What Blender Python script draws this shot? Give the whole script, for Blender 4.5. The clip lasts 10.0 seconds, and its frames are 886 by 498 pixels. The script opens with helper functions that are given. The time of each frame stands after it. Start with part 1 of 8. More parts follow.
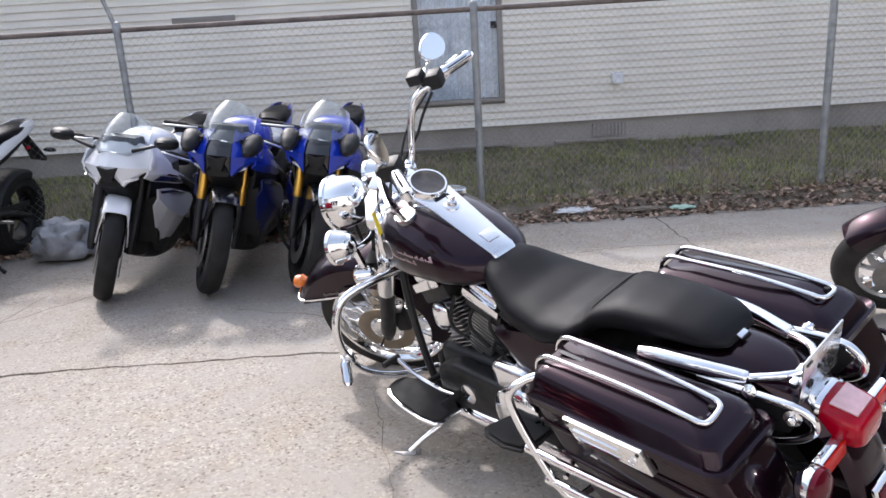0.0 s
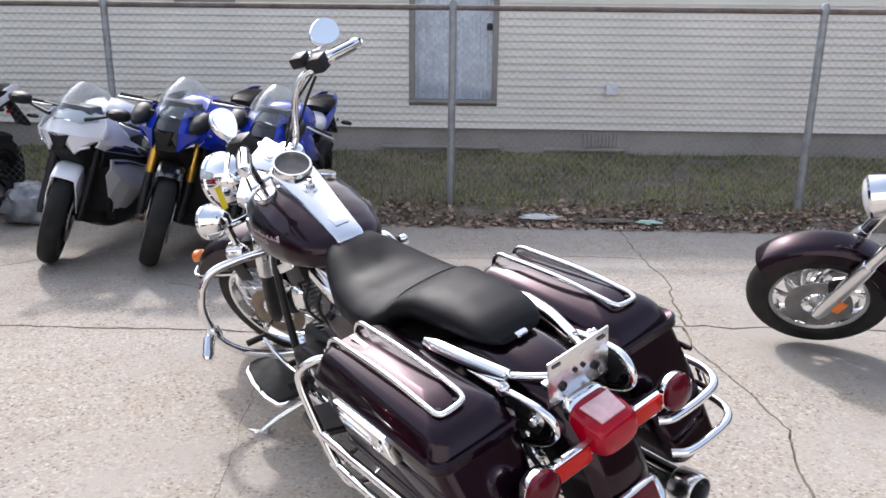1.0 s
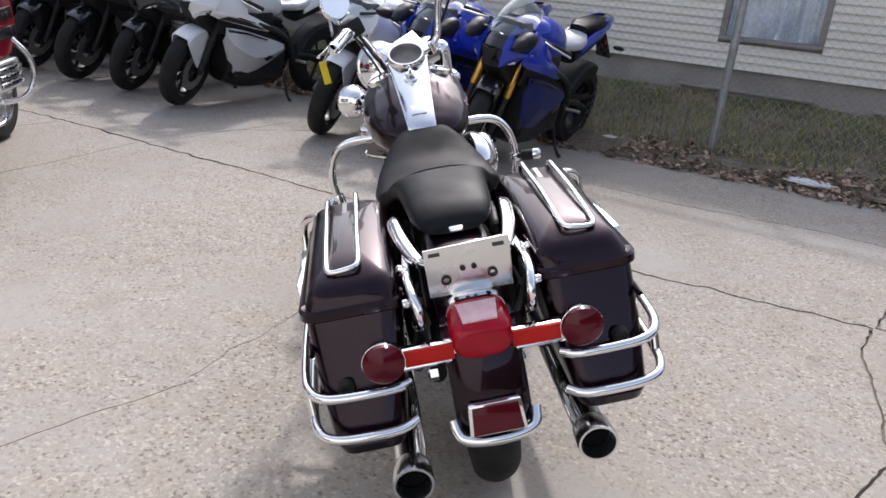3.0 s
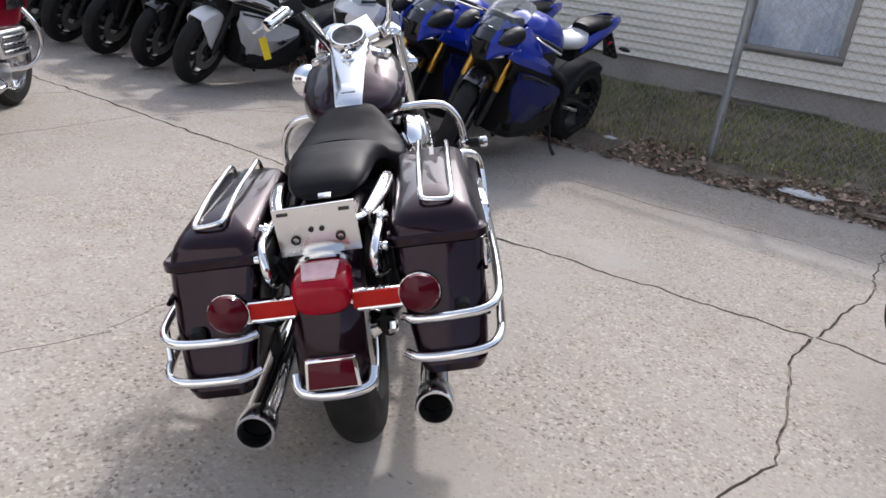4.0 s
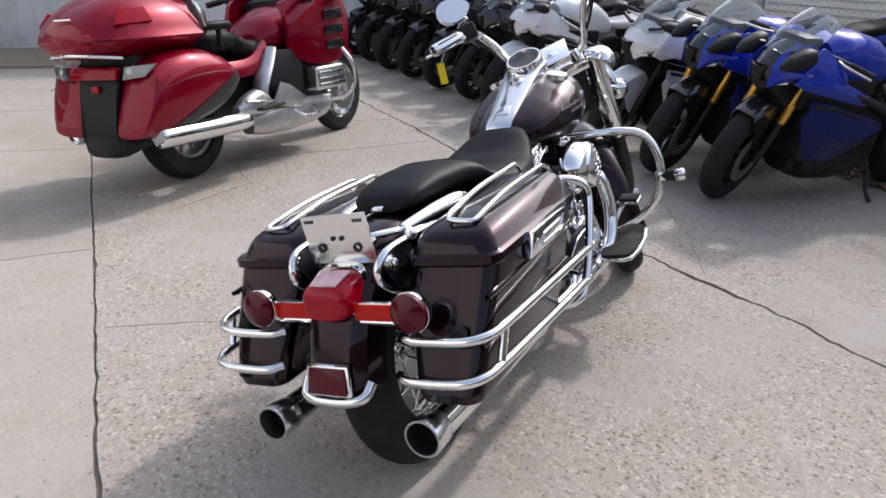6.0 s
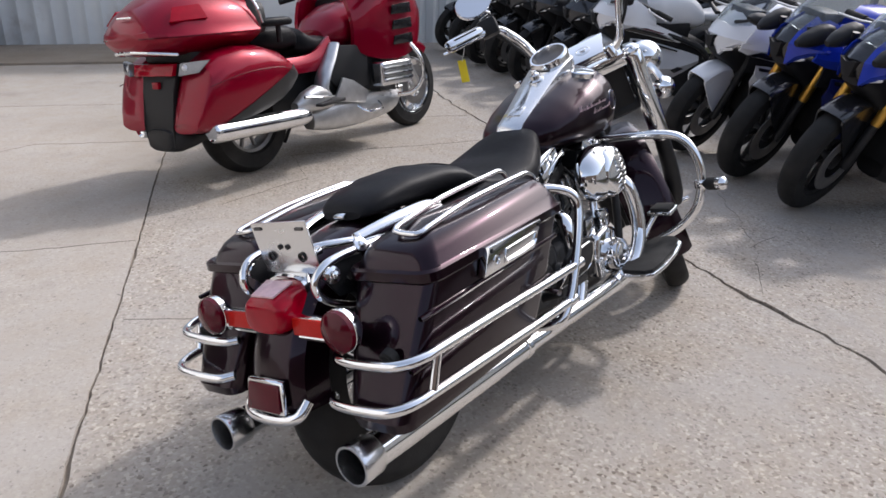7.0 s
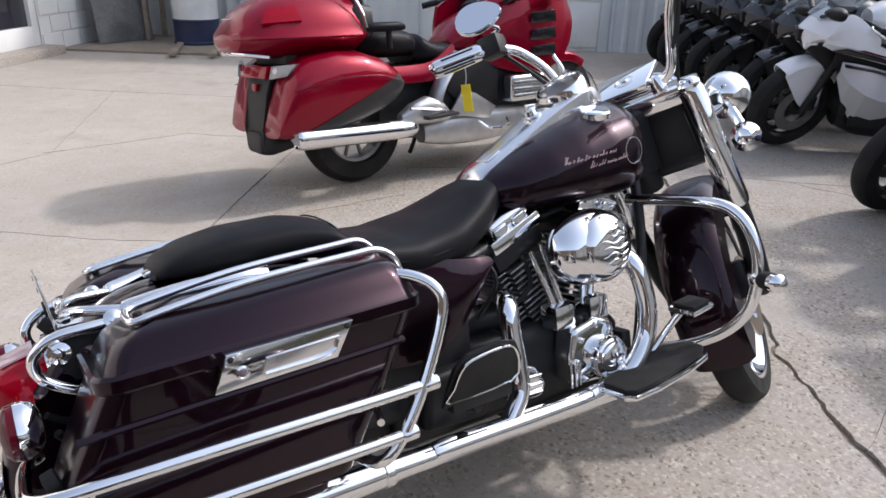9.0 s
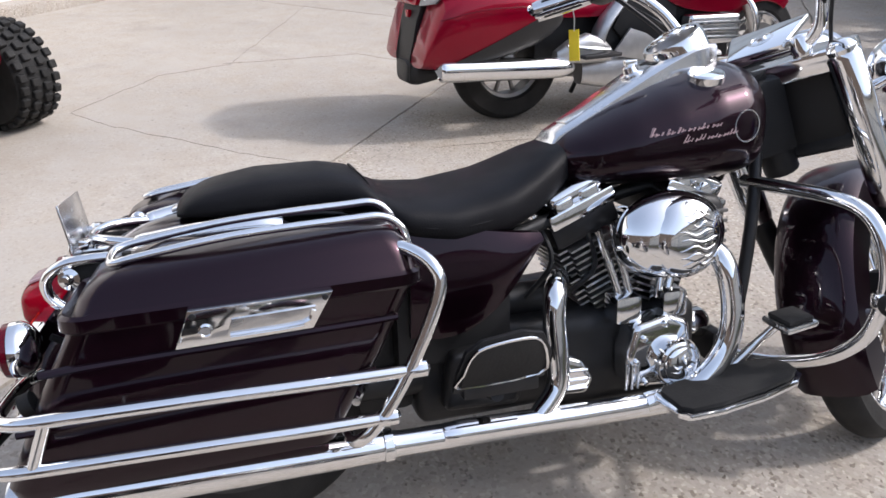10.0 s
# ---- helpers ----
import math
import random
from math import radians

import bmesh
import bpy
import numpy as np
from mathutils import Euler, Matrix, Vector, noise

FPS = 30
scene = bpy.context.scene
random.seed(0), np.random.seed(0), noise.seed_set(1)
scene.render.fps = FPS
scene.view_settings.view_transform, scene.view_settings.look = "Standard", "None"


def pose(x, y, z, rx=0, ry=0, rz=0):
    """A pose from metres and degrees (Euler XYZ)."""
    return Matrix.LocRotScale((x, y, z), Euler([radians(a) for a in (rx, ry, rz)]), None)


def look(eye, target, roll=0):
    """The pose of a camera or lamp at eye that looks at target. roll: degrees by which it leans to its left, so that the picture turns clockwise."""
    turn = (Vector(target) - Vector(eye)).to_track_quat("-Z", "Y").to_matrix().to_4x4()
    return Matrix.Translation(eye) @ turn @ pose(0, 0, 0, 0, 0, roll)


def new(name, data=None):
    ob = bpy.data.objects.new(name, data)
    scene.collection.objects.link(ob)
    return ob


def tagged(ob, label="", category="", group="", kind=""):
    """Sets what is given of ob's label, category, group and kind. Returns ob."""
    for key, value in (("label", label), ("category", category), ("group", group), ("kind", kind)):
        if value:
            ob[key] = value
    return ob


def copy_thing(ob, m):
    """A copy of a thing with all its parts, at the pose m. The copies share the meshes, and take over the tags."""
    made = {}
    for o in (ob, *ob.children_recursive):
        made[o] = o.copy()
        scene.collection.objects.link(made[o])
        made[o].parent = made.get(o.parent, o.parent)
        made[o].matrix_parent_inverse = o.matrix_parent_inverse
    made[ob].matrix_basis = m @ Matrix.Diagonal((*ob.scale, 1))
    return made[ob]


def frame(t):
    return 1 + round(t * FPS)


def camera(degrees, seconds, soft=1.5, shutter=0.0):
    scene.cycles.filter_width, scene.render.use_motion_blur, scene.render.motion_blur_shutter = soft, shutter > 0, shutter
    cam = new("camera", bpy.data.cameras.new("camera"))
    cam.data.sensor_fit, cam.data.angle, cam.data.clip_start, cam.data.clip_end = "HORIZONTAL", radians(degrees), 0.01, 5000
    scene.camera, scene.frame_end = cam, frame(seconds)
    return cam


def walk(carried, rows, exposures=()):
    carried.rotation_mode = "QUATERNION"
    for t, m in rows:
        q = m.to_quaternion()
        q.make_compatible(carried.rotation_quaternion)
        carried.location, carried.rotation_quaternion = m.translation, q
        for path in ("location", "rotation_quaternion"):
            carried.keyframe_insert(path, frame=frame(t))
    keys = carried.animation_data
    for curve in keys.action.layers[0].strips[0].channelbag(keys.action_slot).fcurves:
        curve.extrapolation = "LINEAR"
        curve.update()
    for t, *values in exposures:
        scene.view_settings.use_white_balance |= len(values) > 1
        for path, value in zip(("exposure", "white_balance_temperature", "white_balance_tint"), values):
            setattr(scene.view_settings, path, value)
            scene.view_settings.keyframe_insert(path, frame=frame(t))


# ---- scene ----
cam = camera(62.9, 10.0, soft=1.6)
PATH = [
    (0, (-0.036, -0.074, 1.346), (0.015, 1.856, 0.824), -3.5),
    (0.5, (0.261, -0.056, 1.312), (0.331, 1.876, 0.801), -0.2),
    (1, (0.54, -0.091, 1.284), (0.499, 1.842, 0.773), 0.7),
    (1.5, (0.8, -0.093, 1.29), (0.403, 1.769, 0.675), -0.3),
    (2, (1.037, 0.025, 1.25), (0.479, 1.85, 0.652), 0.8),
    (2.5, (1.259, 0.019, 1.246), (0.543, 1.771, 0.598), 2.4),
    (2.7, (1.334, 0.034, 1.231), (0.496, 1.72, 0.555), 2.8),
    (3.8, (1.755, 0.221, 1.233), (0.77, 1.791, 0.483), 7.4),
    (4, (1.85, 0.245, 1.233), (0.831, 1.802, 0.498), 7.5),
    (4.5, (2.01, 0.334, 1.256), (0.789, 1.737, 0.519), 8.7),
    (5, (2.09, 0.514, 1.244), (0.73, 1.8, 0.54), 7.9),
    (5.5, (2.172, 0.707, 1.214), (0.768, 1.932, 0.486), 6.2),
    (6, (2.288, 0.889, 1.242), (0.608, 1.692, 0.512), 2.6),
    (6.2, (2.314, 0.96, 1.244), (0.574, 1.643, 0.533), 1.9),
    (7.3, (2.279, 1.379, 1.254), (0.482, 1.824, 0.497), 1.9),
    (7.5, (2.283, 1.454, 1.269), (0.462, 1.818, 0.527), 2.7),
    (8, (2.227, 1.646, 1.301), (0.362, 1.678, 0.58), 3.4),
    (8.5, (2.054, 1.916, 1.255), (0.175, 1.793, 0.58), 2.2),
    (9, (1.895, 2.119, 1.256), (0.05, 1.989, 0.494), 1.5),
    (9.5, (1.8, 2.263, 1.272), (0.05, 1.88, 0.384), 1.9),
    (10, (1.676, 2.379, 1.278), (0.026, 1.77, 0.326), 1.9),
]
walk(cam, [(t, look(eye, target, roll)) for t, eye, target, roll in PATH],
     exposures=[(t, e, 6150, 13) for t, e in ((0.0, 0.35), (1.0, 0.30), (1.5, 0.17), (2.5, 0.0), (4.5, -0.06), (5.5, -0.10), (8.0, -0.18), (8.5, -0.15), (9.0, 0.0), (10.0, 0.10))])

# ---- light: hazy spring sun from behind the house, bright sky ----
SUN_TRAVEL = Vector((0.45 * 0.72, -0.89 * 0.72, -0.69))
world = bpy.data.worlds.new("sky_world")
scene.world = world
world.use_nodes = True
wn = world.node_tree
sky = wn.nodes.new("ShaderNodeTexSky")
sky.sky_type = "NISHITA"
sky.sun_disc = False
sky.sun_elevation = radians(44)
sky.sun_rotation = radians(-27)
sky.dust_density = 3.2
sky.air_density = 1.2
wn.nodes["Background"].inputs[1].default_value = 0.27
haze = wn.nodes.new("ShaderNodeHueSaturation")
haze.inputs["Saturation"].default_value = 0.62
wn.links.new(sky.outputs[0], haze.inputs["Color"])
wn.links.new(haze.outputs[0], wn.nodes["Background"].inputs[0])

sun_data = bpy.data.lights.new("sun", "SUN")
sun_data.energy = 2.4
sun_data.angle = radians(3.0)
sun_data.color = (1.0, 0.945, 0.89)
sun = new("sun", sun_data)
sun.matrix_world = look((0, 0, 20), Vector((0, 0, 20)) + SUN_TRAVEL)

# ---- materials ----
def lnk(nt, a, b):
    nt.links.new(a, b)


def mat(name, color, rough=0.5, metal=0.0, coat=0.0, vary=0.0, vscale=6.0, grain=0.0, gscale=120.0, bump=0.0,
        bscale=200.0, rvary=0.0, trans=0.0, emit=None, ior=1.45, stain=None, island=0.0, spec=0.5):
    """A principled surface with colour variation at two scales, roughness variation and fine relief."""
    m = bpy.data.materials.new(name)
    m.use_nodes = True
    nt = m.node_tree
    p = nt.nodes["Principled BSDF"]
    p.inputs["Roughness"].default_value = rough
    p.inputs["Metallic"].default_value = metal
    p.inputs["Coat Weight"].default_value = coat
    p.inputs["Coat Roughness"].default_value = 0.03
    p.inputs["Transmission Weight"].default_value = trans
    p.inputs["IOR"].default_value = ior
    p.inputs["Specular IOR Level"].default_value = spec
    p.inputs["Base Color"].default_value = (*color, 1)
    if emit:
        p.inputs["Emission Color"].default_value = (*emit[0], 1)
        p.inputs["Emission Strength"].default_value = emit[1]
    tc = nt.nodes.new("ShaderNodeTexCoord")
    out = None
    if vary or grain or stain or island:
        rgb = nt.nodes.new("ShaderNodeRGB")
        rgb.outputs[0].default_value = (*color, 1)
        out = rgb.outputs[0]
    for amount, size in ((vary, vscale), (grain, gscale)):
        if amount:
            n = nt.nodes.new("ShaderNodeTexNoise")
            n.inputs["Scale"].default_value = size
            n.inputs["Detail"].default_value = 5
            lnk(nt, tc.outputs["Object"], n.inputs["Vector"])
            mr = nt.nodes.new("ShaderNodeMapRange")
            mr.inputs[1].default_value, mr.inputs[2].default_value = 0.3, 0.7
            mr.inputs[3].default_value, mr.inputs[4].default_value = 1 - amount, 1 + amount
            lnk(nt, n.outputs[0], mr.inputs[0])
            mul = nt.nodes.new("ShaderNodeVectorMath")
            mul.operation = "SCALE"
            lnk(nt, out, mul.inputs[0])
            lnk(nt, mr.outputs[0], mul.inputs["Scale"])
            out = mul.outputs[0]
    if island:
        oi = nt.nodes.new("ShaderNodeNewGeometry")
        mr = nt.nodes.new("ShaderNodeMapRange")
        mr.inputs[3].default_value, mr.inputs[4].default_value = 1 - island, 1 + island
        lnk(nt, oi.outputs["Random Per Island"], mr.inputs[0])
        mul = nt.nodes.new("ShaderNodeVectorMath")
        mul.operation = "SCALE"
        lnk(nt, out, mul.inputs[0])
        lnk(nt, mr.outputs[0], mul.inputs["Scale"])
        out = mul.outputs[0]
    if stain:
        scol, size, lo, hi = stain
        n = nt.nodes.new("ShaderNodeTexNoise")
        n.inputs["Scale"].default_value = size
        n.inputs["Detail"].default_value = 7
        n.inputs["Roughness"].default_value = 0.65
        lnk(nt, tc.outputs["Object"], n.inputs["Vector"])
        mr = nt.nodes.new("ShaderNodeMapRange")
        mr.inputs[1].default_value, mr.inputs[2].default_value = lo, hi
        lnk(nt, n.outputs[0], mr.inputs[0])
        mx = nt.nodes.new("ShaderNodeMix")
        mx.data_type = "RGBA"
        lnk(nt, mr.outputs[0], mx.inputs[0])
        lnk(nt, out, mx.inputs[6])
        mx.inputs[7].default_value = (*scol, 1)
        out = mx.outputs[2]
    if out:
        lnk(nt, out, p.inputs["Base Color"])
    if rvary:
        n = nt.nodes.new("ShaderNodeTexNoise")
        n.inputs["Scale"].default_value = vscale * 1.7
        n.inputs["Detail"].default_value = 4
        lnk(nt, tc.outputs["Object"], n.inputs["Vector"])
        mr = nt.nodes.new("ShaderNodeMapRange")
        mr.inputs[1].default_value, mr.inputs[2].default_value = 0.3, 0.7
        mr.inputs[3].default_value, mr.inputs[4].default_value = max(0.0, rough - rvary), rough + rvary
        lnk(nt, n.outputs[0], mr.inputs[0])
        lnk(nt, mr.outputs[0], p.inputs["Roughness"])
    if bump:
        n = nt.nodes.new("ShaderNodeTexNoise")
        n.inputs["Scale"].default_value = bscale
        n.inputs["Detail"].default_value = 3
        lnk(nt, tc.outputs["Object"], n.inputs["Vector"])
        b = nt.nodes.new("ShaderNodeBump")
        b.inputs["Strength"].default_value = min(1.0, bump)
        b.inputs["Distance"].default_value = 0.002
        lnk(nt, n.outputs[0], b.inputs["Height"])
        lnk(nt, b.outputs[0], p.inputs["Normal"])
    return m


def concrete_mat(name, pebbles, tint, stain_amount):
    """Old concrete: worn cement skin, exposed aggregate where the skin has gone, pits, grit and broad stains."""
    m = bpy.data.materials.new(name)
    m.use_nodes = True
    nt = m.node_tree
    p = nt.nodes["Principled BSDF"]
    p.inputs["Roughness"].default_value = 0.92
    p.inputs["Specular IOR Level"].default_value = 0.3
    geo = nt.nodes.new("ShaderNodeNewGeometry")
    pos = geo.outputs["Position"]

    def noise_tex(scale, detail, lo, hi, rough=0.55):
        n = nt.nodes.new("ShaderNodeTexNoise")
        n.inputs["Scale"].default_value = scale
        n.inputs["Detail"].default_value = detail
        n.inputs["Roughness"].default_value = rough
        lnk(nt, pos, n.inputs["Vector"])
        r = nt.nodes.new("ShaderNodeMapRange")
        r.inputs[1].default_value, r.inputs[2].default_value = lo, hi
        lnk(nt, n.outputs[0], r.inputs[0])
        return r.outputs[0]

    def mix(fac, a, b, kind="MIX"):
        x = nt.nodes.new("ShaderNodeMix")
        x.data_type = "RGBA"
        x.blend_type = kind
        for sock, v in ((x.inputs[0], fac), (x.inputs[6], a), (x.inputs[7], b)):
            if isinstance(v, (int, float)):
                sock.default_value = v
            elif isinstance(v, tuple):
                sock.default_value = (*v, 1)
            else:
                lnk(nt, v, sock)
        return x.outputs[2]

    def times(a, f):
        x = nt.nodes.new("ShaderNodeMath")
        x.operation = "MULTIPLY"
        lnk(nt, a, x.inputs[0])
        if isinstance(f, float):
            x.inputs[1].default_value = f
        else:
            lnk(nt, f, x.inputs[1])
        return x.outputs[0]

    def tone(k):
        return tuple(c * k for c in tint)

    skin = mix(noise_tex(0.8, 6, 0.30, 0.70), tone(0.93), tone(1.10))
    skin = mix(times(noise_tex(5.5, 6, 0.42, 0.72, 0.65), 0.7), skin, (tint[0] * 0.93, tint[1] * 0.88, tint[2] * 0.80))
    cell = nt.nodes.new("ShaderNodeTexVoronoi")
    cell.inputs["Scale"].default_value = 105
    lnk(nt, pos, cell.inputs["Vector"])
    pick = nt.nodes.new("ShaderNodeSeparateColor")
    lnk(nt, cell.outputs["Color"], pick.inputs[0])
    ramp = nt.nodes.new("ShaderNodeValToRGB")
    e = ramp.color_ramp.elements
    e[0].position, e[0].color = 0.0, (0.42, 0.38, 0.34, 1)
    e[1].position, e[1].color = 1.0, (1.42, 1.38, 1.30, 1)
    for place, col in ((0.10, (0.80, 0.76, 0.72)), (0.30, (0.95, 0.92, 0.86)), (0.62, (1.0, 0.96, 0.93)), (0.86, (1.12, 1.10, 1.06))):
        ramp.color_ramp.elements.new(place).color = (*col, 1)
    lnk(nt, pick.outputs[0], ramp.inputs[0])
    stones = mix(1.0, skin, ramp.outputs[0], "MULTIPLY")
    worn = times(noise_tex(1.1, 8, 0.36, 0.54, 0.7), pebbles)
    base = mix(worn, skin, stones)
    pits = times(noise_tex(26.0, 7, 0.635, 0.70, 0.62), 0.75)
    base = mix(pits, base, tone(0.45))
    flecks = times(noise_tex(95.0, 3, 0.655, 0.70), 0.6)
    base = mix(flecks, base, (0.15, 0.125, 0.10))
    base = mix(times(noise_tex(1.7, 9, 0.56, 0.80, 0.65), stain_amount), base, tone(0.58))
    base = mix(times(noise_tex(0.33, 7, 0.50, 0.72, 0.6), stain_amount), base, (tint[0] * 0.72, tint[1] * 0.66, tint[2] * 0.57))
    lnk(nt, base, p.inputs["Base Color"])
    hgt = nt.nodes.new("ShaderNodeMath")
    hgt.operation = "MULTIPLY"
    lnk(nt, pick.outputs[0], hgt.inputs[0])
    lnk(nt, worn, hgt.inputs[1])
    drop = nt.nodes.new("ShaderNodeMath")
    drop.operation = "SUBTRACT"
    lnk(nt, hgt.outputs[0], drop.inputs[0])
    lnk(nt, pits, drop.inputs[1])
    bmp = nt.nodes.new("ShaderNodeBump")
    bmp.inputs["Strength"].default_value = 0.6
    bmp.inputs["Distance"].default_value = 0.004
    lnk(nt, drop.outputs[0], bmp.inputs["Height"])
    lnk(nt, bmp.outputs[0], p.inputs["Normal"])
    return m


CONCRETE = concrete_mat("worn_concrete", 0.95, (0.368, 0.342, 0.311), 0.55)
SMOOTHPOUR = concrete_mat("smooth_concrete", 0.30, (0.378, 0.348, 0.311), 0.75)
DIRTYPAD = concrete_mat("stained_concrete", 0.5, (0.27, 0.235, 0.195), 0.95)
CRACK = mat("crack_dirt", (0.105, 0.082, 0.060), 1.0, vary=0.45, vscale=9, grain=0.3, gscale=90)
SOIL = mat("soil", (0.17, 0.14, 0.105), 1.0, vary=0.4, vscale=5, grain=0.4, gscale=60, bump=1.0, bscale=40)
GRASS = mat("spring_grass", (0.24, 0.26, 0.085), 0.9, vary=0.35, vscale=1.2, island=0.6, stain=((0.38, 0.31, 0.19), 1.6, 0.5, 0.62))
LEAF = mat("dead_leaf", (0.33, 0.24, 0.18), 0.9, vary=0.3, vscale=8, island=0.65)
SIDING = mat("cream_siding", (0.87, 0.815, 0.715), 0.55, vary=0.05, vscale=1.5, grain=0.03, gscale=40, bump=0.25, bscale=60)
FOUND = mat("foundation_cement", (0.36, 0.33, 0.295), 0.95, vary=0.2, vscale=2, grain=0.15, gscale=50, bump=0.6, bscale=60)
TRIM = mat("grey_trim", (0.29, 0.265, 0.24), 0.6, vary=0.15, vscale=5)
RUSTY = mat("rusty_tube", (0.19, 0.155, 0.135), 0.7, 0.3, vary=0.35, vscale=6, grain=0.2, gscale=60)
GALV = mat("galvanised_steel", (0.36, 0.37, 0.37), 0.55, 0.6, vary=0.2, vscale=12, rvary=0.12)
WIRE = mat("fence_wire", (0.40, 0.40, 0.39), 0.55, 0.4, vary=0.2, vscale=3)
GLASS = mat("clear_glass", (0.95, 0.97, 0.97), 0.02, trans=1.0, ior=1.45)
SCREEN = mat("tinted_screen", (0.84, 0.88, 0.90), 0.03, trans=0.95, ior=1.35)
THINSCREEN = mat("clear_screen", (0.96, 0.97, 0.97), 0.01, trans=1.0, ior=1.12)
SHOPGLASS = mat("dark_shop_glass", (0.03, 0.028, 0.035), 0.05, coat=1.0, vary=0.3, vscale=2)
LACE = mat("lace_curtain", (0.74, 0.79, 0.87), 0.9, vary=0.16, vscale=9, grain=0.12, gscale=45)
CORR = mat("white_corrugated", (0.62, 0.65, 0.66), 0.45, 0.15, vary=0.12, vscale=1.2, stain=((0.36, 0.33, 0.28), 1.1, 0.6, 0.85))
BLOCKW = mat("white_block", (0.74, 0.74, 0.72), 0.8, vary=0.1, vscale=1.3, stain=((0.42, 0.38, 0.32), 1.4, 0.58, 0.8), bump=0.4, bscale=60)
CHROME = mat("chrome", (0.86, 0.87, 0.88), 0.06, 1.0, rvary=0.03, vscale=5)
SATIN = mat("satin_chrome", (0.78, 0.79, 0.80), 0.22, 1.0, rvary=0.06, vscale=8)
ALU = mat("cast_aluminium", (0.58, 0.58, 0.58), 0.38, 0.9, vary=0.1, vscale=20, bump=0.2, bscale=300)
FIN = mat("machined_fin", (0.52, 0.52, 0.53), 0.32, 0.9, vary=0.15, vscale=40)
STEEL = mat("dull_steel", (0.33, 0.32, 0.31), 0.42, 0.9, vary=0.2, vscale=15)
PLUM = mat("plum_metallic", (0.0150, 0.0046, 0.0100), 0.28, 0.8, coat=0.55, vary=0.08, vscale=3, grain=0.3, gscale=1400, spec=0.05)
RED = mat("candy_red", (0.24, 0.0006, 0.016), 0.30, 0.30, coat=0.55, vary=0.05, vscale=3, grain=0.18, gscale=1400, spec=0.10)
WHITE = mat("pearl_white", (0.80, 0.81, 0.83), 0.3, 0.0, coat=0.8, vary=0.03, vscale=3)
SILVER = mat("silver_grey", (0.60, 0.61, 0.64), 0.35, 0.25, coat=0.7, vary=0.06, vscale=3)
BLUE = mat("racing_blue", (0.012, 0.040, 0.44), 0.35, 0.0, coat=1.0, vary=0.06, vscale=3, spec=0.15)
NAVY = mat("dark_navy", (0.008, 0.014, 0.105), 0.35, 0.0, spec=0.3, coat=0.4, vary=0.1, vscale=3)
GLOSSBLK = mat("gloss_black", (0.012, 0.012, 0.014), 0.25, 0.0, coat=0.8, vary=0.1, vscale=4)
GREYBLK = mat("graphite_paint", (0.035, 0.037, 0.042), 0.35, 0.4, coat=0.8, vary=0.1, vscale=4)
LEATHER = mat("black_leather", (0.0085, 0.0085, 0.0100), 0.47, vary=0.15, vscale=5, bump=0.35, bscale=380, rvary=0.08, spec=0.15)
RUBBER = mat("tyre_rubber", (0.018, 0.0175, 0.017), 0.75, spec=0.35, vary=0.25, vscale=9, bump=0.3, bscale=160, rvary=0.1)
PLASTIC = mat("black_plastic", (0.013, 0.013, 0.014), 0.5, spec=0.35, vary=0.15, vscale=8, bump=0.15, bscale=500)
DARKMETAL = mat("black_metal", (0.018, 0.018, 0.019), 0.45, 0.3, vary=0.25, vscale=14, rvary=0.1)
GREYPL = mat("dark_grey_plastic", (0.022, 0.021, 0.021), 0.55, vary=0.12, vscale=6)
REDLENS = mat("red_lens", (0.33, 0.0004, 0.013), 0.10, coat=0.42, vary=0.10, vscale=30, spec=0.12)
PINKLENS = mat("pale_pink_lens", (0.72, 0.46, 0.48), 0.25, coat=0.6, vary=0.12, vscale=60)
DARKRED = mat("dark_red_lens", (0.085, 0.0006, 0.008), 0.25, coat=0.6, vary=0.1, vscale=20, spec=0.05)
REFLECT = mat("red_orange_reflector", (0.50, 0.012, 0.008), 0.4, coat=0.3, grain=0.12, gscale=300, spec=0.1)
AMBER = mat("amber_lens", (0.80, 0.20, 0.02), 0.15, coat=1.0, vary=0.08, vscale=20)
MATTBLK = mat("matt_black", (0.006, 0.006, 0.006), 0.95, spec=0.05, vary=0.3, vscale=30)
CLEARLENS = mat("clear_lens", (0.75, 0.76, 0.78), 0.1, 0.3, coat=1.0, vary=0.06, vscale=30)
GOLD = mat("gold_fork", (0.62, 0.36, 0.07), 0.28, 0.9, vary=0.06, vscale=8)
SMOKELENS = mat("smoked_clear_lens", (0.20, 0.20, 0.21), 0.12, 0.3, coat=0.8, vary=0.3, vscale=14)
BRONZE = mat("brake_disc", (0.27, 0.23, 0.18), 0.45, 0.8, vary=0.12, vscale=25)
DIAL = mat("dial_face", (0.10, 0.09, 0.085), 0.35, vary=0.2, vscale=40)
YELLOW = mat("yellow_tag", (0.90, 0.68, 0.02), 0.5, vary=0.05, vscale=30)
LETTER = mat("pale_pink_script", (0.46, 0.33, 0.35), 0.4, 0.2, vary=0.1, vscale=30)
PAPER = mat("litter_paper", (0.72, 0.73, 0.73), 0.8, vary=0.08, vscale=20)
MINT = mat("pale_green_paper", (0.45, 0.62, 0.52), 0.8, vary=0.08, vscale=20)
BAG = mat("plastic_bag", (0.27, 0.28, 0.30), 0.35, vary=0.3, vscale=12)
CARD = mat("weathered_wood", (0.23, 0.19, 0.15), 0.9, vary=0.3, vscale=6, grain=0.2, gscale=60)
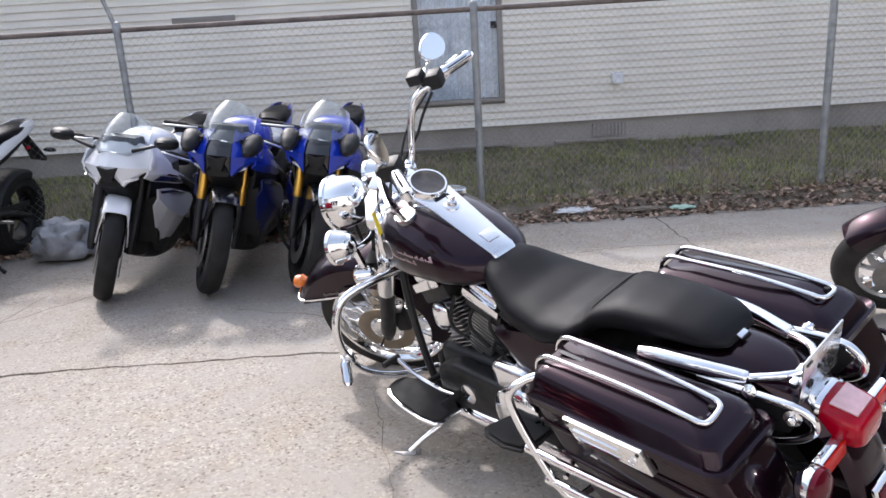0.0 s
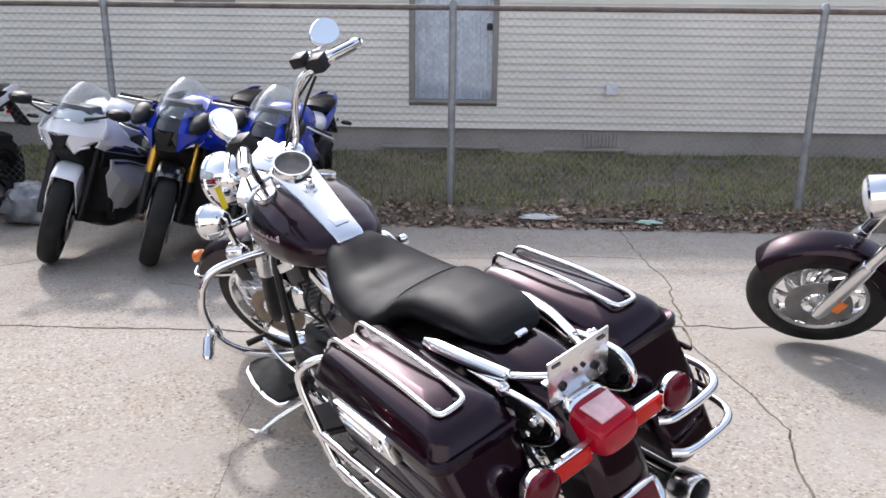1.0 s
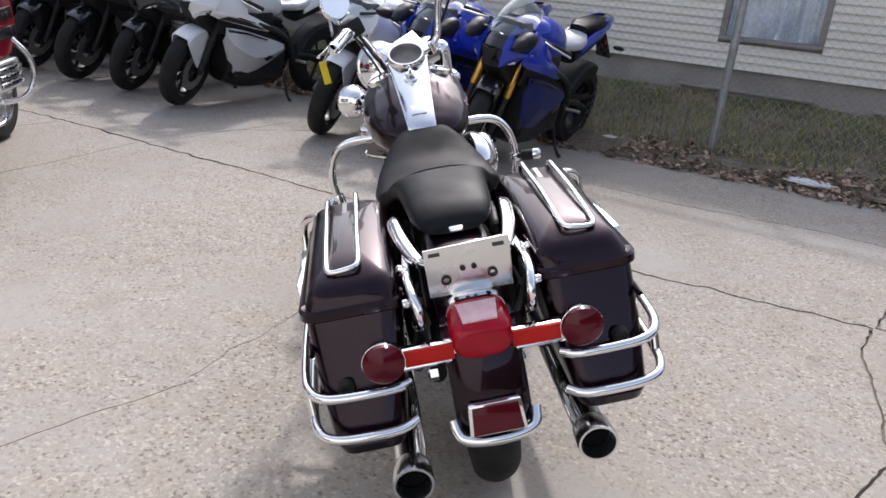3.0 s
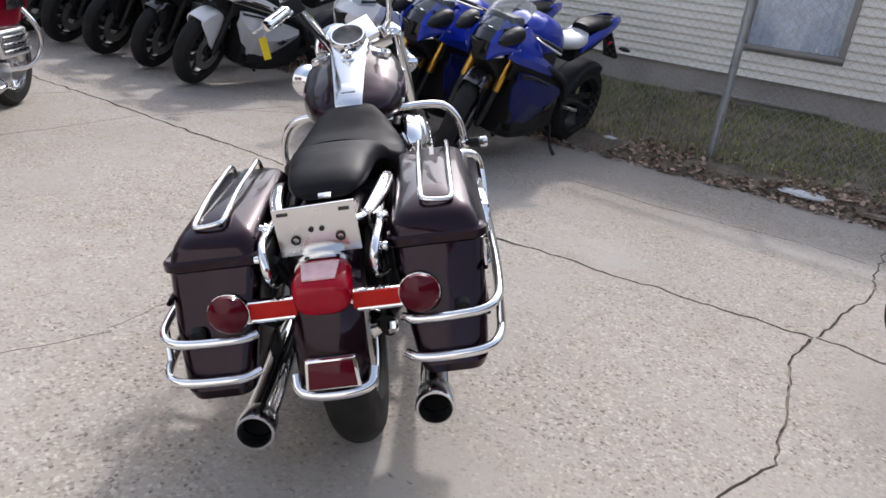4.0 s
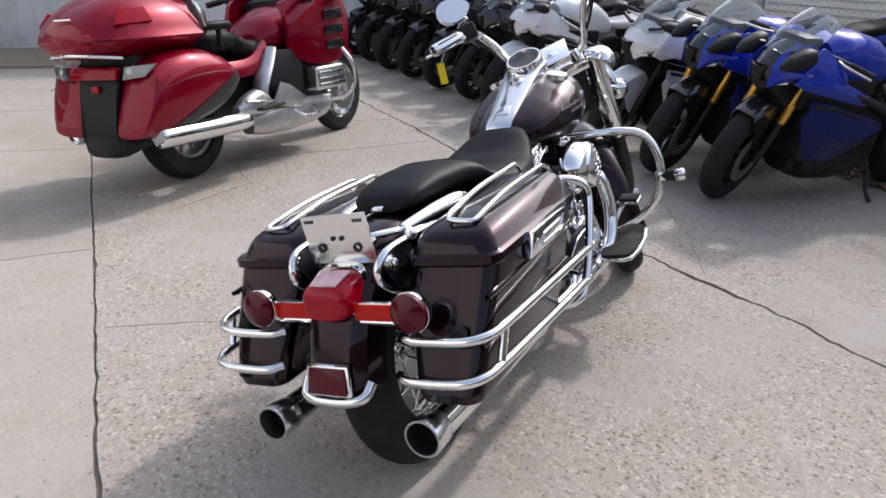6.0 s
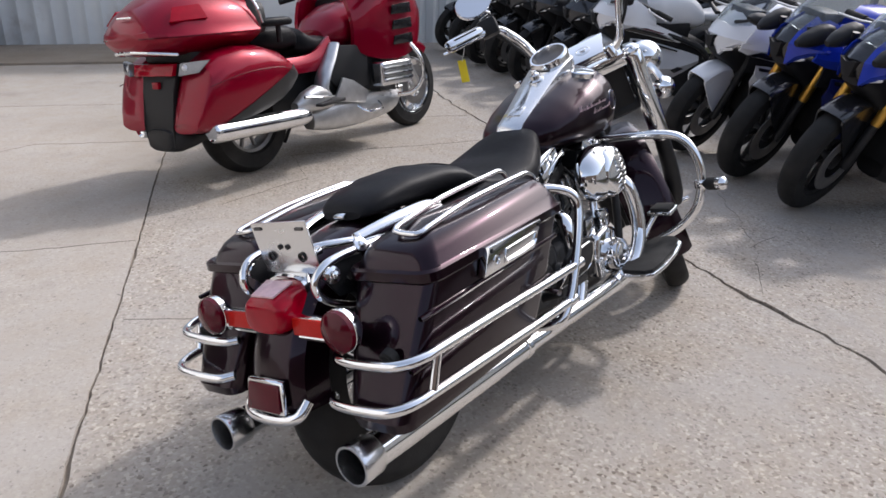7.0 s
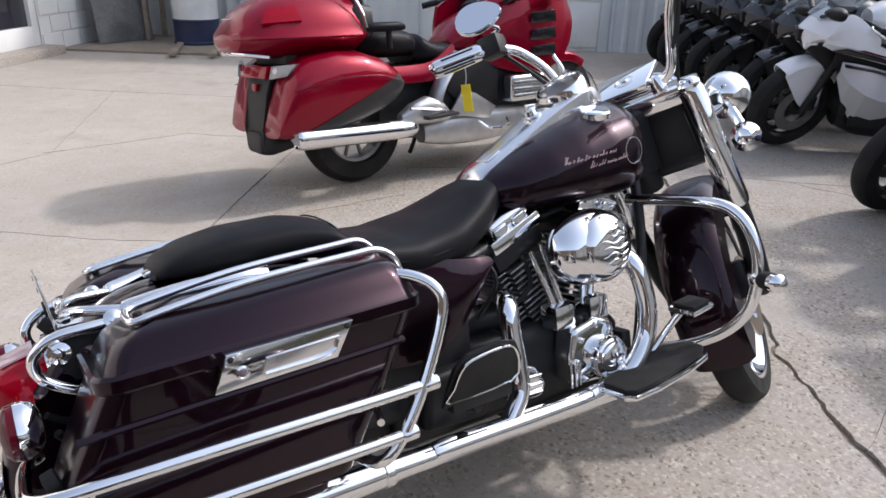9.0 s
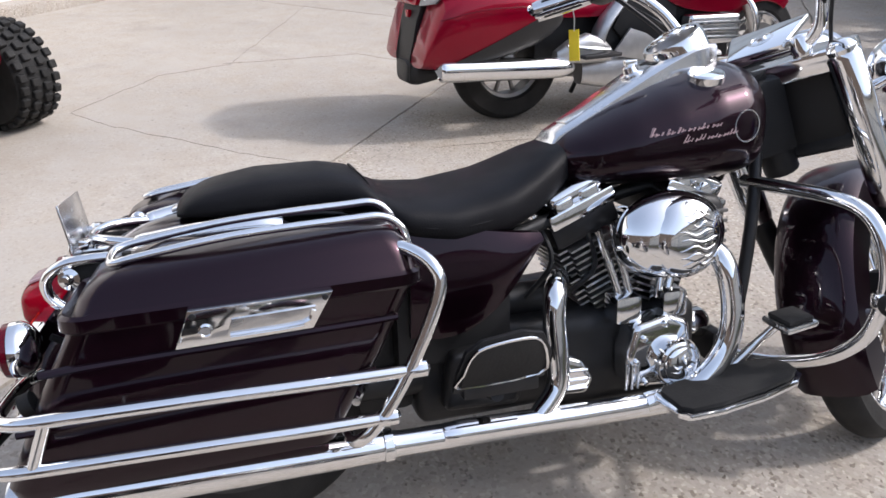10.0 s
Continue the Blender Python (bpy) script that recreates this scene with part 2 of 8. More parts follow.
GREYBOARD = mat("grey_board", (0.17, 0.17, 0.165), 0.85, vary=0.35, vscale=3, grain=0.15, gscale=40, stain=((0.08, 0.075, 0.07), 2.0, 0.5, 0.7))
DRUMBLUE = mat("drum_navy", (0.02, 0.028, 0.07), 0.45, vary=0.2, vscale=5)
DRUMWHITE = mat("drum_white", (0.68, 0.69, 0.68), 0.5, vary=0.1, vscale=5)
BARK = mat("twig", (0.12, 0.09, 0.065), 0.95, vary=0.2, vscale=10)
# dark tone of the added out-of-view walls that paint and chrome reflect
ENCLOSE = mat("dark_enclosure", (0.10, 0.075, 0.06), 0.9, vary=0.3, vscale=0.6, grain=0.2, gscale=12)

# ---- builders ----
def empty(name, m=None, label="", category="", group="", kind=""):
    ob = new(name)
    ob.empty_display_size = 0.1
    if m is not None:
        ob.matrix_basis = m
    return tagged(ob, label, category, group, kind)


def mesh_ob(name, bm, material, sharp=38, xf=None):
    if xf is not None:
        bm.transform(xf)
    bmesh.ops.recalc_face_normals(bm, faces=bm.faces)
    me = bpy.data.meshes.new(name)
    bm.to_mesh(me)
    bm.free()
    me.materials.append(material)
    me.polygons.foreach_set("use_smooth", [True] * len(me.polygons))
    me.set_sharp_from_angle(angle=radians(sharp))
    return new(name, me)


def part(name, bm, material, parent, label="", xf=None, sharp=38):
    ob = mesh_ob(name, bm, material, sharp, xf)
    ob.parent = parent
    if label:
        ob["label"] = label
    return ob


def thing(name, bm, material, label, category, group="", kind="", xf=None, sharp=38):
    return tagged(mesh_ob(name, bm, material, sharp, xf), label, category, group, kind)


def curve_pts(pts, per=6, closed=False, vals=None):
    """Catmull-Rom points through pts, and values interpolated along with them."""
    pts = [Vector(p) for p in pts]
    n = len(pts)
    vals = vals if vals is not None else [1.0] * n
    out, ov = [], []
    for i in range(n if closed else n - 1):
        if closed:
            a, b, c, d = pts[i - 1], pts[i], pts[(i + 1) % n], pts[(i + 2) % n]
        else:
            b, c = pts[i], pts[i + 1]
            a = pts[i - 1] if i else b * 2 - c
            d = pts[i + 2] if i + 2 < n else c * 2 - b
        for k in range(per):
            t = k / per
            out.append(0.5 * (2 * b + (c - a) * t + (2 * a - 5 * b + 4 * c - d) * t * t + (3 * b - a - 3 * c + d) * t ** 3))
            ov.append(vals[i] * (1 - t) + vals[(i + 1) % n] * t)
    if not closed:
        out.append(pts[-1])
        ov.append(vals[-1])
    return out, ov


def loft(rings, caps=True, loop=True, close=False, bm=None):
    """Skin of equal rings of points; loop closes each ring, close joins last ring to first."""
    bm = bm or bmesh.new()
    vs = [[bm.verts.new(p) for p in r] for r in rings]
    m = len(vs[0])
    pairs = list(zip(vs, vs[1:])) + ([(vs[-1], vs[0])] if close else [])
    for a, b in pairs:
        for j in range(m if loop else m - 1):
            k = (j + 1) % m
            bm.faces.new((a[j], a[k], b[k], b[j]))
    if caps and not close:
        bm.faces.new(vs[0])
        bm.faces.new(vs[-1])
    return bm


def tube(pts, r, n=10, per=6, closed=False, flat=1.0, bm=None):
    """A round bar along a smooth path; r one radius or one per point."""
    rs = r if isinstance(r, (list, tuple)) else [r] * len(pts)
    if per > 1 and (len(pts) > 2 or closed):
        path, rad = curve_pts(pts, per, closed, rs)
    else:
        path, rad = [Vector(p) for p in pts], list(rs)
    m = len(path)
    tang = []
    for i in range(m):
        a = path[i - 1] if (i or closed) else path[0]
        b = path[(i + 1) % m] if (i + 1 < m or closed) else path[-1]
        tang.append((b - a).normalized())
    up = Vector((0, 0, 1)) if abs(tang[0].z) < 0.9 else Vector((0, 1, 0))
    u = tang[0].cross(up).normalized()
    rings = []
    for i in range(m):
        u = (u - tang[i] * u.dot(tang[i])).normalized()
        v = tang[i].cross(u)
        rings.append([path[i] + (u * math.cos(2 * math.pi * k / n) + v * flat * math.sin(2 * math.pi * k / n)) * rad[i] for k in range(n)])
    return loft(rings, close=closed, bm=bm)


def rod(a, b, r, n=10, bm=None):
    return tube([a, b], r, n, 1, bm=bm)


def axes(way):
    w = Vector(way).normalized()
    u = w.cross(Vector((0, 0, 1)) if abs(w.z) < 0.95 else Vector((1, 0, 0))).normalized()
    return u, w.cross(u), w


def lathe(centre, way, profile, n=24, close=False, bm=None, sx=1.0):
    """Turned shape: profile of (radius, distance along way). sx stretches it sideways."""
    c = Vector(centre)
    u, v, w = axes(way)
    rings = [[c + w * h + (u * math.cos(2 * math.pi * k / n) * sx + v * math.sin(2 * math.pi * k / n)) * max(r, 0.0004) for k in range(n)] for r, h in profile]
    return loft(rings, close=close, bm=bm)


def box(x0, x1, y0, y1, z0, z1, bevel=0.0, seg=2):
    bm = bmesh.new()
    bmesh.ops.create_cube(bm, size=1.0)
    bm.transform(Matrix.LocRotScale(((x0 + x1) / 2, (y0 + y1) / 2, (z0 + z1) / 2), None, (abs(x1 - x0), abs(y1 - y0), abs(z1 - z0))))
    if bevel:
        bmesh.ops.bevel(bm, geom=list(bm.edges), offset=bevel, segments=seg, profile=0.6, affect="EDGES")
    return bm


def slab(outline, way, bevel=0.0, seg=2):
    """A flat outline of 3D points given thickness along way, with rounded edges."""
    bm = bmesh.new()
    f = bm.faces.new([bm.verts.new(p) for p in outline])
    ext = bmesh.ops.extrude_face_region(bm, geom=[f])
    bmesh.ops.translate(bm, vec=Vector(way), verts=[e for e in ext["geom"] if isinstance(e, bmesh.types.BMVert)])
    if bevel:
        bmesh.ops.bevel(bm, geom=list(bm.edges), offset=bevel, segments=seg, profile=0.6, affect="EDGES")
    return bm


def sring(x, y, z, w, h, p=2.4, n=24, plane="yz", low=None):
    """A superellipse ring across one axis; low: its own exponent for the lower half."""
    out = []
    for k in range(n):
        a = 2 * math.pi * k / n
        c, s = math.cos(a), math.sin(a)
        q = p if s >= 0 or low is None else low
        cu = math.copysign(abs(c) ** (2 / q), c) * w
        sv = math.copysign(abs(s) ** (2 / q), s) * h
        out.append(Vector((x, y + cu, z + sv)) if plane == "yz" else Vector((x + cu, y + sv, z)))
    return out


def body(stations, p=2.4, n=24, per=3, low=None):
    """Smooth body along x from stations (x, y, z bottom, z top, half width)."""
    keys = [Vector((s[0], s[1], s[2])) for s in stations]
    tops = [s[3] for s in stations]
    wid = [s[4] for s in stations]
    path, t = curve_pts(keys, per, vals=tops)
    _, w = curve_pts(keys, per, vals=wid)
    return loft([sring(a.x, a.y, (a.z + b) / 2, c, (b - a.z) / 2, p, n, low=low) for a, b, c in zip(path, t, w)])


def panel(stations, side, thick=0.012, rows=7, per=4, bulge=0.0):
    """A curved side panel along x: stations (x, z low, z high, y low, y high)."""
    a = [Vector((s[0], s[1], s[2])) for s in stations]
    path, _ = curve_pts(a, per)
    _, yl = curve_pts(a, per, vals=[s[3] for s in stations])
    _, yh = curve_pts(a, per, vals=[s[4] for s in stations])
    rings = []
    for q, l, h in zip(path, yl, yh):
        outer = []
        for k in range(rows):
            t = k / (rows - 1)
            outer.append(Vector((q.x, side * (l + (h - l) * t + bulge * math.sin(math.pi * t)), q.y + (q.z - q.y) * t)))
        inner = [v + Vector((0, -side * thick, 0)) for v in reversed(outer)]
        rings.append(outer + inner)
    return loft(rings)


def rounded(ring, times=2):
    """A closed ring of points with its corners cut."""
    for _ in range(times):
        out = []
        for a, b in zip(ring, ring[1:] + ring[:1]):
            out += [a.lerp(b, 0.25), a.lerp(b, 0.75)]
        ring = out
    return ring


def facet_panel(stations, side, thick=0.012, cut=2):
    """A creased panel along x: stations (x, z low, z fold, z high, y low, y fold, y high)."""
    rings = []
    for x, z0, z1, z2, y0, y1, y2 in stations:
        outer = [Vector((x, side * y0, z0)), Vector((x, side * (y0 + y1) / 2, (z0 + z1) / 2)), Vector((x, side * y1, z1)), Vector((x, side * (y1 + y2) / 2, (z1 + z2) / 2)), Vector((x, side * y2, z2))]
        rings.append(outer + [v + Vector((0, -side * thick, 0)) for v in reversed(outer)])
    return loft(rings)


def join(*bms):
    """One bmesh out of several."""
    first = bms[0]
    for other in bms[1:]:
        table = {}
        for v in other.verts:
            table[v] = first.verts.new(v.co)
        for f in other.faces:
            first.faces.new([table[v] for v in f.verts])
        other.free()
    return first


def strip_ring(centre, R, a0, a1, prof, n=24):
    """A fender-like shell round the y axis: prof of (y, added radius); angles in degrees from +x up."""
    rings = []
    for i in range(n + 1):
        a = radians(a0 + (a1 - a0) * i / n)
        r0 = R(i / n) if callable(R) else R
        rings.append([Vector((centre[0] + (r0 + d) * math.cos(a), centre[1] + y, centre[2] + (r0 + d) * math.sin(a))) for y, d in prof])
    return loft(rings)


def shell(half, drop, crown, t=0.006, k=8):
    """Cross profile of a fender with thickness: half width, side drop, crown height."""
    out = [(-half, -drop)]
    for i in range(k + 1):
        f = -1 + 2 * i / k
        out.append((half * math.copysign(abs(f) ** 0.8, f) * 0.995, crown * (1 - f * f) - 0.016 * abs(f) ** 6))
    out.append((half, -drop))
    return out + [(y * 0.93, d - t) for y, d in reversed(out)]


def tyre_profile(R, w, rim):
    """Closed tyre section: (radius, sideways)."""
    pts = []
    for k in range(17):
        a = math.pi * k / 16
        pts.append((rim + (R - rim) * (math.sin(a) ** 0.62 if 0 < k < 16 else 0.0), -math.cos(a) * w / 2 * (1.0 if 2 < k < 14 else 0.9)))
    return pts + [(rim - 0.012, w * 0.36), (rim - 0.012, -w * 0.36)]

# ---- ground ----
ground = thing("ground", box(-300, 300, -300, 300, -0.5, -0.014), DIRTYPAD, "wide worn concrete lot reaching the horizon", "ground", kind="structure")


def jag(p, q, seed, amp, step=0.03):
    """A crooked line from p to q."""
    p, q = Vector((*p, 0)), Vector((*q, 0))
    n = max(2, int((q - p).length / step))
    side = Vector((-(q - p).y, (q - p).x, 0)).normalized()
    out = []
    for i in range(n + 1):
        t = i / n
        s = p.lerp(q, t)
        w = noise.noise((s.x * 1.1 + seed, s.y * 1.1, seed)) + 0.5 * noise.noise((s.x * 6, s.y * 6 + seed, seed)) + 0.42 * noise.noise((s.x * 17, s.y * 17, seed))
        out.append(s + side * w * amp)
    return out


def concrete_slab(lower, right, upper, left, material=None):
    """One pour between four lines given anticlockwise."""
    ring = lower[:-1] + right[:-1] + upper[:-1] + left[:-1]
    bm = bmesh.new()
    f = bm.faces.new([bm.verts.new((v.x, v.y, 0.0)) for v in ring])
    if f.normal.z < 0:
        f.normal_flip()
    ext = bmesh.ops.extrude_face_region(bm, geom=[f])
    bmesh.ops.translate(bm, vec=(0, 0, -0.0125), verts=[e for e in ext["geom"] if isinstance(e, bmesh.types.BMVert)])
    ob = part("slab", bm, material or CONCRETE, ground, sharp=30)
    return ob


def shifted(line, dx, dy):
    """The line moved to one side by an uneven, chipped amount; its ends stay."""
    out = []
    for i, v in enumerate(line):
        k = 0.6 + 0.8 * max(0.0, noise.noise((v.x * 4 + dx * 900, v.y * 4 + dy * 900, 5))) + 0.7 * max(0.0, noise.noise((v.x * 11 + dx * 900, v.y * 11 + dy * 900, 6))) + 1.6 * max(0.0, noise.noise((v.x * 2.3, v.y * 2.3, 9 + dy * 500)) - 0.25)
        if i in (0, len(line) - 1):
            k = 1.0
        out.append(v + Vector((dx, dy, 0)) * k)
    return out


X0, X1, XC, XE = -9.5, 16.0, 1.675, 1.80
joint_a = jag((X0, 0.775), (XC, 0.76), 3, 0.012)
joint_a2 = jag((XC, 0.76), (X1, 0.8), 4, 0.012)
crack_b = jag((X0, 3.10), (-1.7, 3.165), 7, 0.045)[:-1] + jag((-1.7, 3.165), (-0.4, 3.145), 6, 0.03)[:-1] + jag((-0.4, 3.145), (XC, 3.335), 7, 0.045)
crack_b2 = jag((XC, 3.335), (X1, 3.6), 8, 0.05)
edge_c = jag((X0, 5.62), (XE, 5.48), 11, 0.03)
edge_c2 = jag((XE, 5.48), (X1, 5.5), 12, 0.03)
cross_b = jag((XC, 0.76), (1.64, 1.90), 15, 0.03)[:-1] + jag((1.64, 1.90), (1.75, 2.30), 16, 0.03)[:-1] + jag((1.75, 2.30), (1.65, 3.0), 18, 0.03)[:-1] + jag((1.65, 3.0), (XC, 3.335), 19, 0.02)
cross_c = jag((XC, 3.335), (1.765, 3.91), 17, 0.03)[:-1] + jag((1.765, 3.91), (XE, 5.48), 20, 0.04)
JA, CB, XW = 0.013, 0.0115, 0.006
front_edge = jag((X0, -14), (X1, -14), 21, 0.02, 1.0)
concrete_slab(front_edge, [Vector((X1, -14, 0)), Vector((X1, 0.8, 0))], list(reversed(joint_a[:-1] + joint_a2)), [Vector((X0, 0.76, 0)), Vector((X0, -14, 0))], SMOOTHPOUR)
concrete_slab(shifted(joint_a, 0, JA), shifted(cross_b, -XW, 0), list(reversed(shifted(crack_b, 0, -CB))), [Vector((X0, 2.98, 0)), Vector((X0, 0.78, 0))])
concrete_slab(shifted(joint_a2, 0, JA), [Vector((X1, 0.8, 0)), Vector((X1, 3.6, 0))], list(reversed(shifted(crack_b2, 0, -CB))), list(reversed(shifted(cross_b, XW, 0))))
concrete_slab(shifted(crack_b, 0, CB), shifted(cross_c, -XW, 0), list(reversed(edge_c)), [Vector((X0, 5.6, 0)), Vector((X0, 3.2, 0))])
concrete_slab(shifted(crack_b2, 0, CB), [Vector((X1, 3.6, 0)), Vector((X1, 5.5, 0))], list(reversed(edge_c2)), list(reversed(shifted(cross_c, XW, 0))))


def crack_strip(a, b, seed, width=0.005, amp=0.035):
    """A hairline crack filled with dirt, tapering at its ends."""
    line = jag(a, b, seed, amp, 0.05)
    rings = []
    n = len(line) - 1
    side = Vector((-(line[-1] - line[0]).y, (line[-1] - line[0]).x, 0)).normalized()
    for i, v in enumerate(line):
        w = width * (0.25 + 0.75 * abs(noise.noise((v.x * 5, v.y * 5, seed))) * 1.6) * min(1.0, 3 * i / n + 0.1, 3 * (n - i) / n + 0.1)
        rings.append([v + side * w + Vector((0, 0, -0.004)), v + Vector((0, 0, 0.0015)), v - side * w + Vector((0, 0, -0.004))])
    return loft(rings, loop=False, caps=False)


for seed, (a, b, w) in enumerate((((-0.265, 0.80), (-0.13, 1.38), 0.005), ((-0.13, 1.38), (-0.30, 3.1), 0.004), ((-1.06, 0.76), (-1.045, 0.33), 0.006), ((-1.045, 0.33), (-1.075, -0.45), 0.006), ((-1.075, -0.45), (-1.154, -0.84), 0.007),
        ((-1.154, -0.84), (-1.768, -0.90), 0.009), ((-1.768, -0.90), (-1.95, -0.93), 0.022), ((-1.95, -0.93), (-2.41, -0.72), 0.006), ((-2.38, -0.75), (-2.46, -0.66), 0.020), ((-2.42, -0.70), (-3.05, -0.10), 0.005), ((-3.05, -0.10), (-3.0, 0.74), 0.008), ((-2.42, -0.72), (-4.6, -1.4), 0.005),
        ((0.15, 3.19), (-0.33, 3.525), 0.005), ((-0.33, 3.525), (-1.13, 3.91), 0.004), ((-0.33, 3.525), (-0.44, 3.75), 0.004), ((0.0, 4.555), (0.62, 4.53), 0.007), ((0.62, 4.53), (1.39, 4.64), 0.005), ((1.39, 4.64), (1.72, 4.60), 0.004), ((-2.5, 3.9), (-2.1, 4.4), 0.006), ((-2.58, 3.17), (-2.45, 4.4), 0.005),
        ((-1.50, 1.14), (-1.92, 1.62), 0.005), ((-1.92, 1.62), (-2.46, 1.59), 0.004), ((-2.46, 1.59), (-2.62, 3.12), 0.004), ((-3.6, 1.0), (-3.45, 3.1), 0.004), ((-5.6, 0.9), (-5.5, 3.0), 0.005), ((-4.6, -4.0), (-4.4, 0.7), 0.005))):
    part("hairline_crack", crack_strip(a, b, 31 + seed, w * 1.5), CRACK, ground, "dirt-filled hairline crack")

# bank of soil and grass in front of the house
def bank_z(x, y):
    t = min(1.0, max(0.0, (y - 5.5) / 2.2))
    return -0.035 + 0.10 * min(1.0, max(0.0, (y - 5.44) / 0.22)) + 0.24 * t + 0.025 * noise.noise((x * 1.7, y * 1.7, 2)) * min(1, t * 6) + 0.012 * noise.noise((x * 7, y * 7, 5)) * min(1, t * 8)


bm = bmesh.new()
GX = [X0 - 0.5 + 0.12 * i for i in range(150)] + [8.5 + 0.5 * i for i in range(16)]
GY = [5.42 + 0.06 * j for j in range(8)] + [5.9 + 0.11 * j for j in range(18)]
grid = [[bm.verts.new((x, y, bank_z(x, y))) for y in GY] for x in GX]
for i in range(len(GX) - 1):
    for j in range(len(GY) - 1):
        bm.faces.new((grid[i][j], grid[i + 1][j], grid[i + 1][j + 1], grid[i][j + 1]))
thing("soil_bank", bm, SOIL, "bare brown soil bank below the house wall", "ground", kind="structure", sharp=180)

rng = np.random.default_rng(5)


def blades(count, x0, x1, y0, y1, hmin, hmax, wid):
    xs = rng.uniform(x0, x1, count)
    ys = rng.uniform(y0, y1, count)
    verts, faces = [], []
    for x, y in zip(xs, ys):
        if noise.noise((x * 1.3, y * 1.3, 9)) + 0.35 * noise.noise((x * 5, y * 5, 3)) < -0.32 - 0.1 * (y - 6.4):
            continue
        h = rng.uniform(hmin, hmax)
        a = rng.uniform(0, 6.283)
        lean = rng.uniform(0.2, 1.0) * h
        b = rng.uniform(0, 6.283)
        z = bank_z(x, y) - 0.005
        dx, dy = math.cos(a) * wid, math.sin(a) * wid
        lx, ly = math.cos(b) * lean, math.sin(b) * lean
        k = len(verts)
        verts += [(x - dx, y - dy, z), (x + dx, y + dy, z), (x + dx * 0.6 + lx * 0.4, y + dy * 0.6 + ly * 0.4, z + h * 0.65),
                  (x - dx * 0.6 + lx * 0.4, y - dy * 0.6 + ly * 0.4, z + h * 0.65), (x + lx, y + ly, z + h)]
        faces += [(k, k + 1, k + 2, k + 3), (k + 3, k + 2, k + 4)]
    return verts, faces


def stuff(name, verts, faces, material, label, category):
    me = bpy.data.meshes.new(name)
    me.from_pydata(verts, [], faces)
    me.materials.append(material)
    return tagged(new(name, me), label, category, kind="stuff")


v, f = blades(42000, -9.0, 8.0, 5.72, 7.66, 0.03, 0.085, 0.0035)
stuff("grass", v, f, GRASS, "short patchy green and straw coloured grass", "grass")


def leaves(count, x0, x1, y0, y1):
    verts, faces = [], []
    for _ in range(count):
        x = rng.uniform(x0, x1)
        y = y0 + (y1 - y0) * min(1, abs(rng.normal(0.35, 0.28)))
        if noise.noise((x * 1.1, y * 2, 4)) < -0.28:
            continue
        s = rng.uniform(0.009, 0.024)
        z = max(0.002, bank_z(x, y)) + rng.uniform(0.002, 0.03)
        m = Matrix.Translation((x, y, z)) @ Euler((rng.uniform(-0.7, 0.7), rng.uniform(-0.7, 0.7), rng.uniform(0, 6.28))).to_matrix().to_4x4()
        curl = rng.uniform(-0.6, 0.9) * s
        k = len(verts)
        for px, py, pz in ((-1.2, 0, 0.2), (-0.5, -0.7, 1), (0.5, -0.75, 0.9), (1.3, 0, 0.3), (0.5, 0.75, 0.9), (-0.5, 0.7, 1), (0, 0, 0)):
            verts.append(m @ Vector((px * s, py * s, pz * curl)))
        faces += [(k + 6, k + i, k + (i + 1) % 6) for i in range(6)]
    return verts, faces


v, f = leaves(9000, -8.8, 8.0, 5.40, 6.0)
stuff("leaf_litter", v, f, LEAF, "dry curled brown leaves along the lot edge", "leaves")

# twigs and dead stalks among the leaves
bm = bmesh.new()
for k in range(150):
    x, y = rng.uniform(-6, 6), rng.uniform(5.6, 6.2)
    if noise.noise((x * 0.9, 3, 1)) < -0.1:
        continue
    z = bank_z(x, y)
    h = rng.uniform(0.08, 0.42)
    l = Vector((rng.uniform(-0.5, 0.5), rng.uniform(-0.4, 0.4), 0)) * h
    tube([(x, y, z - 0.01), (x + l.x * 0.4, y + l.y * 0.4, z + h * 0.6), (x + l.x, y + l.y, z + h)], [0.0022, 0.0018, 0.001], 4, 2, bm=bm)
tagged(mesh_ob("dead_stalks", bm, BARK), "thin dry weed stalks in the leaf litter", "weeds", kind="stuff")


def crumple(cx, cy, cz, sx, sy, sz, seed, n=9):
    """A crumpled sheet or bag, closed and thick."""
    bm = bmesh.new()
    bmesh.ops.create_icosphere(bm, subdivisions=4, radius=1.0)
    for q in bm.verts:
        d = 1 + 0.35 * noise.noise(q.co * 2.3 + Vector((seed, 0, 0))) + 0.16 * noise.noise(q.co * 6 + Vector((0, seed, 0)))
        q.co = Vector((cx + q.co.x * sx * d, cy + q.co.y * sy * d, max(cz - sz * 0.6, cz + q.co.z * sz * d)))
    return bm


thing("paper_scrap", crumple(1.2, 5.62, 0.055, 0.16, 0.07, 0.022, 3), PAPER, "crumpled white paper scrap on the dead leaves", "litter", sharp=20)
thing("paper_scrap", crumple(2.05, 5.53, 0.045, 0.09, 0.05, 0.016, 8), MINT, "pale green paper scrap on the dead leaves", "litter", sharp=20)
thing("paper_scrap", crumple(-0.28, 5.72, 0.07, 0.09, 0.05, 0.03, 5), PAPER, "dirty white litter carton in the leaves", "litter", sharp=20)
thing("wood_scrap", crumple(1.72, 5.55, 0.045, 0.19, 0.035, 0.02, 13), CARD, "flat strip of weathered bark and board", "litter", sharp=20)
thing("plastic_bag", crumple(-2.75, 5.35, 0.13, 0.22, 0.18, 0.18, 21), BAG, "crumpled grey plastic bag beside the motorcycles", "bag", sharp=70)

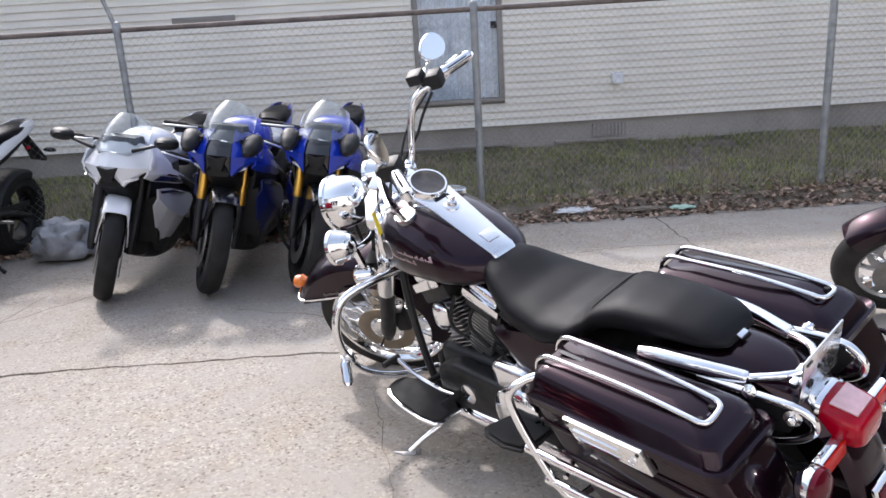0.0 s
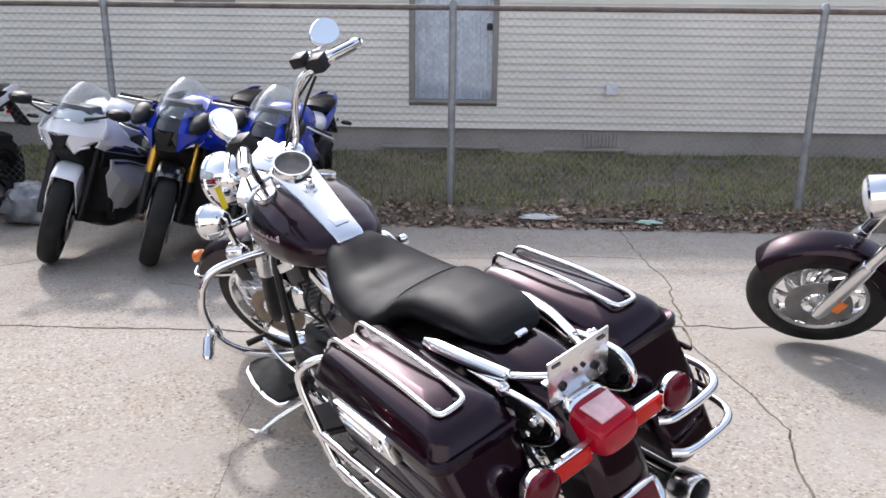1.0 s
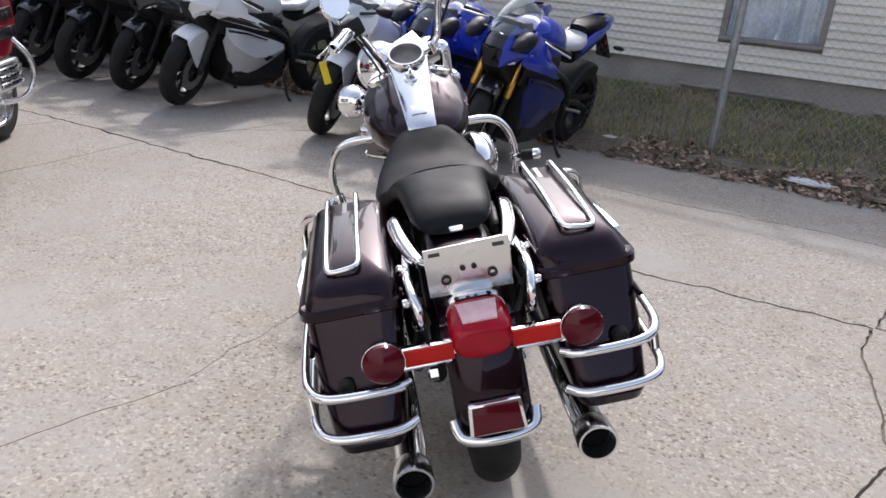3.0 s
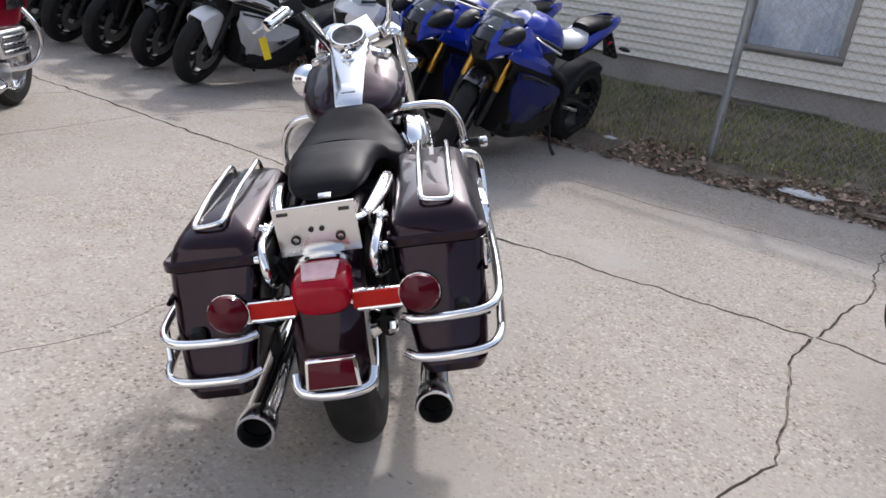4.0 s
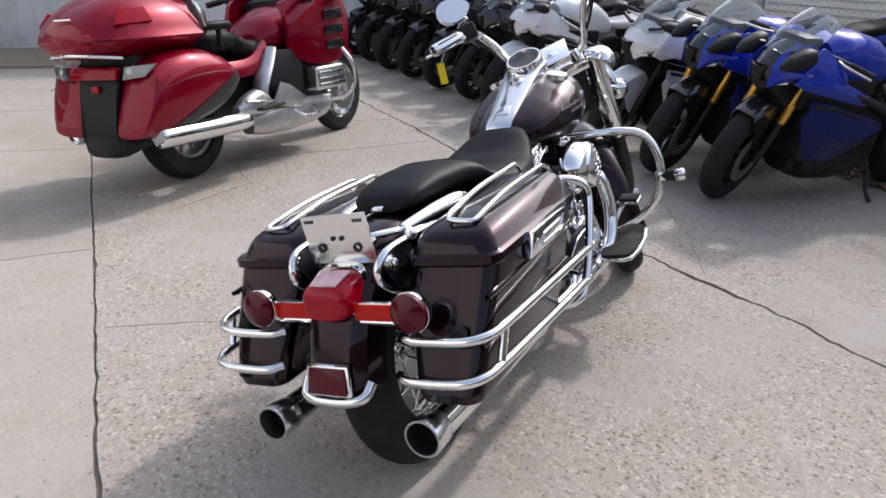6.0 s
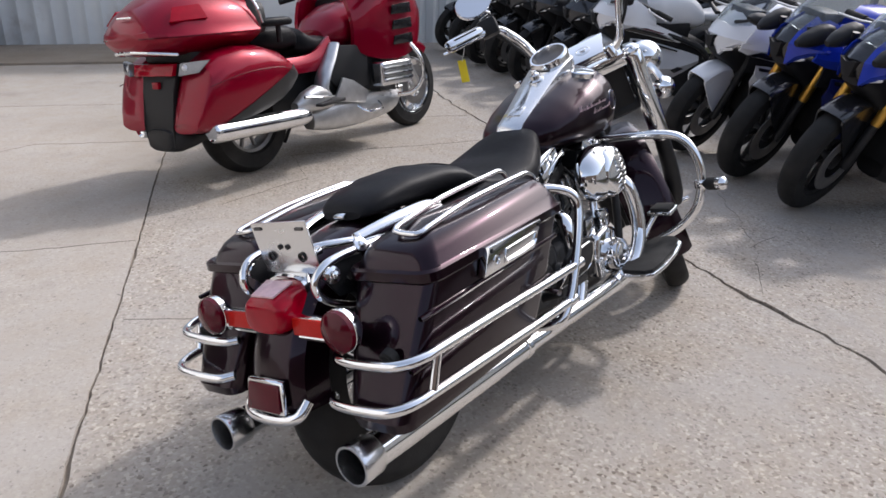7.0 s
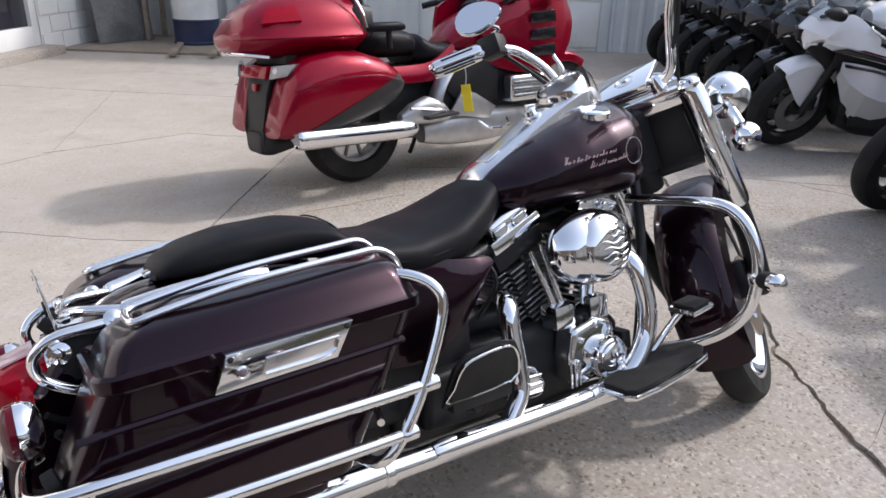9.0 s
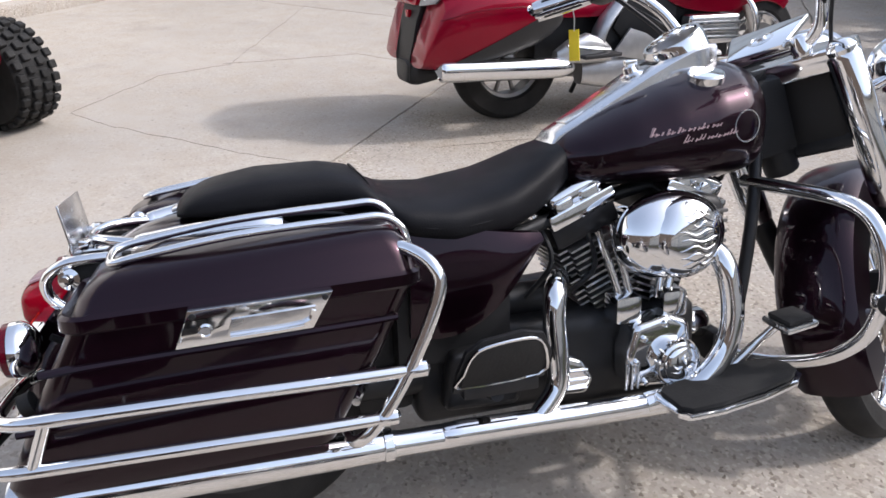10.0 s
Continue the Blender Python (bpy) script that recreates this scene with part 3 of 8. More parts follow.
# unseen plain walls added on the street sides: close the lot, darken paint reflections
thing("unseen_wall_south", box(-30, 26, -19.0, -18.6, -0.1, 6.5), ENCLOSE, "plain dark wall added out of view to darken reflections from the south", "wall", kind="structure")
thing("unseen_wall_east", box(17.0, 17.4, -18.5, 30, -0.1, 7.0), ENCLOSE, "plain dark wall added out of view to darken reflections from the east", "wall", kind="structure")

# ---- house ----
HY, HZ0 = 7.71, 0.56
HX0, HX1 = -8.6, 9.0
DX0, DX1, DZ0, DZ1 = 0.055, 0.865, 0.88, 2.62
house = empty("house", None, "cream lap-sided house on a cement foundation", "house", kind="structure")
part("foundation", box(HX0, HX1, HY + 0.03, HY + 6.0, -0.4, HZ0 + 0.02), FOUND, house, "rough grey cement foundation")
part("wall_core", join(box(HX0, DX0 - 0.06, HY + 0.032, HY + 0.2, HZ0, 3.0), box(DX1 + 0.06, HX1, HY + 0.032, HY + 0.2, HZ0, 3.0),
                       box(DX0 - 0.06, DX1 + 0.06, HY + 0.032, HY + 0.2, HZ0, DZ0 - 0.06), box(DX0 - 0.06, DX1 + 0.06, HY + 0.032, HY + 0.2, DZ1 + 0.06, 3.0)), TRIM, house)
part("wall_rear", join(box(HX0, HX0 + 0.2, HY + 0.2, HY + 6, HZ0, 3.0), box(HX1 - 0.2, HX1, HY + 0.2, HY + 6, HZ0, 3.0), box(HX0, HX1, HY + 5.8, HY + 6, HZ0, 3.0)), SIDING, house)
part("roof", slab([(HX0 - 0.3, HY - 0.35, 3.0), (HX0 - 0.3, HY + 3.1, 4.4), (HX0 - 0.3, HY + 6.5, 3.0)], (HX1 - HX0 + 0.6, 0, 0)), TRIM, house, "grey shingled gable roof")
part("sill_ledge", box(1.45, 2.35, HY - 0.03, HY + 0.05, 0.335, 0.36, 0.004), FOUND, house)
part("sill_ledge", box(-0.3, 0.95, HY - 0.03, HY + 0.05, 0.345, 0.37, 0.004), FOUND, house)

door = empty("window_1", None, "tall lace-curtained window in a grey-brown frame", "window", kind="structure")
for n_, b_ in (("window_frame", box(DX0 - 0.055, DX0, HY - 0.03, HY + 0.1, DZ0 - 0.02, DZ1 + 0.06, 0.004)), ("window_frame", box(DX1, DX1 + 0.055, HY - 0.03, HY + 0.1, DZ0 - 0.02, DZ1 + 0.06, 0.004)),
               ("window_frame", box(DX0, DX1, HY - 0.03, HY + 0.1, DZ1, DZ1 + 0.06, 0.004)), ("window_sill", box(DX0 - 0.055, DX1 + 0.055, HY - 0.045, HY + 0.1, DZ0 - 0.06, DZ0 - 0.022, 0.004))):
    part(n_, b_, TRIM, door)
pane = part("pane", box(DX0, DX1, HY + 0.02, HY + 0.026, DZ0 - 0.022, DZ1), GLASS, door, "clear glass pane")
pane.visible_shadow = False
rings = []
for i in range(90):
    x = DX0 + (DX1 - DX0) * i / 89
    rings.append([(x, HY + 0.055 + 0.008 * math.sin(i * 0.75) + 0.004 * math.sin(i * 2.1), z) for z in (DZ0 - 0.02, DZ1)] + [(x, HY + 0.062 + 0.008 * math.sin(i * 0.75), z) for z in (DZ1, DZ0 - 0.02)])
part("curtain", loft(rings), LACE, door, "bluish white lace curtain")
part("lock", box(0.80, 0.86, HY - 0.02, HY + 0.02, 1.56, 1.63, 0.008), PLASTIC, door, "small black lock")

vent = empty("dryer_vent", None, "small white plastic wall vent on the siding", "vent")
part("hood", slab([(2.05, HY - 0.02, 0.93), (2.17, HY - 0.02, 0.93), (2.17, HY - 0.02, 1.04), (2.05, HY - 0.02, 1.04)], (0, -0.06, 0), 0.012), WHITE, vent)
part("flap", box(2.065, 2.155, HY - 0.088, HY - 0.078, 0.925, 0.965, 0.003), WHITE, vent)
tagged(thing("wall_grille", box(-2.42, -1.79, HY - 0.035, HY - 0.02, 1.775, 1.84, 0.004), TRIM, "dark slot grille high on the siding", "grille"), kind="structure")
fvent = empty("foundation_vent", None, "rusty slatted crawl-space vent in the foundation", "vent")
part("backing", box(1.86, 2.22, HY + 0.012, HY + 0.03, 0.375, 0.52), TRIM, fvent)
for k in range(9):
    part("slat", box(1.87 + k * 0.039, 1.887 + k * 0.039, HY - 0.0, HY + 0.02, 0.38, 0.515, 0.003), FOUND, fvent)

# ---- chain-link fence ----
FY, FTOP = 5.84, 1.66
fence = empty("chain_link_fence", None, "galvanised chain-link fence with round posts and top rail", "fence")
posts = [-8.1, -5.2, -2.28, 0.47, 3.335, 6.3, 9.2]
for k, x in enumerate(posts):
    z0 = bank_z(x, FY) - 0.1
    p_ = part("post", rod((x, FY, z0), (x, FY, FTOP + 0.02), 0.030 if k in (3, 4) else 0.027, 14), GALV, fence)
    part("cap", lathe((x, FY, FTOP - 0.02), (0, 0, 1), [(0.034, 0), (0.034, 0.05), (0.024, 0.075), (0.004, 0.085)], 14), GALV, p_)
for a, b in zip(posts, posts[1:]):
    part("top_rail", rod((a, FY, FTOP), (b, FY, FTOP), 0.021, 10), RUSTY, fence, "dull rusty top rail")
# outward arm at the head of one post
part("post_arm", tube([(-2.28, FY, FTOP), (-2.31, FY - 0.02, FTOP + 0.12), (-2.36, FY - 0.05, FTOP + 0.32)], 0.017, 8, 3), GALV, fence)
verts, faces = [], []
PITCH, WR = 0.062, 0.0011
x = posts[0]
FYW = FY - 0.034
while x < posts[-1]:
    n = int((FTOP - 0.12) / (PITCH / 2))
    prev = None
    for k in range(n + 1):
        z = 0.12 + k * PITCH / 2
        cx = x + (PITCH / 2 if k % 2 else 0.0)
        cy = FYW + (0.002 if k % 2 else -0.002)
        i0 = len(verts)
        verts += [(cx - WR, cy - WR, z), (cx + WR, cy - WR, z), (cx, cy + WR * 1.2, z)]
        if prev is not None:
            for j in range(3):
                faces.append((prev + j, prev + (j + 1) % 3, i0 + (j + 1) % 3, i0 + j))
        prev = i0
    x += PITCH / 2 * 2
    # mirrored partner wire
    prev = None
    for k in range(n + 1):
        z = 0.12 + k * PITCH / 2
        cx = x - PITCH + (PITCH / 2 if k % 2 == 0 else 0.0) + PITCH / 2
        cy = FYW + (0.002 if k % 2 == 0 else -0.002)
        i0 = len(verts)
        verts += [(cx - WR, cy - WR, z), (cx + WR, cy - WR, z), (cx, cy + WR * 1.2, z)]
        if prev is not None:
            for j in range(3):
                faces.append((prev + j, prev + (j + 1) % 3, i0 + (j + 1) % 3, i0 + j))
        prev = i0
me = bpy.data.meshes.new("wire_mesh")
me.from_pydata(verts, [], faces)
me.materials.append(WIRE)
wm = new("wire_mesh", me)
wm.parent = fence
wm["kind"] = "stuff"

# ---- service building at the end of the lot ----
BX = -8.65
shed = empty("service_building", None, "white corrugated metal service building with a block wall", "building", kind="structure")
def corrugated(y0, y1, z0, z1, x, pitch=0.2, depth=0.028):
    rings = []
    n = int((y1 - y0) / (pitch / 6))
    for i in range(n + 1):
        y = y0 + (y1 - y0) * i / n
        ph = (y / pitch) % 1.0
        d = depth * (1.0 if ph < 0.22 else 0.0 if 0.34 < ph < 0.9 else 0.5)
        rings.append([(x + d, y, z0), (x + d, y, z1), (x - 0.03, y, z1), (x - 0.03, y, z0)])
    return loft(rings)


apron = thing("apron", box(-12, -6.9, -3.3, 0.55, -0.3, 0.028, 0.006), DIRTYPAD, "low stained concrete pad before the metal building", "apron", kind="structure")
part("metal_wall", corrugated(-2.95, 0.9, 0.0, 4.6, BX), CORR, shed, "pale ribbed sheet-metal wall")
part("metal_wall", corrugated(3.5, 7.6, 0.0, 4.6, BX), CORR, shed, "pale ribbed sheet-metal wall")
part("metal_wall", corrugated(0.9, 3.5, 3.2, 4.6, BX), CORR, shed, "pale ribbed sheet-metal wall")
gdoor = part("garage_door", box(BX - 0.1, BX - 0.05, 0.9, 3.5, 0.0, 3.2), BLOCKW, shed, "white sectional garage door")
for k in range(5):
    part("door_section", box(BX - 0.05, BX - 0.03, 0.95, 3.45, 0.05 + k * 0.62, 0.65 + k * 0.62, 0.008), BLOCKW, gdoor)
part("door_jamb", box(BX - 0.03, BX + 0.05, 0.82, 0.95, 0, 3.3, 0.006), CORR, shed)
part("door_jamb", box(BX - 0.03, BX + 0.05, 3.45, 3.58, 0, 3.3, 0.006), CORR, shed)
part("rear_shell", box(BX - 6, BX - 0.12, -8, 7.6, 0.0, 4.6), CORR, shed)
part("roof", box(BX - 6.2, BX + 0.25, -8, 7.8, 4.6, 4.75), TRIM, shed)
# block side wall along the lot, with a glazed shopfront
WY = -3.32
part("side_wall", box(BX - 0.1, -6.62, WY - 0.3, WY - 0.012, 0.0, 4.6), BLOCKW, shed, "white-painted block side wall")
part("side_wall", box(-3.0, 4.0, WY - 0.3, WY, 0.0, 4.6, 0.01), BLOCKW, shed, "white-painted block side wall")
part("side_wall", box(-6.62, -3.0, WY - 0.3, WY, 2.6, 4.6), BLOCKW, shed, "white-painted block side wall")
part("roof", box(BX + 0.26, 4.3, -9, WY + 0.2, 4.61, 4.75), TRIM, shed)
for k in range(12):
    for j in range(5):
        x1 = -6.64 - j * 0.41 - (0.2 if k % 2 else 0)
        part("block", box(max(BX, x1 - 0.398), x1, WY - 0.013, WY + 0.002, 0.02 + k * 0.205, 0.215 + k * 0.205, 0.004, 1), BLOCKW, shed)
gd = empty("window_2", None, "glazed shopfront in a pale metal frame", "window", kind="structure")
for x in (-6.55, -5.35, -4.2, -3.06):
    part("mullion", box(x - 0.06, x + 0.06, WY - 0.12, WY - 0.02, 0.1, 2.6, 0.006), BLOCKW, gd)
for xa, xb in ((-6.49, -5.41), (-5.29, -4.26), (-4.14, -3.12)):
    part("bottom_rail", box(xa, xb, WY - 0.12, WY - 0.02, 0.1, 0.32, 0.006), BLOCKW, gd)
    part("middle_rail", box(xa, xb, WY - 0.12, WY - 0.02, 1.02, 1.14, 0.006), BLOCKW, gd)
    part("pane", box(xa, xb, WY - 0.08, WY - 0.07, 0.32, 1.02), SHOPGLASS, gd, "dark reflecting glass")
    part("pane", box(xa, xb, WY - 0.08, WY - 0.07, 1.14, 2.6), SHOPGLASS, gd, "dark reflecting glass")
part("step", box(-6.7, 4.0, WY - 0.1, WY + 0.22, -0.03, 0.10, 0.015), CONCRETE, gd, "low concrete threshold")

drum = empty("oil_drum", pose(-7.85, -1.93, 0.029), "navy and white banded steel oil drum on the apron", "drum")
part("lower_band", lathe((0, 0, 0), (0, 0, 1), [(0.28, 0.0), (0.30, 0.008), (0.30, 0.03), (0.29, 0.04), (0.29, 0.29), (0.303, 0.305), (0.29, 0.32)], 32), DRUMBLUE, drum)
part("middle_band", lathe((0, 0, 0), (0, 0, 1), [(0.291, 0.32), (0.291, 0.59), (0.303, 0.605)], 32), DRUMWHITE, drum, "white painted middle band")
part("upper_band", lathe((0, 0, 0), (0, 0, 1), [(0.303, 0.606), (0.29, 0.62), (0.29, 0.91), (0.302, 0.92), (0.302, 0.94), (0.28, 0.945), (0.27, 0.92), (0.01, 0.92)], 32), DRUMBLUE, drum)
part("paper_label", slab([(0.292, 0.06, 0.68), (0.292, 0.2, 0.68), (0.292, 0.2, 0.86), (0.292, 0.06, 0.86)], (0.004, 0, 0), 0), PAPER, drum, xf=pose(0, -0.05, 0, 0, 0, -8))
thing("leaning_board", slab([(0, -0.42, 0), (0, 0.40, 0), (0, 0.42, 0.9), (0, 0.28, 1.32), (0, -0.12, 1.45), (0, -0.40, 1.3)], (0.03, 0, 0), 0.008), GREYBOARD, "worn grey rounded board leaning at the wall", "board", xf=pose(-7.75, -2.86, 0.03, 0, 0, 62) @ pose(0, 0, 0, 0, -9, 0))
tab = empty("old_workbench", pose(-8.2, -2.42, 0.029), "small weathered wooden bench by the drum", "bench")
part("top", box(-0.3, 0.3, -0.28, 0.28, 0.82, 0.88, 0.008), CARD, tab)
for sx in (-0.25, 0.25):
    for sy in (-0.23, 0.23):
        part("leg", box(sx - 0.03, sx + 0.03, sy - 0.03, sy + 0.03, 0, 0.82, 0.004), CARD, tab)
lum = [thing("timber", box(-0.55, 0.55, -0.04, 0.04, 0, 0.04, 0.005), CARD, "short weathered timber lying on the apron", "timber", group="timbers on the apron", xf=None)]
lum[0].matrix_basis = pose(-7.1, -1.90, 0.029, 0, 0, 18)
copy_thing(lum[0], pose(-7.15, -1.40, 0.029, 0, 0, 14))

# ---- the touring motorcycle in front ----
BIKE = empty("touring_motorcycle", Matrix.Translation((0.805, 1.589, -0.004)) @ pose(0, 0, 0, 0, 0, 127.6) @ pose(0, 0, 0, -13.6, 0, 0),
             "dark plum touring motorcycle with chrome trim, leaning on its side stand", "motorcycle")
STEER_P = Vector((1.32, 0, 0.9))
HEAD_P = Vector((1.25, 0, 0.95))
STEER = Matrix.Translation(HEAD_P) @ Matrix.Rotation(radians(-3.2), 4, "X") @ Matrix.Translation(-HEAD_P) @ Matrix.Translation(STEER_P) @ Matrix.Rotation(radians(32), 4, Vector((-0.438, 0, 0.899))) @ Matrix.Translation(-STEER_P)
SIDES = (1, -1)


def bp(name, bm, material, label="", steer=False, parent=None, sharp=38):
    return part(name, bm, material, parent or BIKE, label, STEER if steer else None, sharp)


def ym(pts, s):
    return [(p[0], p[1] * s, p[2]) for p in pts]


def wheel(parent, c, R, w, rim, steer=False, spokes=40, label="", lip=0.43):
    """Laced wheel: tyre, chrome rim, hub, spokes, all as parts."""
    xf = STEER if steer else None
    wh = part("wheel", lathe(c, (0, 1, 0), [(rim - 0.004, -w * lip), (rim + 0.006, -w * lip), (rim - 0.008, -w * 0.3), (rim - 0.016, 0), (rim - 0.008, w * 0.3), (rim + 0.006, w * lip), (rim - 0.004, w * lip), (rim - 0.012, w * (lip - 0.03)), (rim - 0.020, w * 0.24), (rim - 0.030, w * 0.14), (rim - 0.032, 0), (rim - 0.030, -w * 0.14), (rim - 0.020, -w * 0.24), (rim - 0.012, -w * (lip - 0.03))], 48, close=True), CHROME, parent, label or "laced chrome wheel", xf)
    part("tyre", lathe(c, (0, 1, 0), tyre_profile(R, w, rim), 56, close=True), RUBBER, wh, "worn black tyre", xf)
    part("hub", lathe(c, (0, 1, 0), [(0.012, -0.085), (0.03, -0.08), (0.045, -0.055), (0.032, -0.035), (0.032, 0.035), (0.045, 0.055), (0.03, 0.08), (0.012, 0.085)], 20), CHROME, wh, "", xf)
    me = None
    for k in range(spokes):
        a = 2 * math.pi * k / spokes
        off = 0.32 * (1 if (k // 2) % 2 else -1)
        sy = 0.045 if k % 2 else -0.045
        p0 = Vector((0.042 * math.cos(a + off * 2.2), sy, 0.042 * math.sin(a + off * 2.2)))
        p1 = Vector(((rim - 0.03) * math.cos(a), sy * 0.15, (rim - 0.03) * math.sin(a)))
        sp = part("spoke", rod(p0, p1, 0.0030, 5), CHROME, wh, "", (xf or Matrix()) @ Matrix.Translation(c))
    return wh


# wheels
rear = wheel(BIKE, (0.04, 0, 0.312), 0.312, 0.135, 0.205, spokes=24, lip=0.34)
front = wheel(BIKE, (1.612, 0, 0.268), 0.315, 0.105, 0.252, 2, 40)
for s in SIDES:
    bp("brake_disc", lathe((1.612, s * 0.072, 0.268), (0, 1, 0), [(0.072, -0.003), (0.125, -0.003), (0.125, 0.003), (0.085, 0.003)], 40, close=True), BRONZE, "drilled steel brake disc", 2)
    bp("disc_carrier", lathe((1.612, s * 0.072, 0.268), (0, 1, 0), [(0.03, -0.006), (0.06, -0.004), (0.06, 0.004), (0.03, 0.006)], 24, close=True), CHROME, "", 2)
    bp("brake_caliper", box(1.475, 1.535, s * 0.055, s * 0.105, 0.28, 0.39, 0.012), DARKMETAL, "", 2)

# fork: chrome covers above, black sliders below
def fork_pt(z, y, fwd=0.0):
    return (1.32 + (0.9 - z) * 0.488 + fwd * 0.899, y, z + fwd * 0.438)


for s in SIDES:
    y = s * 0.15
    bp("fork_cover", tube([fork_pt(0.912, y, -0.045), fork_pt(0.90, y, -0.045), fork_pt(0.59, y, -0.045), fork_pt(0.575, y, -0.045)], [0.028, 0.036, 0.036, 0.033], 18, 1), CHROME, "chrome fork tube cover", 2)
    bp("fork_slider", tube([fork_pt(0.59, y, -0.045), fork_pt(0.44, y * 0.93, -0.045), fork_pt(0.34, y * 0.84, -0.04), fork_pt(0.29, y * 0.80, -0.04)], [0.029, 0.031, 0.032, 0.018], 16, 3), DARKMETAL, "black fork slider", 2)
    bp("fork_cap", lathe(fork_pt(0.905, y, -0.045), (-0.438, 0, 0.899), [(0.03, 0), (0.032, 0.014), (0.022, 0.026), (0.012, 0.03)], 16), CHROME, "", 2)
bp("axle", rod((1.612, -0.17, 0.268), (1.612, 0.17, 0.268), 0.011), CHROME, "", 2)
bp("lower_yoke", box(1.37, 1.44, -0.18, 0.18, 0.69, 0.735, 0.014), DARKMETAL, "", 2)
bp("steering_shroud", slab([fork_pt(0.895, -0.112, -0.035), fork_pt(0.895, 0.112, -0.035), fork_pt(0.70, 0.112, -0.035), fork_pt(0.70, -0.112, -0.035)], (0.05, 0, 0.03), 0.012), PLASTIC, "black shroud between the fork tubes", 2)
bp("upper_yoke", slab([(1.25, -0.175, 0.895), (1.25, 0.175, 0.895), (1.325, 0.175, 0.925), (1.36, 0.07, 0.938), (1.36, -0.07, 0.938), (1.325, -0.175, 0.925)], (0.016, 0, -0.045), 0.010), CHROME, "chrome upper fork yoke", True)
bp("fork_lock_plate", slab([(1.205, -0.062, 0.915), (1.205, 0.062, 0.915), (1.315, 0.088, 0.985), (1.315, -0.088, 0.985)], (-0.006, 0, 0.012), 0.004), CHROME, "chrome top plate with a round lock", True)
bp("fork_lock", lathe((1.258, 0, 0.957), (-0.5, 0, 0.86), [(0.030, 0), (0.030, 0.006), (0.022, 0.008), (0.02, 0.004), (0.012, 0.004), (0.01, 0.012), (0.002, 0.012)], 20), SATIN, "", True)
bp("neck_cover", slab([(1.185, -0.062, 0.865), (1.290, -0.062, 0.885), (1.350, -0.062, 0.72), (1.215, -0.062, 0.69)], (0, 0.124, 0), 0.012), PLASTIC, "black cover behind the steering head")
bp("head_tube", rod((1.242, 0, 0.89), (1.36, 0, 0.66), 0.04, 14), DARKMETAL)

# front fender
rings = []
for i in range(45):
    th = 208 - (208 - 36) * i / 44
    a = radians(th)
    R = 0.347 + 0.010 * math.sin(math.pi * i / 44)
    drop = 0.116 if th > 95 else max(0.012, R - 0.192 / math.sin(a))
    drop = min(drop, 0.116)
    rings.append([Vector((1.632 + (R + d) * math.cos(a), y, 0.297 + (R + d) * math.sin(a))) for y, d in shell(0.088, drop, 0.012)])
ff = bp("front_fender", loft(rings), PLUM, "plum front fender with chrome edge trim", 2)
for s in SIDES:
    bp("trim_strip", tube([(1.66, s * 0.089, 0.504), (1.75, s * 0.089, 0.504), (1.85, s * 0.089, 0.506), (1.905, s * 0.084, 0.508)], 0.006, 6, 3), CHROME, "chrome edge strip", 2, ff)
    bp("fender_bracket", box(1.60, 1.665, s * 0.09, s * 0.097, 0.47, 0.555, 0.004), DARKMETAL, "", 2, ff)
for k in range(7):
    bp("script_bar", slab([(1.70 + 0.011 * k, 0.0885, 0.522), (1.704 + 0.011 * k, 0.0885, 0.522), (1.708 + 0.011 * k, 0.0885, 0.531 + 0.004 * (k % 3 == 0)), (1.704 + 0.011 * k, 0.0885, 0.531 + 0.004 * (k % 3 == 0))], (0, 0.003, 0)), STEEL, "", 2, ff)
bp("tip_trim", tube([(1.905, -0.084, 0.508), (1.925, -0.06, 0.510), (1.935, 0, 0.512), (1.925, 0.06, 0.510), (1.905, 0.084, 0.508)], 0.006, 6, 5), CHROME, "", 2, ff)
bp("tip_lamp", body([(1.885, 0, 0.525, 0.545, 0.01), (1.91, 0, 0.52, 0.57, 0.028), (1.94, 0, 0.52, 0.57, 0.03), (1.955, 0, 0.525, 0.555, 0.018)], 2.2, 14), AMBER, "amber fender tip lamp", 2, ff)

# headlamp, passing lamps, front signals
hl = bp("headlamp", lathe((1.40, 0, 0.90), (1, 0, -0.02), [(0.02, 0), (0.06, 0.01), (0.088, 0.045), (0.098, 0.09), (0.100, 0.115), (0.106, 0.12), (0.106, 0.135), (0.096, 0.14)], 32), CHROME, "chrome headlamp bucket", 2)
bp("lens", lathe((1.53, 0, 0.897), (1, 0, -0.02), [(0.095, 0), (0.085, 0.014), (0.05, 0.026), (0.003, 0.03)], 28), CLEARLENS, "", 2, hl)
bp("lamp_bar", tube([(1.42, -0.225, 0.835), (1.40, -0.12, 0.80), (1.42, 0, 0.79), (1.40, 0.12, 0.80), (1.42, 0.225, 0.835)], 0.013, 10, 5), CHROME, "chrome passing-lamp bar", 2)
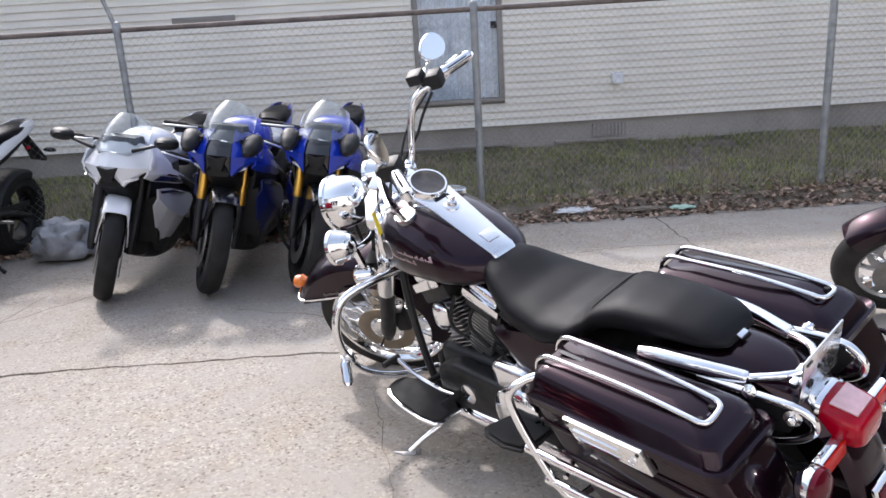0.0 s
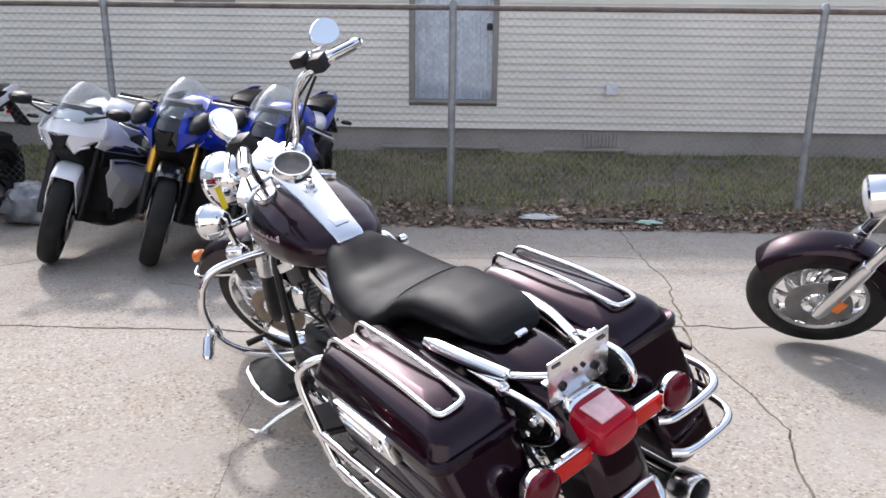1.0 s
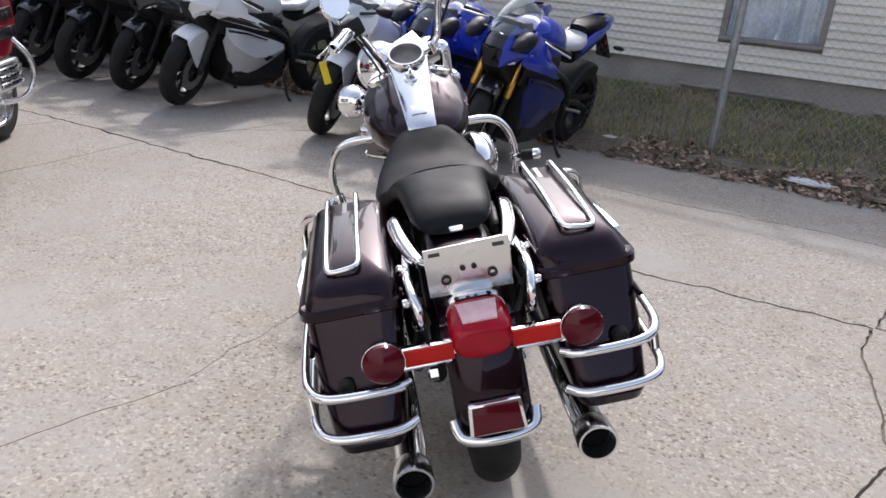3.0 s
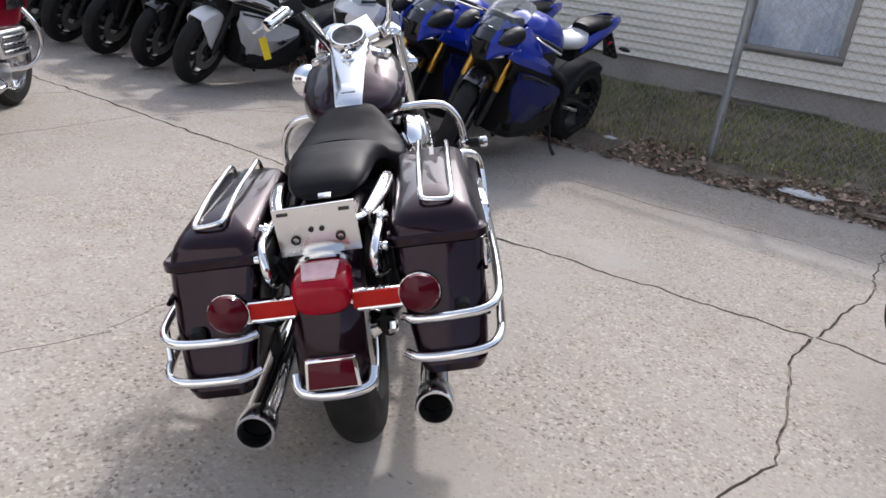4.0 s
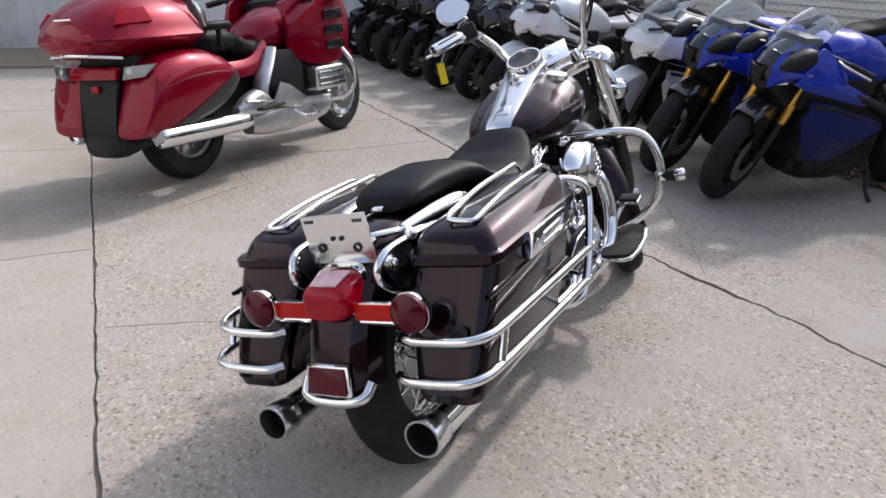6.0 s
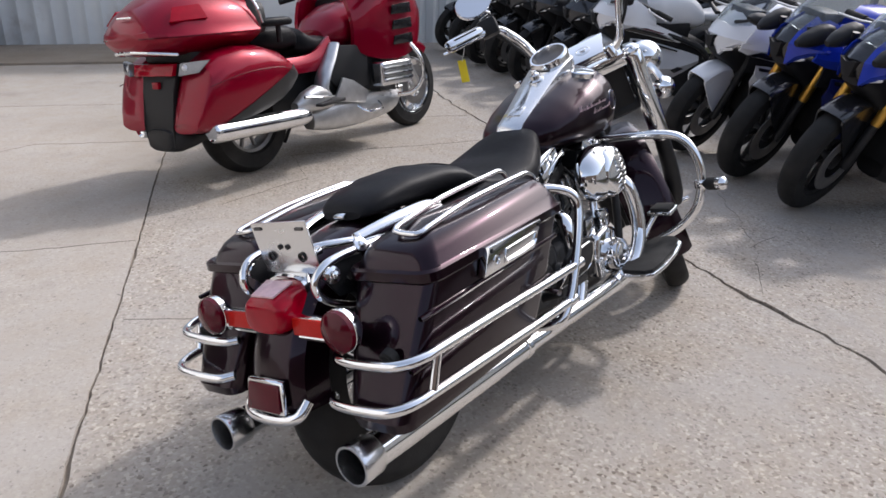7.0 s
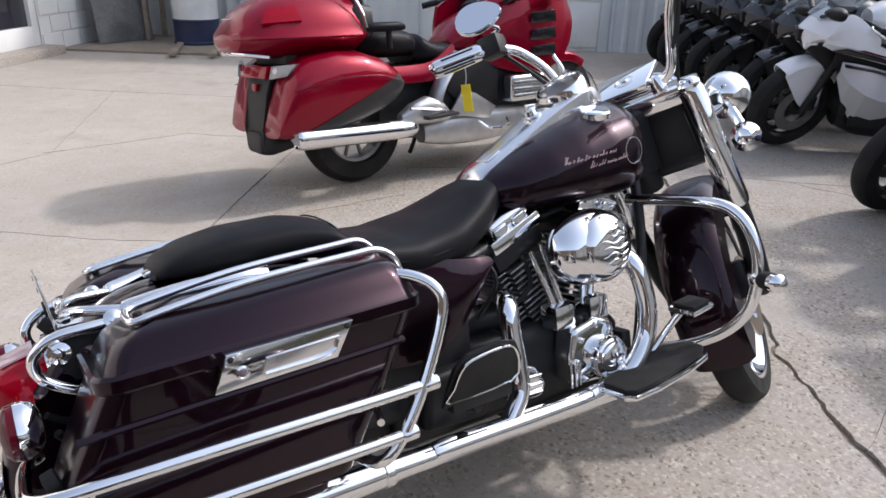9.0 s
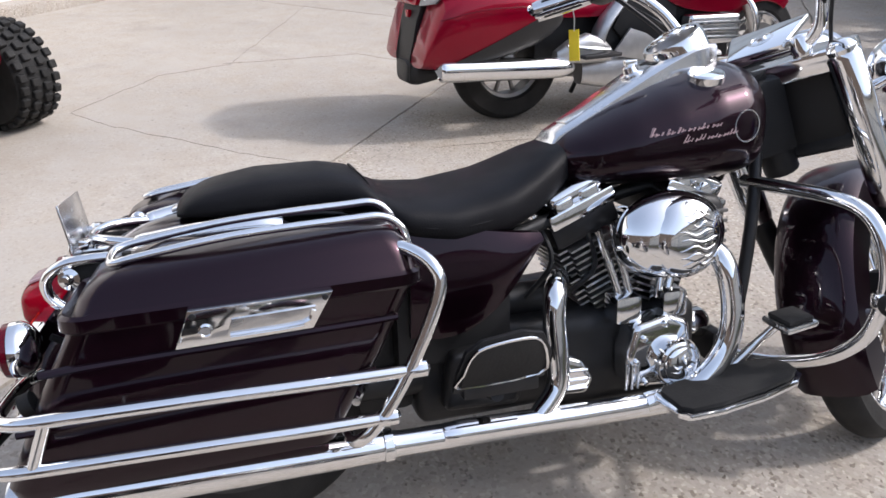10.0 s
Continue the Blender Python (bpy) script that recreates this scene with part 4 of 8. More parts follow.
for s in SIDES:
    y = s * 0.205
    sp = bp("passing_lamp", lathe((1.395, y, 0.853), (1, 0, 0), [(0.006, 0), (0.03, 0.006), (0.052, 0.03), (0.060, 0.065), (0.066, 0.07), (0.066, 0.085), (0.058, 0.088)], 24), CHROME, "chrome passing lamp", 2)
    bp("lens", lathe((1.482, y, 0.853), (1, 0, 0), [(0.058, 0), (0.045, 0.01), (0.003, 0.016)], 20), CLEARLENS, "", 2, sp)
    bp("lamp_stem", rod((1.42, y, 0.825), (1.43, y, 0.805), 0.014), CHROME, "", 2, sp)
    sg = bp("front_signal", lathe((1.375, y * 1.1, 0.722), (1, 0, 0), [(0.005, 0), (0.022, 0.006), (0.034, 0.028), (0.038, 0.05), (0.041, 0.054), (0.041, 0.064), (0.036, 0.066)], 20), CHROME, "chrome turn signal", 2)
    bp("lens", lathe((1.44, y * 1.1, 0.722), (1, 0, 0), [(0.036, 0), (0.028, 0.01), (0.003, 0.014)], 18), AMBER, "", 2, sg)
    bp("signal_stem", tube([(1.40, y * 1.1, 0.760), (1.405, y * 1.05, 0.80), (1.41, y * 1.0, 0.825)], 0.013, 8, 3), CHROME, "", 2, sg)

# handlebar
for s in SIDES:
    bp("handlebar", tube(ym([(1.238, 0.0, 0.918), (1.237, 0.085, 0.920), (1.226, 0.130, 0.945), (1.204, 0.154, 1.008), (1.180, 0.178, 1.072), (1.152, 0.207, 1.118), (1.118, 0.226, 1.138), (1.070, 0.250, 1.142), (1.02, 0.335, 1.145)], s), 0.0132, 14, 6), CHROME, "chrome mid-rise handlebar", True)
    bp("grip", tube(ym([(1.052, 0.287, 1.153), (1.047, 0.295, 1.153), (0.985, 0.388, 1.143), (0.978, 0.398, 1.142)], s), [0.017, 0.021, 0.021, 0.017], 16, 2), CHROME, "chrome grip with black bands", True)
    for k in range(6):
        a = 2 * math.pi * k / 6
        off = Vector((0, 0, 1)) * math.cos(a) * 0.0205 + Vector((0.83, 0.56 * s, 0)) * math.sin(a) * 0.0205
        bp("grip_groove", rod(Vector((1.04, 0.305 * s, 1.152)) + off, Vector((0.99, 0.380 * s, 1.144)) + off, 0.003, 5), RUBBER, "", True)
    bp("switch_housing", box(1.04, 1.105, s * 0.225, s * 0.29, 1.125, 1.185, 0.014), PLASTIC, "black switch housing", True)
    bp("lever_perch", box(1.075, 1.12, s * 0.235, s * 0.285, 1.14, 1.175, 0.01), DARKMETAL, "", True)
    bp("lever", tube(ym([(1.105, 0.262, 1.155), (1.105, 0.30, 1.15), (1.065, 0.38, 1.14), (1.035, 0.43, 1.138)], s), [0.009, 0.009, 0.007, 0.008], 8, 4, flat=0.6), CHROME, "chrome hand lever", True)
    mx, my, mz = (1.072, 0.272, 1.246) if s > 0 else (1.100, -0.405, 1.206)
    bp("mirror_stem", tube([(1.09, s * 0.262, 1.165), (1.10, s * 0.275, 1.19), (mx + 0.03, my - s * 0.035, mz - 0.045), (mx + 0.015, my - s * 0.02, mz - 0.03)], 0.0055, 8, 4), CHROME, "", True)
    mu, mv, mw = axes((0.86, 0.30 * s, -0.30))
    mdir = Vector((0, s, 0)) - mw * mw.y * s
    mdir.normalize()
    mup = mdir.cross(mw) if mdir.cross(mw).z > 0 else -mdir.cross(mw)
    oval = []
    for k in range(28):
        a = 2 * math.pi * k / 28
        c, q = math.cos(a), math.sin(a)
        oval.append(mdir * (0.066 * c) + mup * (q * (0.047 + 0.010 * c) - 0.006 * c))
    mc = Vector((mx, my, mz))
    mr = bp("mirror", loft([[mc + v * f + mw * h for v in oval] for f, h in ((0.97, -0.004), (1.0, 0.0), (1.0, 0.005), (0.93, 0.012), (0.70, 0.022), (0.35, 0.029), (0.02, 0.031))]), CHROME, "rounded teardrop chrome mirror", True)
    bp("glass", loft([[mc + v * f + mw * h for v in oval] for f, h in ((0.93, -0.0045), (0.93, -0.006), (0.02, -0.0062))]), CHROME, "mirror glass", True, mr)
    bp("cable", tube(ym([(1.09, 0.235, 1.12), (1.145, 0.200, 1.06), (1.19, 0.165, 1.0), (1.27, 0.10, 0.93)], s), 0.0055, 6, 5), PLASTIC, "black control cable", True)
    bp("brake_hose", tube(ym([(1.10, 0.25, 1.13), (1.20, 0.19, 1.05), (1.27, 0.14, 0.95), (1.34, 0.10, 0.80)], s), 0.0045, 6, 5), DARKMETAL, "", True)
for s in SIDES:
    bp("riser", lathe((1.238, s * 0.085, 0.895), (0, 0, 1), [(0.019, 0), (0.022, 0.01), (0.022, 0.038), (0.017, 0.044), (0.003, 0.046)], 16), CHROME, "", True)
bp("master_cylinder", box(1.10, 1.155, -0.275, -0.215, 1.165, 1.205, 0.008), PLASTIC, "black brake reservoir", True)
tag = empty("sale_tag", Matrix(), "yellow paper tag hanging from the handlebar grip", "tag")
tag.matrix_basis = BIKE.matrix_basis
part("card", slab([(0.9365, 0.292, 0.930), (0.9535, 0.270, 0.930), (0.9535, 0.275, 1.006), (0.9365, 0.297, 1.006)], (0.0016, 0.0012, 0.0), 0.0), YELLOW, tag)
part("string", tube([(0.946, 0.285, 1.003), (0.936, 0.264, 1.03), (0.925, 0.25, 1.052)], 0.0015, 5, 3), PAPER, tag)

# tank
tank = bp("fuel_tank", body([(0.722, 0, 0.712, 0.756, 0.05), (0.745, 0, 0.696, 0.780, 0.095), (0.79, 0, 0.687, 0.808, 0.138), (0.87, 0, 0.680, 0.850, 0.170), (0.96, 0, 0.676, 0.888, 0.184), (1.05, 0, 0.674, 0.918, 0.186), (1.125, 0, 0.678, 0.928, 0.176), (1.175, 0, 0.688, 0.917, 0.152), (1.204, 0, 0.712, 0.885, 0.095)], 2.15, 48, 5, low=3.2), PLUM, "plum teardrop fuel tank")
cons = []
for x, z, w in ((0.726, 0.745, 0.044), (0.748, 0.775, 0.047), (0.80, 0.803, 0.050), (0.88, 0.848, 0.056), (0.95, 0.887, 0.062), (1.0, 0.913, 0.066), (1.05, 0.936, 0.072), (1.09, 0.944, 0.066), (1.12, 0.945, 0.05)):
    cons.append([Vector((x, -w, z - 0.035)), Vector((x, -w, z + 0.010)), Vector((x, -w + 0.007, z + 0.016)), Vector((x, 0, z + 0.019)), Vector((x, w - 0.007, z + 0.016)), Vector((x, w, z + 0.010)), Vector((x, w, z - 0.035))])
con = bp("dash_console", loft(cons), SATIN, "brushed chrome tank console")
gz = Vector((1.052, 0, 0.950))
gdir = (-0.50, 0, 0.866)
bp("gauge_bezel", lathe(gz, gdir, [(0.068, -0.045), (0.067, 0.020), (0.063, 0.029), (0.057, 0.029), (0.055, 0.018), (0.054, -0.02)], 36, close=True), CHROME, "chrome speedometer bezel", parent=con)
bp("gauge_face", lathe(gz, gdir, [(0.056, 0.006), (0.056, 0.012), (0.001, 0.012)], 32), DIAL, "dark speedometer dial", parent=con)
bp("ignition_switch", lathe((0.945, 0, 0.900), (-0.42, 0, 0.907), [(0.026, 0), (0.026, 0.006), (0.017, 0.009), (0.015, 0.022), (0.006, 0.026)], 20), CHROME, parent=con)
bp("ignition_lever", box(0.925, 0.955, -0.006, 0.006, 0.922, 0.934, 0.003), CHROME, parent=con)
bp("indicator_bar", slab([(0.980, -0.03, 0.919), (0.980, 0.03, 0.919), (0.990, 0.03, 0.9245), (0.990, -0.03, 0.9245)], (0, 0, 0.003)), PLASTIC, parent=con)
bp("console_badge", slab([(0.775, -0.024, 0.8075), (0.775, 0.024, 0.8075), (0.815, 0.024, 0.8295), (0.815, -0.024, 0.8295)], (-0.001, 0, 0.004), 0.001), SATIN, parent=con)
for s in SIDES:
    bp("filler_cap", lathe((1.052, s * 0.112, 0.8965), (-0.08, s * 0.26, 0.96), [(0.036, -0.03), (0.037, 0.0), (0.038, 0.005), (0.035, 0.009), (0.012, 0.0105), (0.002, 0.0105)], 28), CHROME, "chrome filler cap", parent=tank)
    # brand script on the tank side as plain bars
    def tank_side(x):
        return float(np.interp(x, (0.87, 0.96, 1.05, 1.125, 1.175), (0.170, 0.184, 0.186, 0.176, 0.152)))

    dice = random.Random(12)
    for x0, x1, z0, rise in ((0.888, 1.050, 0.787, 0.015), (0.955, 1.090, 0.772, 0.012)):
        n_ = 15
        for j in range(n_):
            xa = x0 + (x1 - x0) * (j + dice.uniform(-0.2, 0.2)) / n_
            za = z0 + rise * j / n_ + dice.uniform(-0.001, 0.001)
            up = 0.017 if j == 0 else dice.choice((0.006, 0.007, 0.0065, 0.012))
            yo = tank_side(xa + 0.004) - 0.02
            thick = dice.uniform(0.0018, 0.0034)
            bp("script_bar", slab([(xa, s * yo, za), (xa + thick, s * yo, za), (xa + thick + up * 0.55, s * yo, za + up), (xa + up * 0.55, s * yo, za + up)], (0, s * 0.0203, 0)), LETTER, parent=tank)
            if j % 3 != 2 and j < n_ - 1:
                bp("script_bar", slab([(xa, s * yo, za), (xa + 0.010, s * yo, za + 0.0035), (xa + 0.010, s * yo, za + 0.0052), (xa, s * yo, za + 0.0017)], (0, s * 0.0202, 0)), LETTER, parent=tank)
    bp("script_ring", lathe((1.108, s * 0.168, 0.796), (0.12 * s * 0 + 0.14, s, 0.02), [(0.0310, -0.012), (0.0335, -0.012), (0.0335, 0.0105), (0.0310, 0.0105)], 28, close=True), SATIN, parent=tank)

# seat
seat = bp("seat", body([(0.805, 0, 0.745, 0.780, 0.042), (0.78, 0, 0.71, 0.790, 0.072), (0.70, 0, 0.645, 0.762, 0.125), (0.60, 0, 0.604, 0.722, 0.166), (0.48, 0, 0.598, 0.700, 0.184), (0.39, 0, 0.62, 0.706, 0.178), (0.350, 0, 0.645, 0.722, 0.152), (0.315, 0, 0.666, 0.750, 0.134), (0.25, 0, 0.676, 0.764, 0.118), (0.13, 0, 0.680, 0.763, 0.108), (0.045, 0, 0.683, 0.747, 0.098), (0.002, 0, 0.686, 0.728, 0.082), (-0.018, 0, 0.688, 0.708, 0.06)], 2.7, 36, 5), LEATHER, "smooth black leather two-up seat")
bp("seat_seam", tube([(0.338, -0.140, 0.692), (0.33, -0.10, 0.733), (0.318, -0.05, 0.750), (0.316, 0, 0.753), (0.318, 0.05, 0.750), (0.33, 0.10, 0.733), (0.338, 0.140, 0.692)], 0.002, 6, 4), LEATHER, "raised stitched seam", parent=seat)
for s in SIDES:
    bp("seat_seam", tube(ym([(0.78, 0.062, 0.765), (0.68, 0.122, 0.705), (0.56, 0.170, 0.655), (0.44, 0.180, 0.65), (0.37, 0.167, 0.672)], s), 0.0018, 6, 5), LEATHER, parent=seat)
    bp("seat_seam", tube(ym([(0.31, 0.122, 0.725), (0.20, 0.107, 0.736), (0.09, 0.096, 0.734), (0.02, 0.074, 0.722)], s), 0.0016, 6, 5), LEATHER, parent=seat)
bp("seat_screw_tab", slab([(-0.03, -0.016, 0.693), (-0.03, 0.016, 0.693), (0.0, 0.018, 0.704), (0.0, -0.018, 0.704)], (0, 0, 0.008), 0.003), CHROME, "small chrome seat tab", parent=seat)

# rear fender
rf = bp("rear_fender", strip_ring((0.0, 0, 0.315), lambda t: 0.368 - 0.056 * t ** 1.6, 48, 174, shell(0.082, 0.085, 0.012), 40), PLUM, "plum rear fender")
bp("fender_tip", tube([(-0.296, -0.088, 0.372), (-0.322, -0.08, 0.348), (-0.336, -0.05, 0.341), (-0.340, 0, 0.339), (-0.336, 0.05, 0.341), (-0.322, 0.08, 0.348), (-0.296, 0.088, 0.372)], 0.013, 10, 5), CHROME, "chrome fender tip", parent=rf)
bp("reflector_frame", slab([(-0.332, -0.062, 0.358), (-0.332, 0.062, 0.358), (-0.318, 0.056, 0.425), (-0.318, -0.056, 0.425)], (-0.012, 0, -0.003), 0.004), CHROME, parent=rf)
bp("reflector", slab([(-0.345, -0.054, 0.362), (-0.345, 0.054, 0.362), (-0.331, 0.049, 0.418), (-0.331, -0.049, 0.418)], (-0.004, 0, -0.001), 0.0015), DARKRED, "dark red rear reflector", parent=rf)

# tail lamp and signals
tl = bp("tail_lamp", body([(-0.302, 0, 0.524, 0.568, 0.043), (-0.299, 0, 0.517, 0.578, 0.053), (-0.288, 0, 0.511, 0.589, 0.062), (-0.262, 0, 0.509, 0.600, 0.067), (-0.225, 0, 0.514, 0.608, 0.065), (-0.215, 0, 0.516, 0.608, 0.062)], 3.6, 36, 5, low=2.8), REDLENS, "red tail lamp")
bp("tail_lamp_base", body([(-0.218, 0, 0.506, 0.617, 0.065), (-0.205, 0, 0.504, 0.622, 0.066), (-0.18, 0, 0.51, 0.62, 0.058), (-0.15, 0, 0.53, 0.615, 0.045)], 3.4, 28, 3), CHROME, "chrome lamp base", parent=tl)
bp("clear_window", slab([(-0.286, -0.036, 0.5915), (-0.286, 0.036, 0.5915), (-0.232, 0.043, 0.6080), (-0.232, -0.043, 0.6080)], (-0.0, 0, 0.0045), 0.001), PINKLENS, "pale pink ribbed upper window", parent=tl)
sb = bp("signal_bar", box(-0.268, -0.245, -0.205, 0.205, 0.506, 0.548, 0.005), CHROME, "chrome rear signal bar")
bp("bar_edge", rod((-0.262, -0.2, 0.503), (-0.262, 0.2, 0.503), 0.007, 8), CHROME, parent=sb)
for s in SIDES:
    bp("bar_reflector", slab([(-0.269, s * 0.062, 0.509), (-0.269, s * 0.166, 0.509), (-0.269, s * 0.166, 0.546), (-0.269, s * 0.062, 0.546)], (-0.004, 0, 0), 0.001), REFLECT, "red-orange reflector panel", parent=sb)
    sg = bp("rear_signal", lathe((-0.240, s * 0.21, 0.533), (-1, 0, 0), [(0.008, 0), (0.028, 0.003), (0.040, 0.012), (0.045, 0.022), (0.046, 0.026), (0.046, 0.037), (0.042, 0.039)], 24), CHROME, "chrome rear turn signal")
    bp("lens", lathe((-0.278, s * 0.21, 0.533), (-1, 0, 0), [(0.0448, 0), (0.0435, 0.010), (0.030, 0.020), (0.003, 0.025)], 28), DARKRED, "dark red lens", parent=sg)

# plate carrier
pl_ = bp("plate_carrier", slab([(-0.186, -0.092, 0.616), (-0.186, 0.090, 0.616), (-0.204, 0.090, 0.733), (-0.204, -0.092, 0.738)], (-0.004, 0, -0.0006), 0.001), SATIN, "bare polished number-plate carrier")
for s in SIDES:
    bp("screw_ring", lathe((-0.1965, s * 0.05, 0.655), (-1, 0, -0.14), [(0.007, 0), (0.011, 0), (0.011, 0.004), (0.007, 0.004)], 16, close=True), DARKMETAL, parent=pl_)
    bp("slot", slab([(-0.2068, s * 0.056, 0.716), (-0.2068, s * 0.08, 0.716), (-0.2080, s * 0.08, 0.723), (-0.2080, s * 0.056, 0.723)], (-0.001, 0, 0)), GLOSSBLK, parent=pl_)
    bp("pin", lathe((-0.199, s * 0.012, 0.678), (-1, 0, -0.14), [(0.006, 0), (0.006, 0.004), (0.001, 0.005)], 10), DARKMETAL, parent=pl_)
bp("plate_bracket", box(-0.19, -0.14, -0.03, 0.03, 0.60, 0.645, 0.006), CHROME, parent=pl_)

# fender struts, rack rails and bag supports
for s in SIDES:
    st = bp("fender_strut", tube(ym([(0.162, 0.138, 0.674), (0.115, 0.138, 0.679), (0.02, 0.126, 0.674), (-0.075, 0.104, 0.661)], s), [0.019, 0.0215, 0.021, 0.018], 14, 4), CHROME, "polished chrome fender strut")
    bp("strut_cap", lathe((-0.072, s * 0.1045, 0.6615), (-0.96, -0.22 * s, -0.13), [(0.017, 0), (0.018, 0.004), (0.016, 0.014), (0.008, 0.018)], 14), CHROME, "", parent=st)
    bp("rack_tube", tube(ym([(-0.08, 0.100, 0.660), (-0.115, 0.085, 0.664), (-0.150, 0.062, 0.666), (-0.172, 0.03, 0.662), (-0.178, 0.0, 0.658)], s), 0.0095, 10, 5), CHROME, "")
    lp = bp("bag_support", tube(ym([(0.02, 0.128, 0.648), (-0.09, 0.132, 0.650), (-0.16, 0.132, 0.650), (-0.205, 0.128, 0.643), (-0.234, 0.121, 0.620), (-0.236, 0.119, 0.592), (-0.215, 0.122, 0.566), (-0.17, 0.127, 0.544), (-0.11, 0.13, 0.525)], s), 0.0098, 12, 6), CHROME, "curved chrome bag support loop")
    bp("support_plate", slab(ym([(-0.218, 0.123, 0.618), (-0.19, 0.127, 0.640), (-0.10, 0.129, 0.638), (-0.10, 0.129, 0.56), (-0.18, 0.124, 0.565)], s), (0, -s * 0.007, 0), 0.002), PLASTIC, "", parent=lp)
    bp("support_bolt", lathe((-0.196, s * 0.126, 0.618), (-0.25, s, 0.1), [(0.016, 0), (0.019, 0.003), (0.019, 0.008), (0.010, 0.010), (0.010, 0.022), (0.008, 0.026), (0.002, 0.027)], 14), CHROME, "", parent=lp)
    bp("support_bolt", lathe((-0.108, s * 0.132, 0.655), (-0.1, s, 0.5), [(0.014, 0), (0.016, 0.003), (0.016, 0.010), (0.009, 0.012), (0.009, 0.02), (0.002, 0.022)], 12), CHROME, "", parent=lp)
    bp("support_stay", rod((-0.16, s * 0.118, 0.60), (-0.08, s * 0.108, 0.50), 0.012, 8), DARKMETAL, "")
    bp("wiring", tube(ym([(-0.235, 0.16, 0.53), (-0.20, 0.145, 0.505), (-0.16, 0.135, 0.515), (-0.12, 0.125, 0.56), (-0.07, 0.11, 0.60)], s), 0.0065, 6, 5), PLASTIC, "")
    bp("wiring", tube(ym([(-0.225, 0.17, 0.50), (-0.20, 0.15, 0.462), (-0.16, 0.135, 0.44), (-0.10, 0.12, 0.46)], s), 0.0075, 6, 5), PLASTIC, "black wiring loom")
    bp("grab_clip", box(-0.185, -0.168, s * 0.06, s * 0.085, 0.655, 0.672, 0.004), CHROME, "")

# saddlebags
def rrect(x0, x1, y0, y1, zf, r=0.03, k=4):
    out = []
    for cx, cy, a0 in ((x1 - r, y1 - r, 0), (x0 + r, y1 - r, 90), (x0 + r, y0 + r, 180), (x1 - r, y0 + r, 270)):
        for i in range(k + 1):
            a = radians(a0 + 90 * i / k)
            x, y = cx + r * math.cos(a), cy + r * math.sin(a)
            out.append(Vector((x, y, zf(x))))
    return out


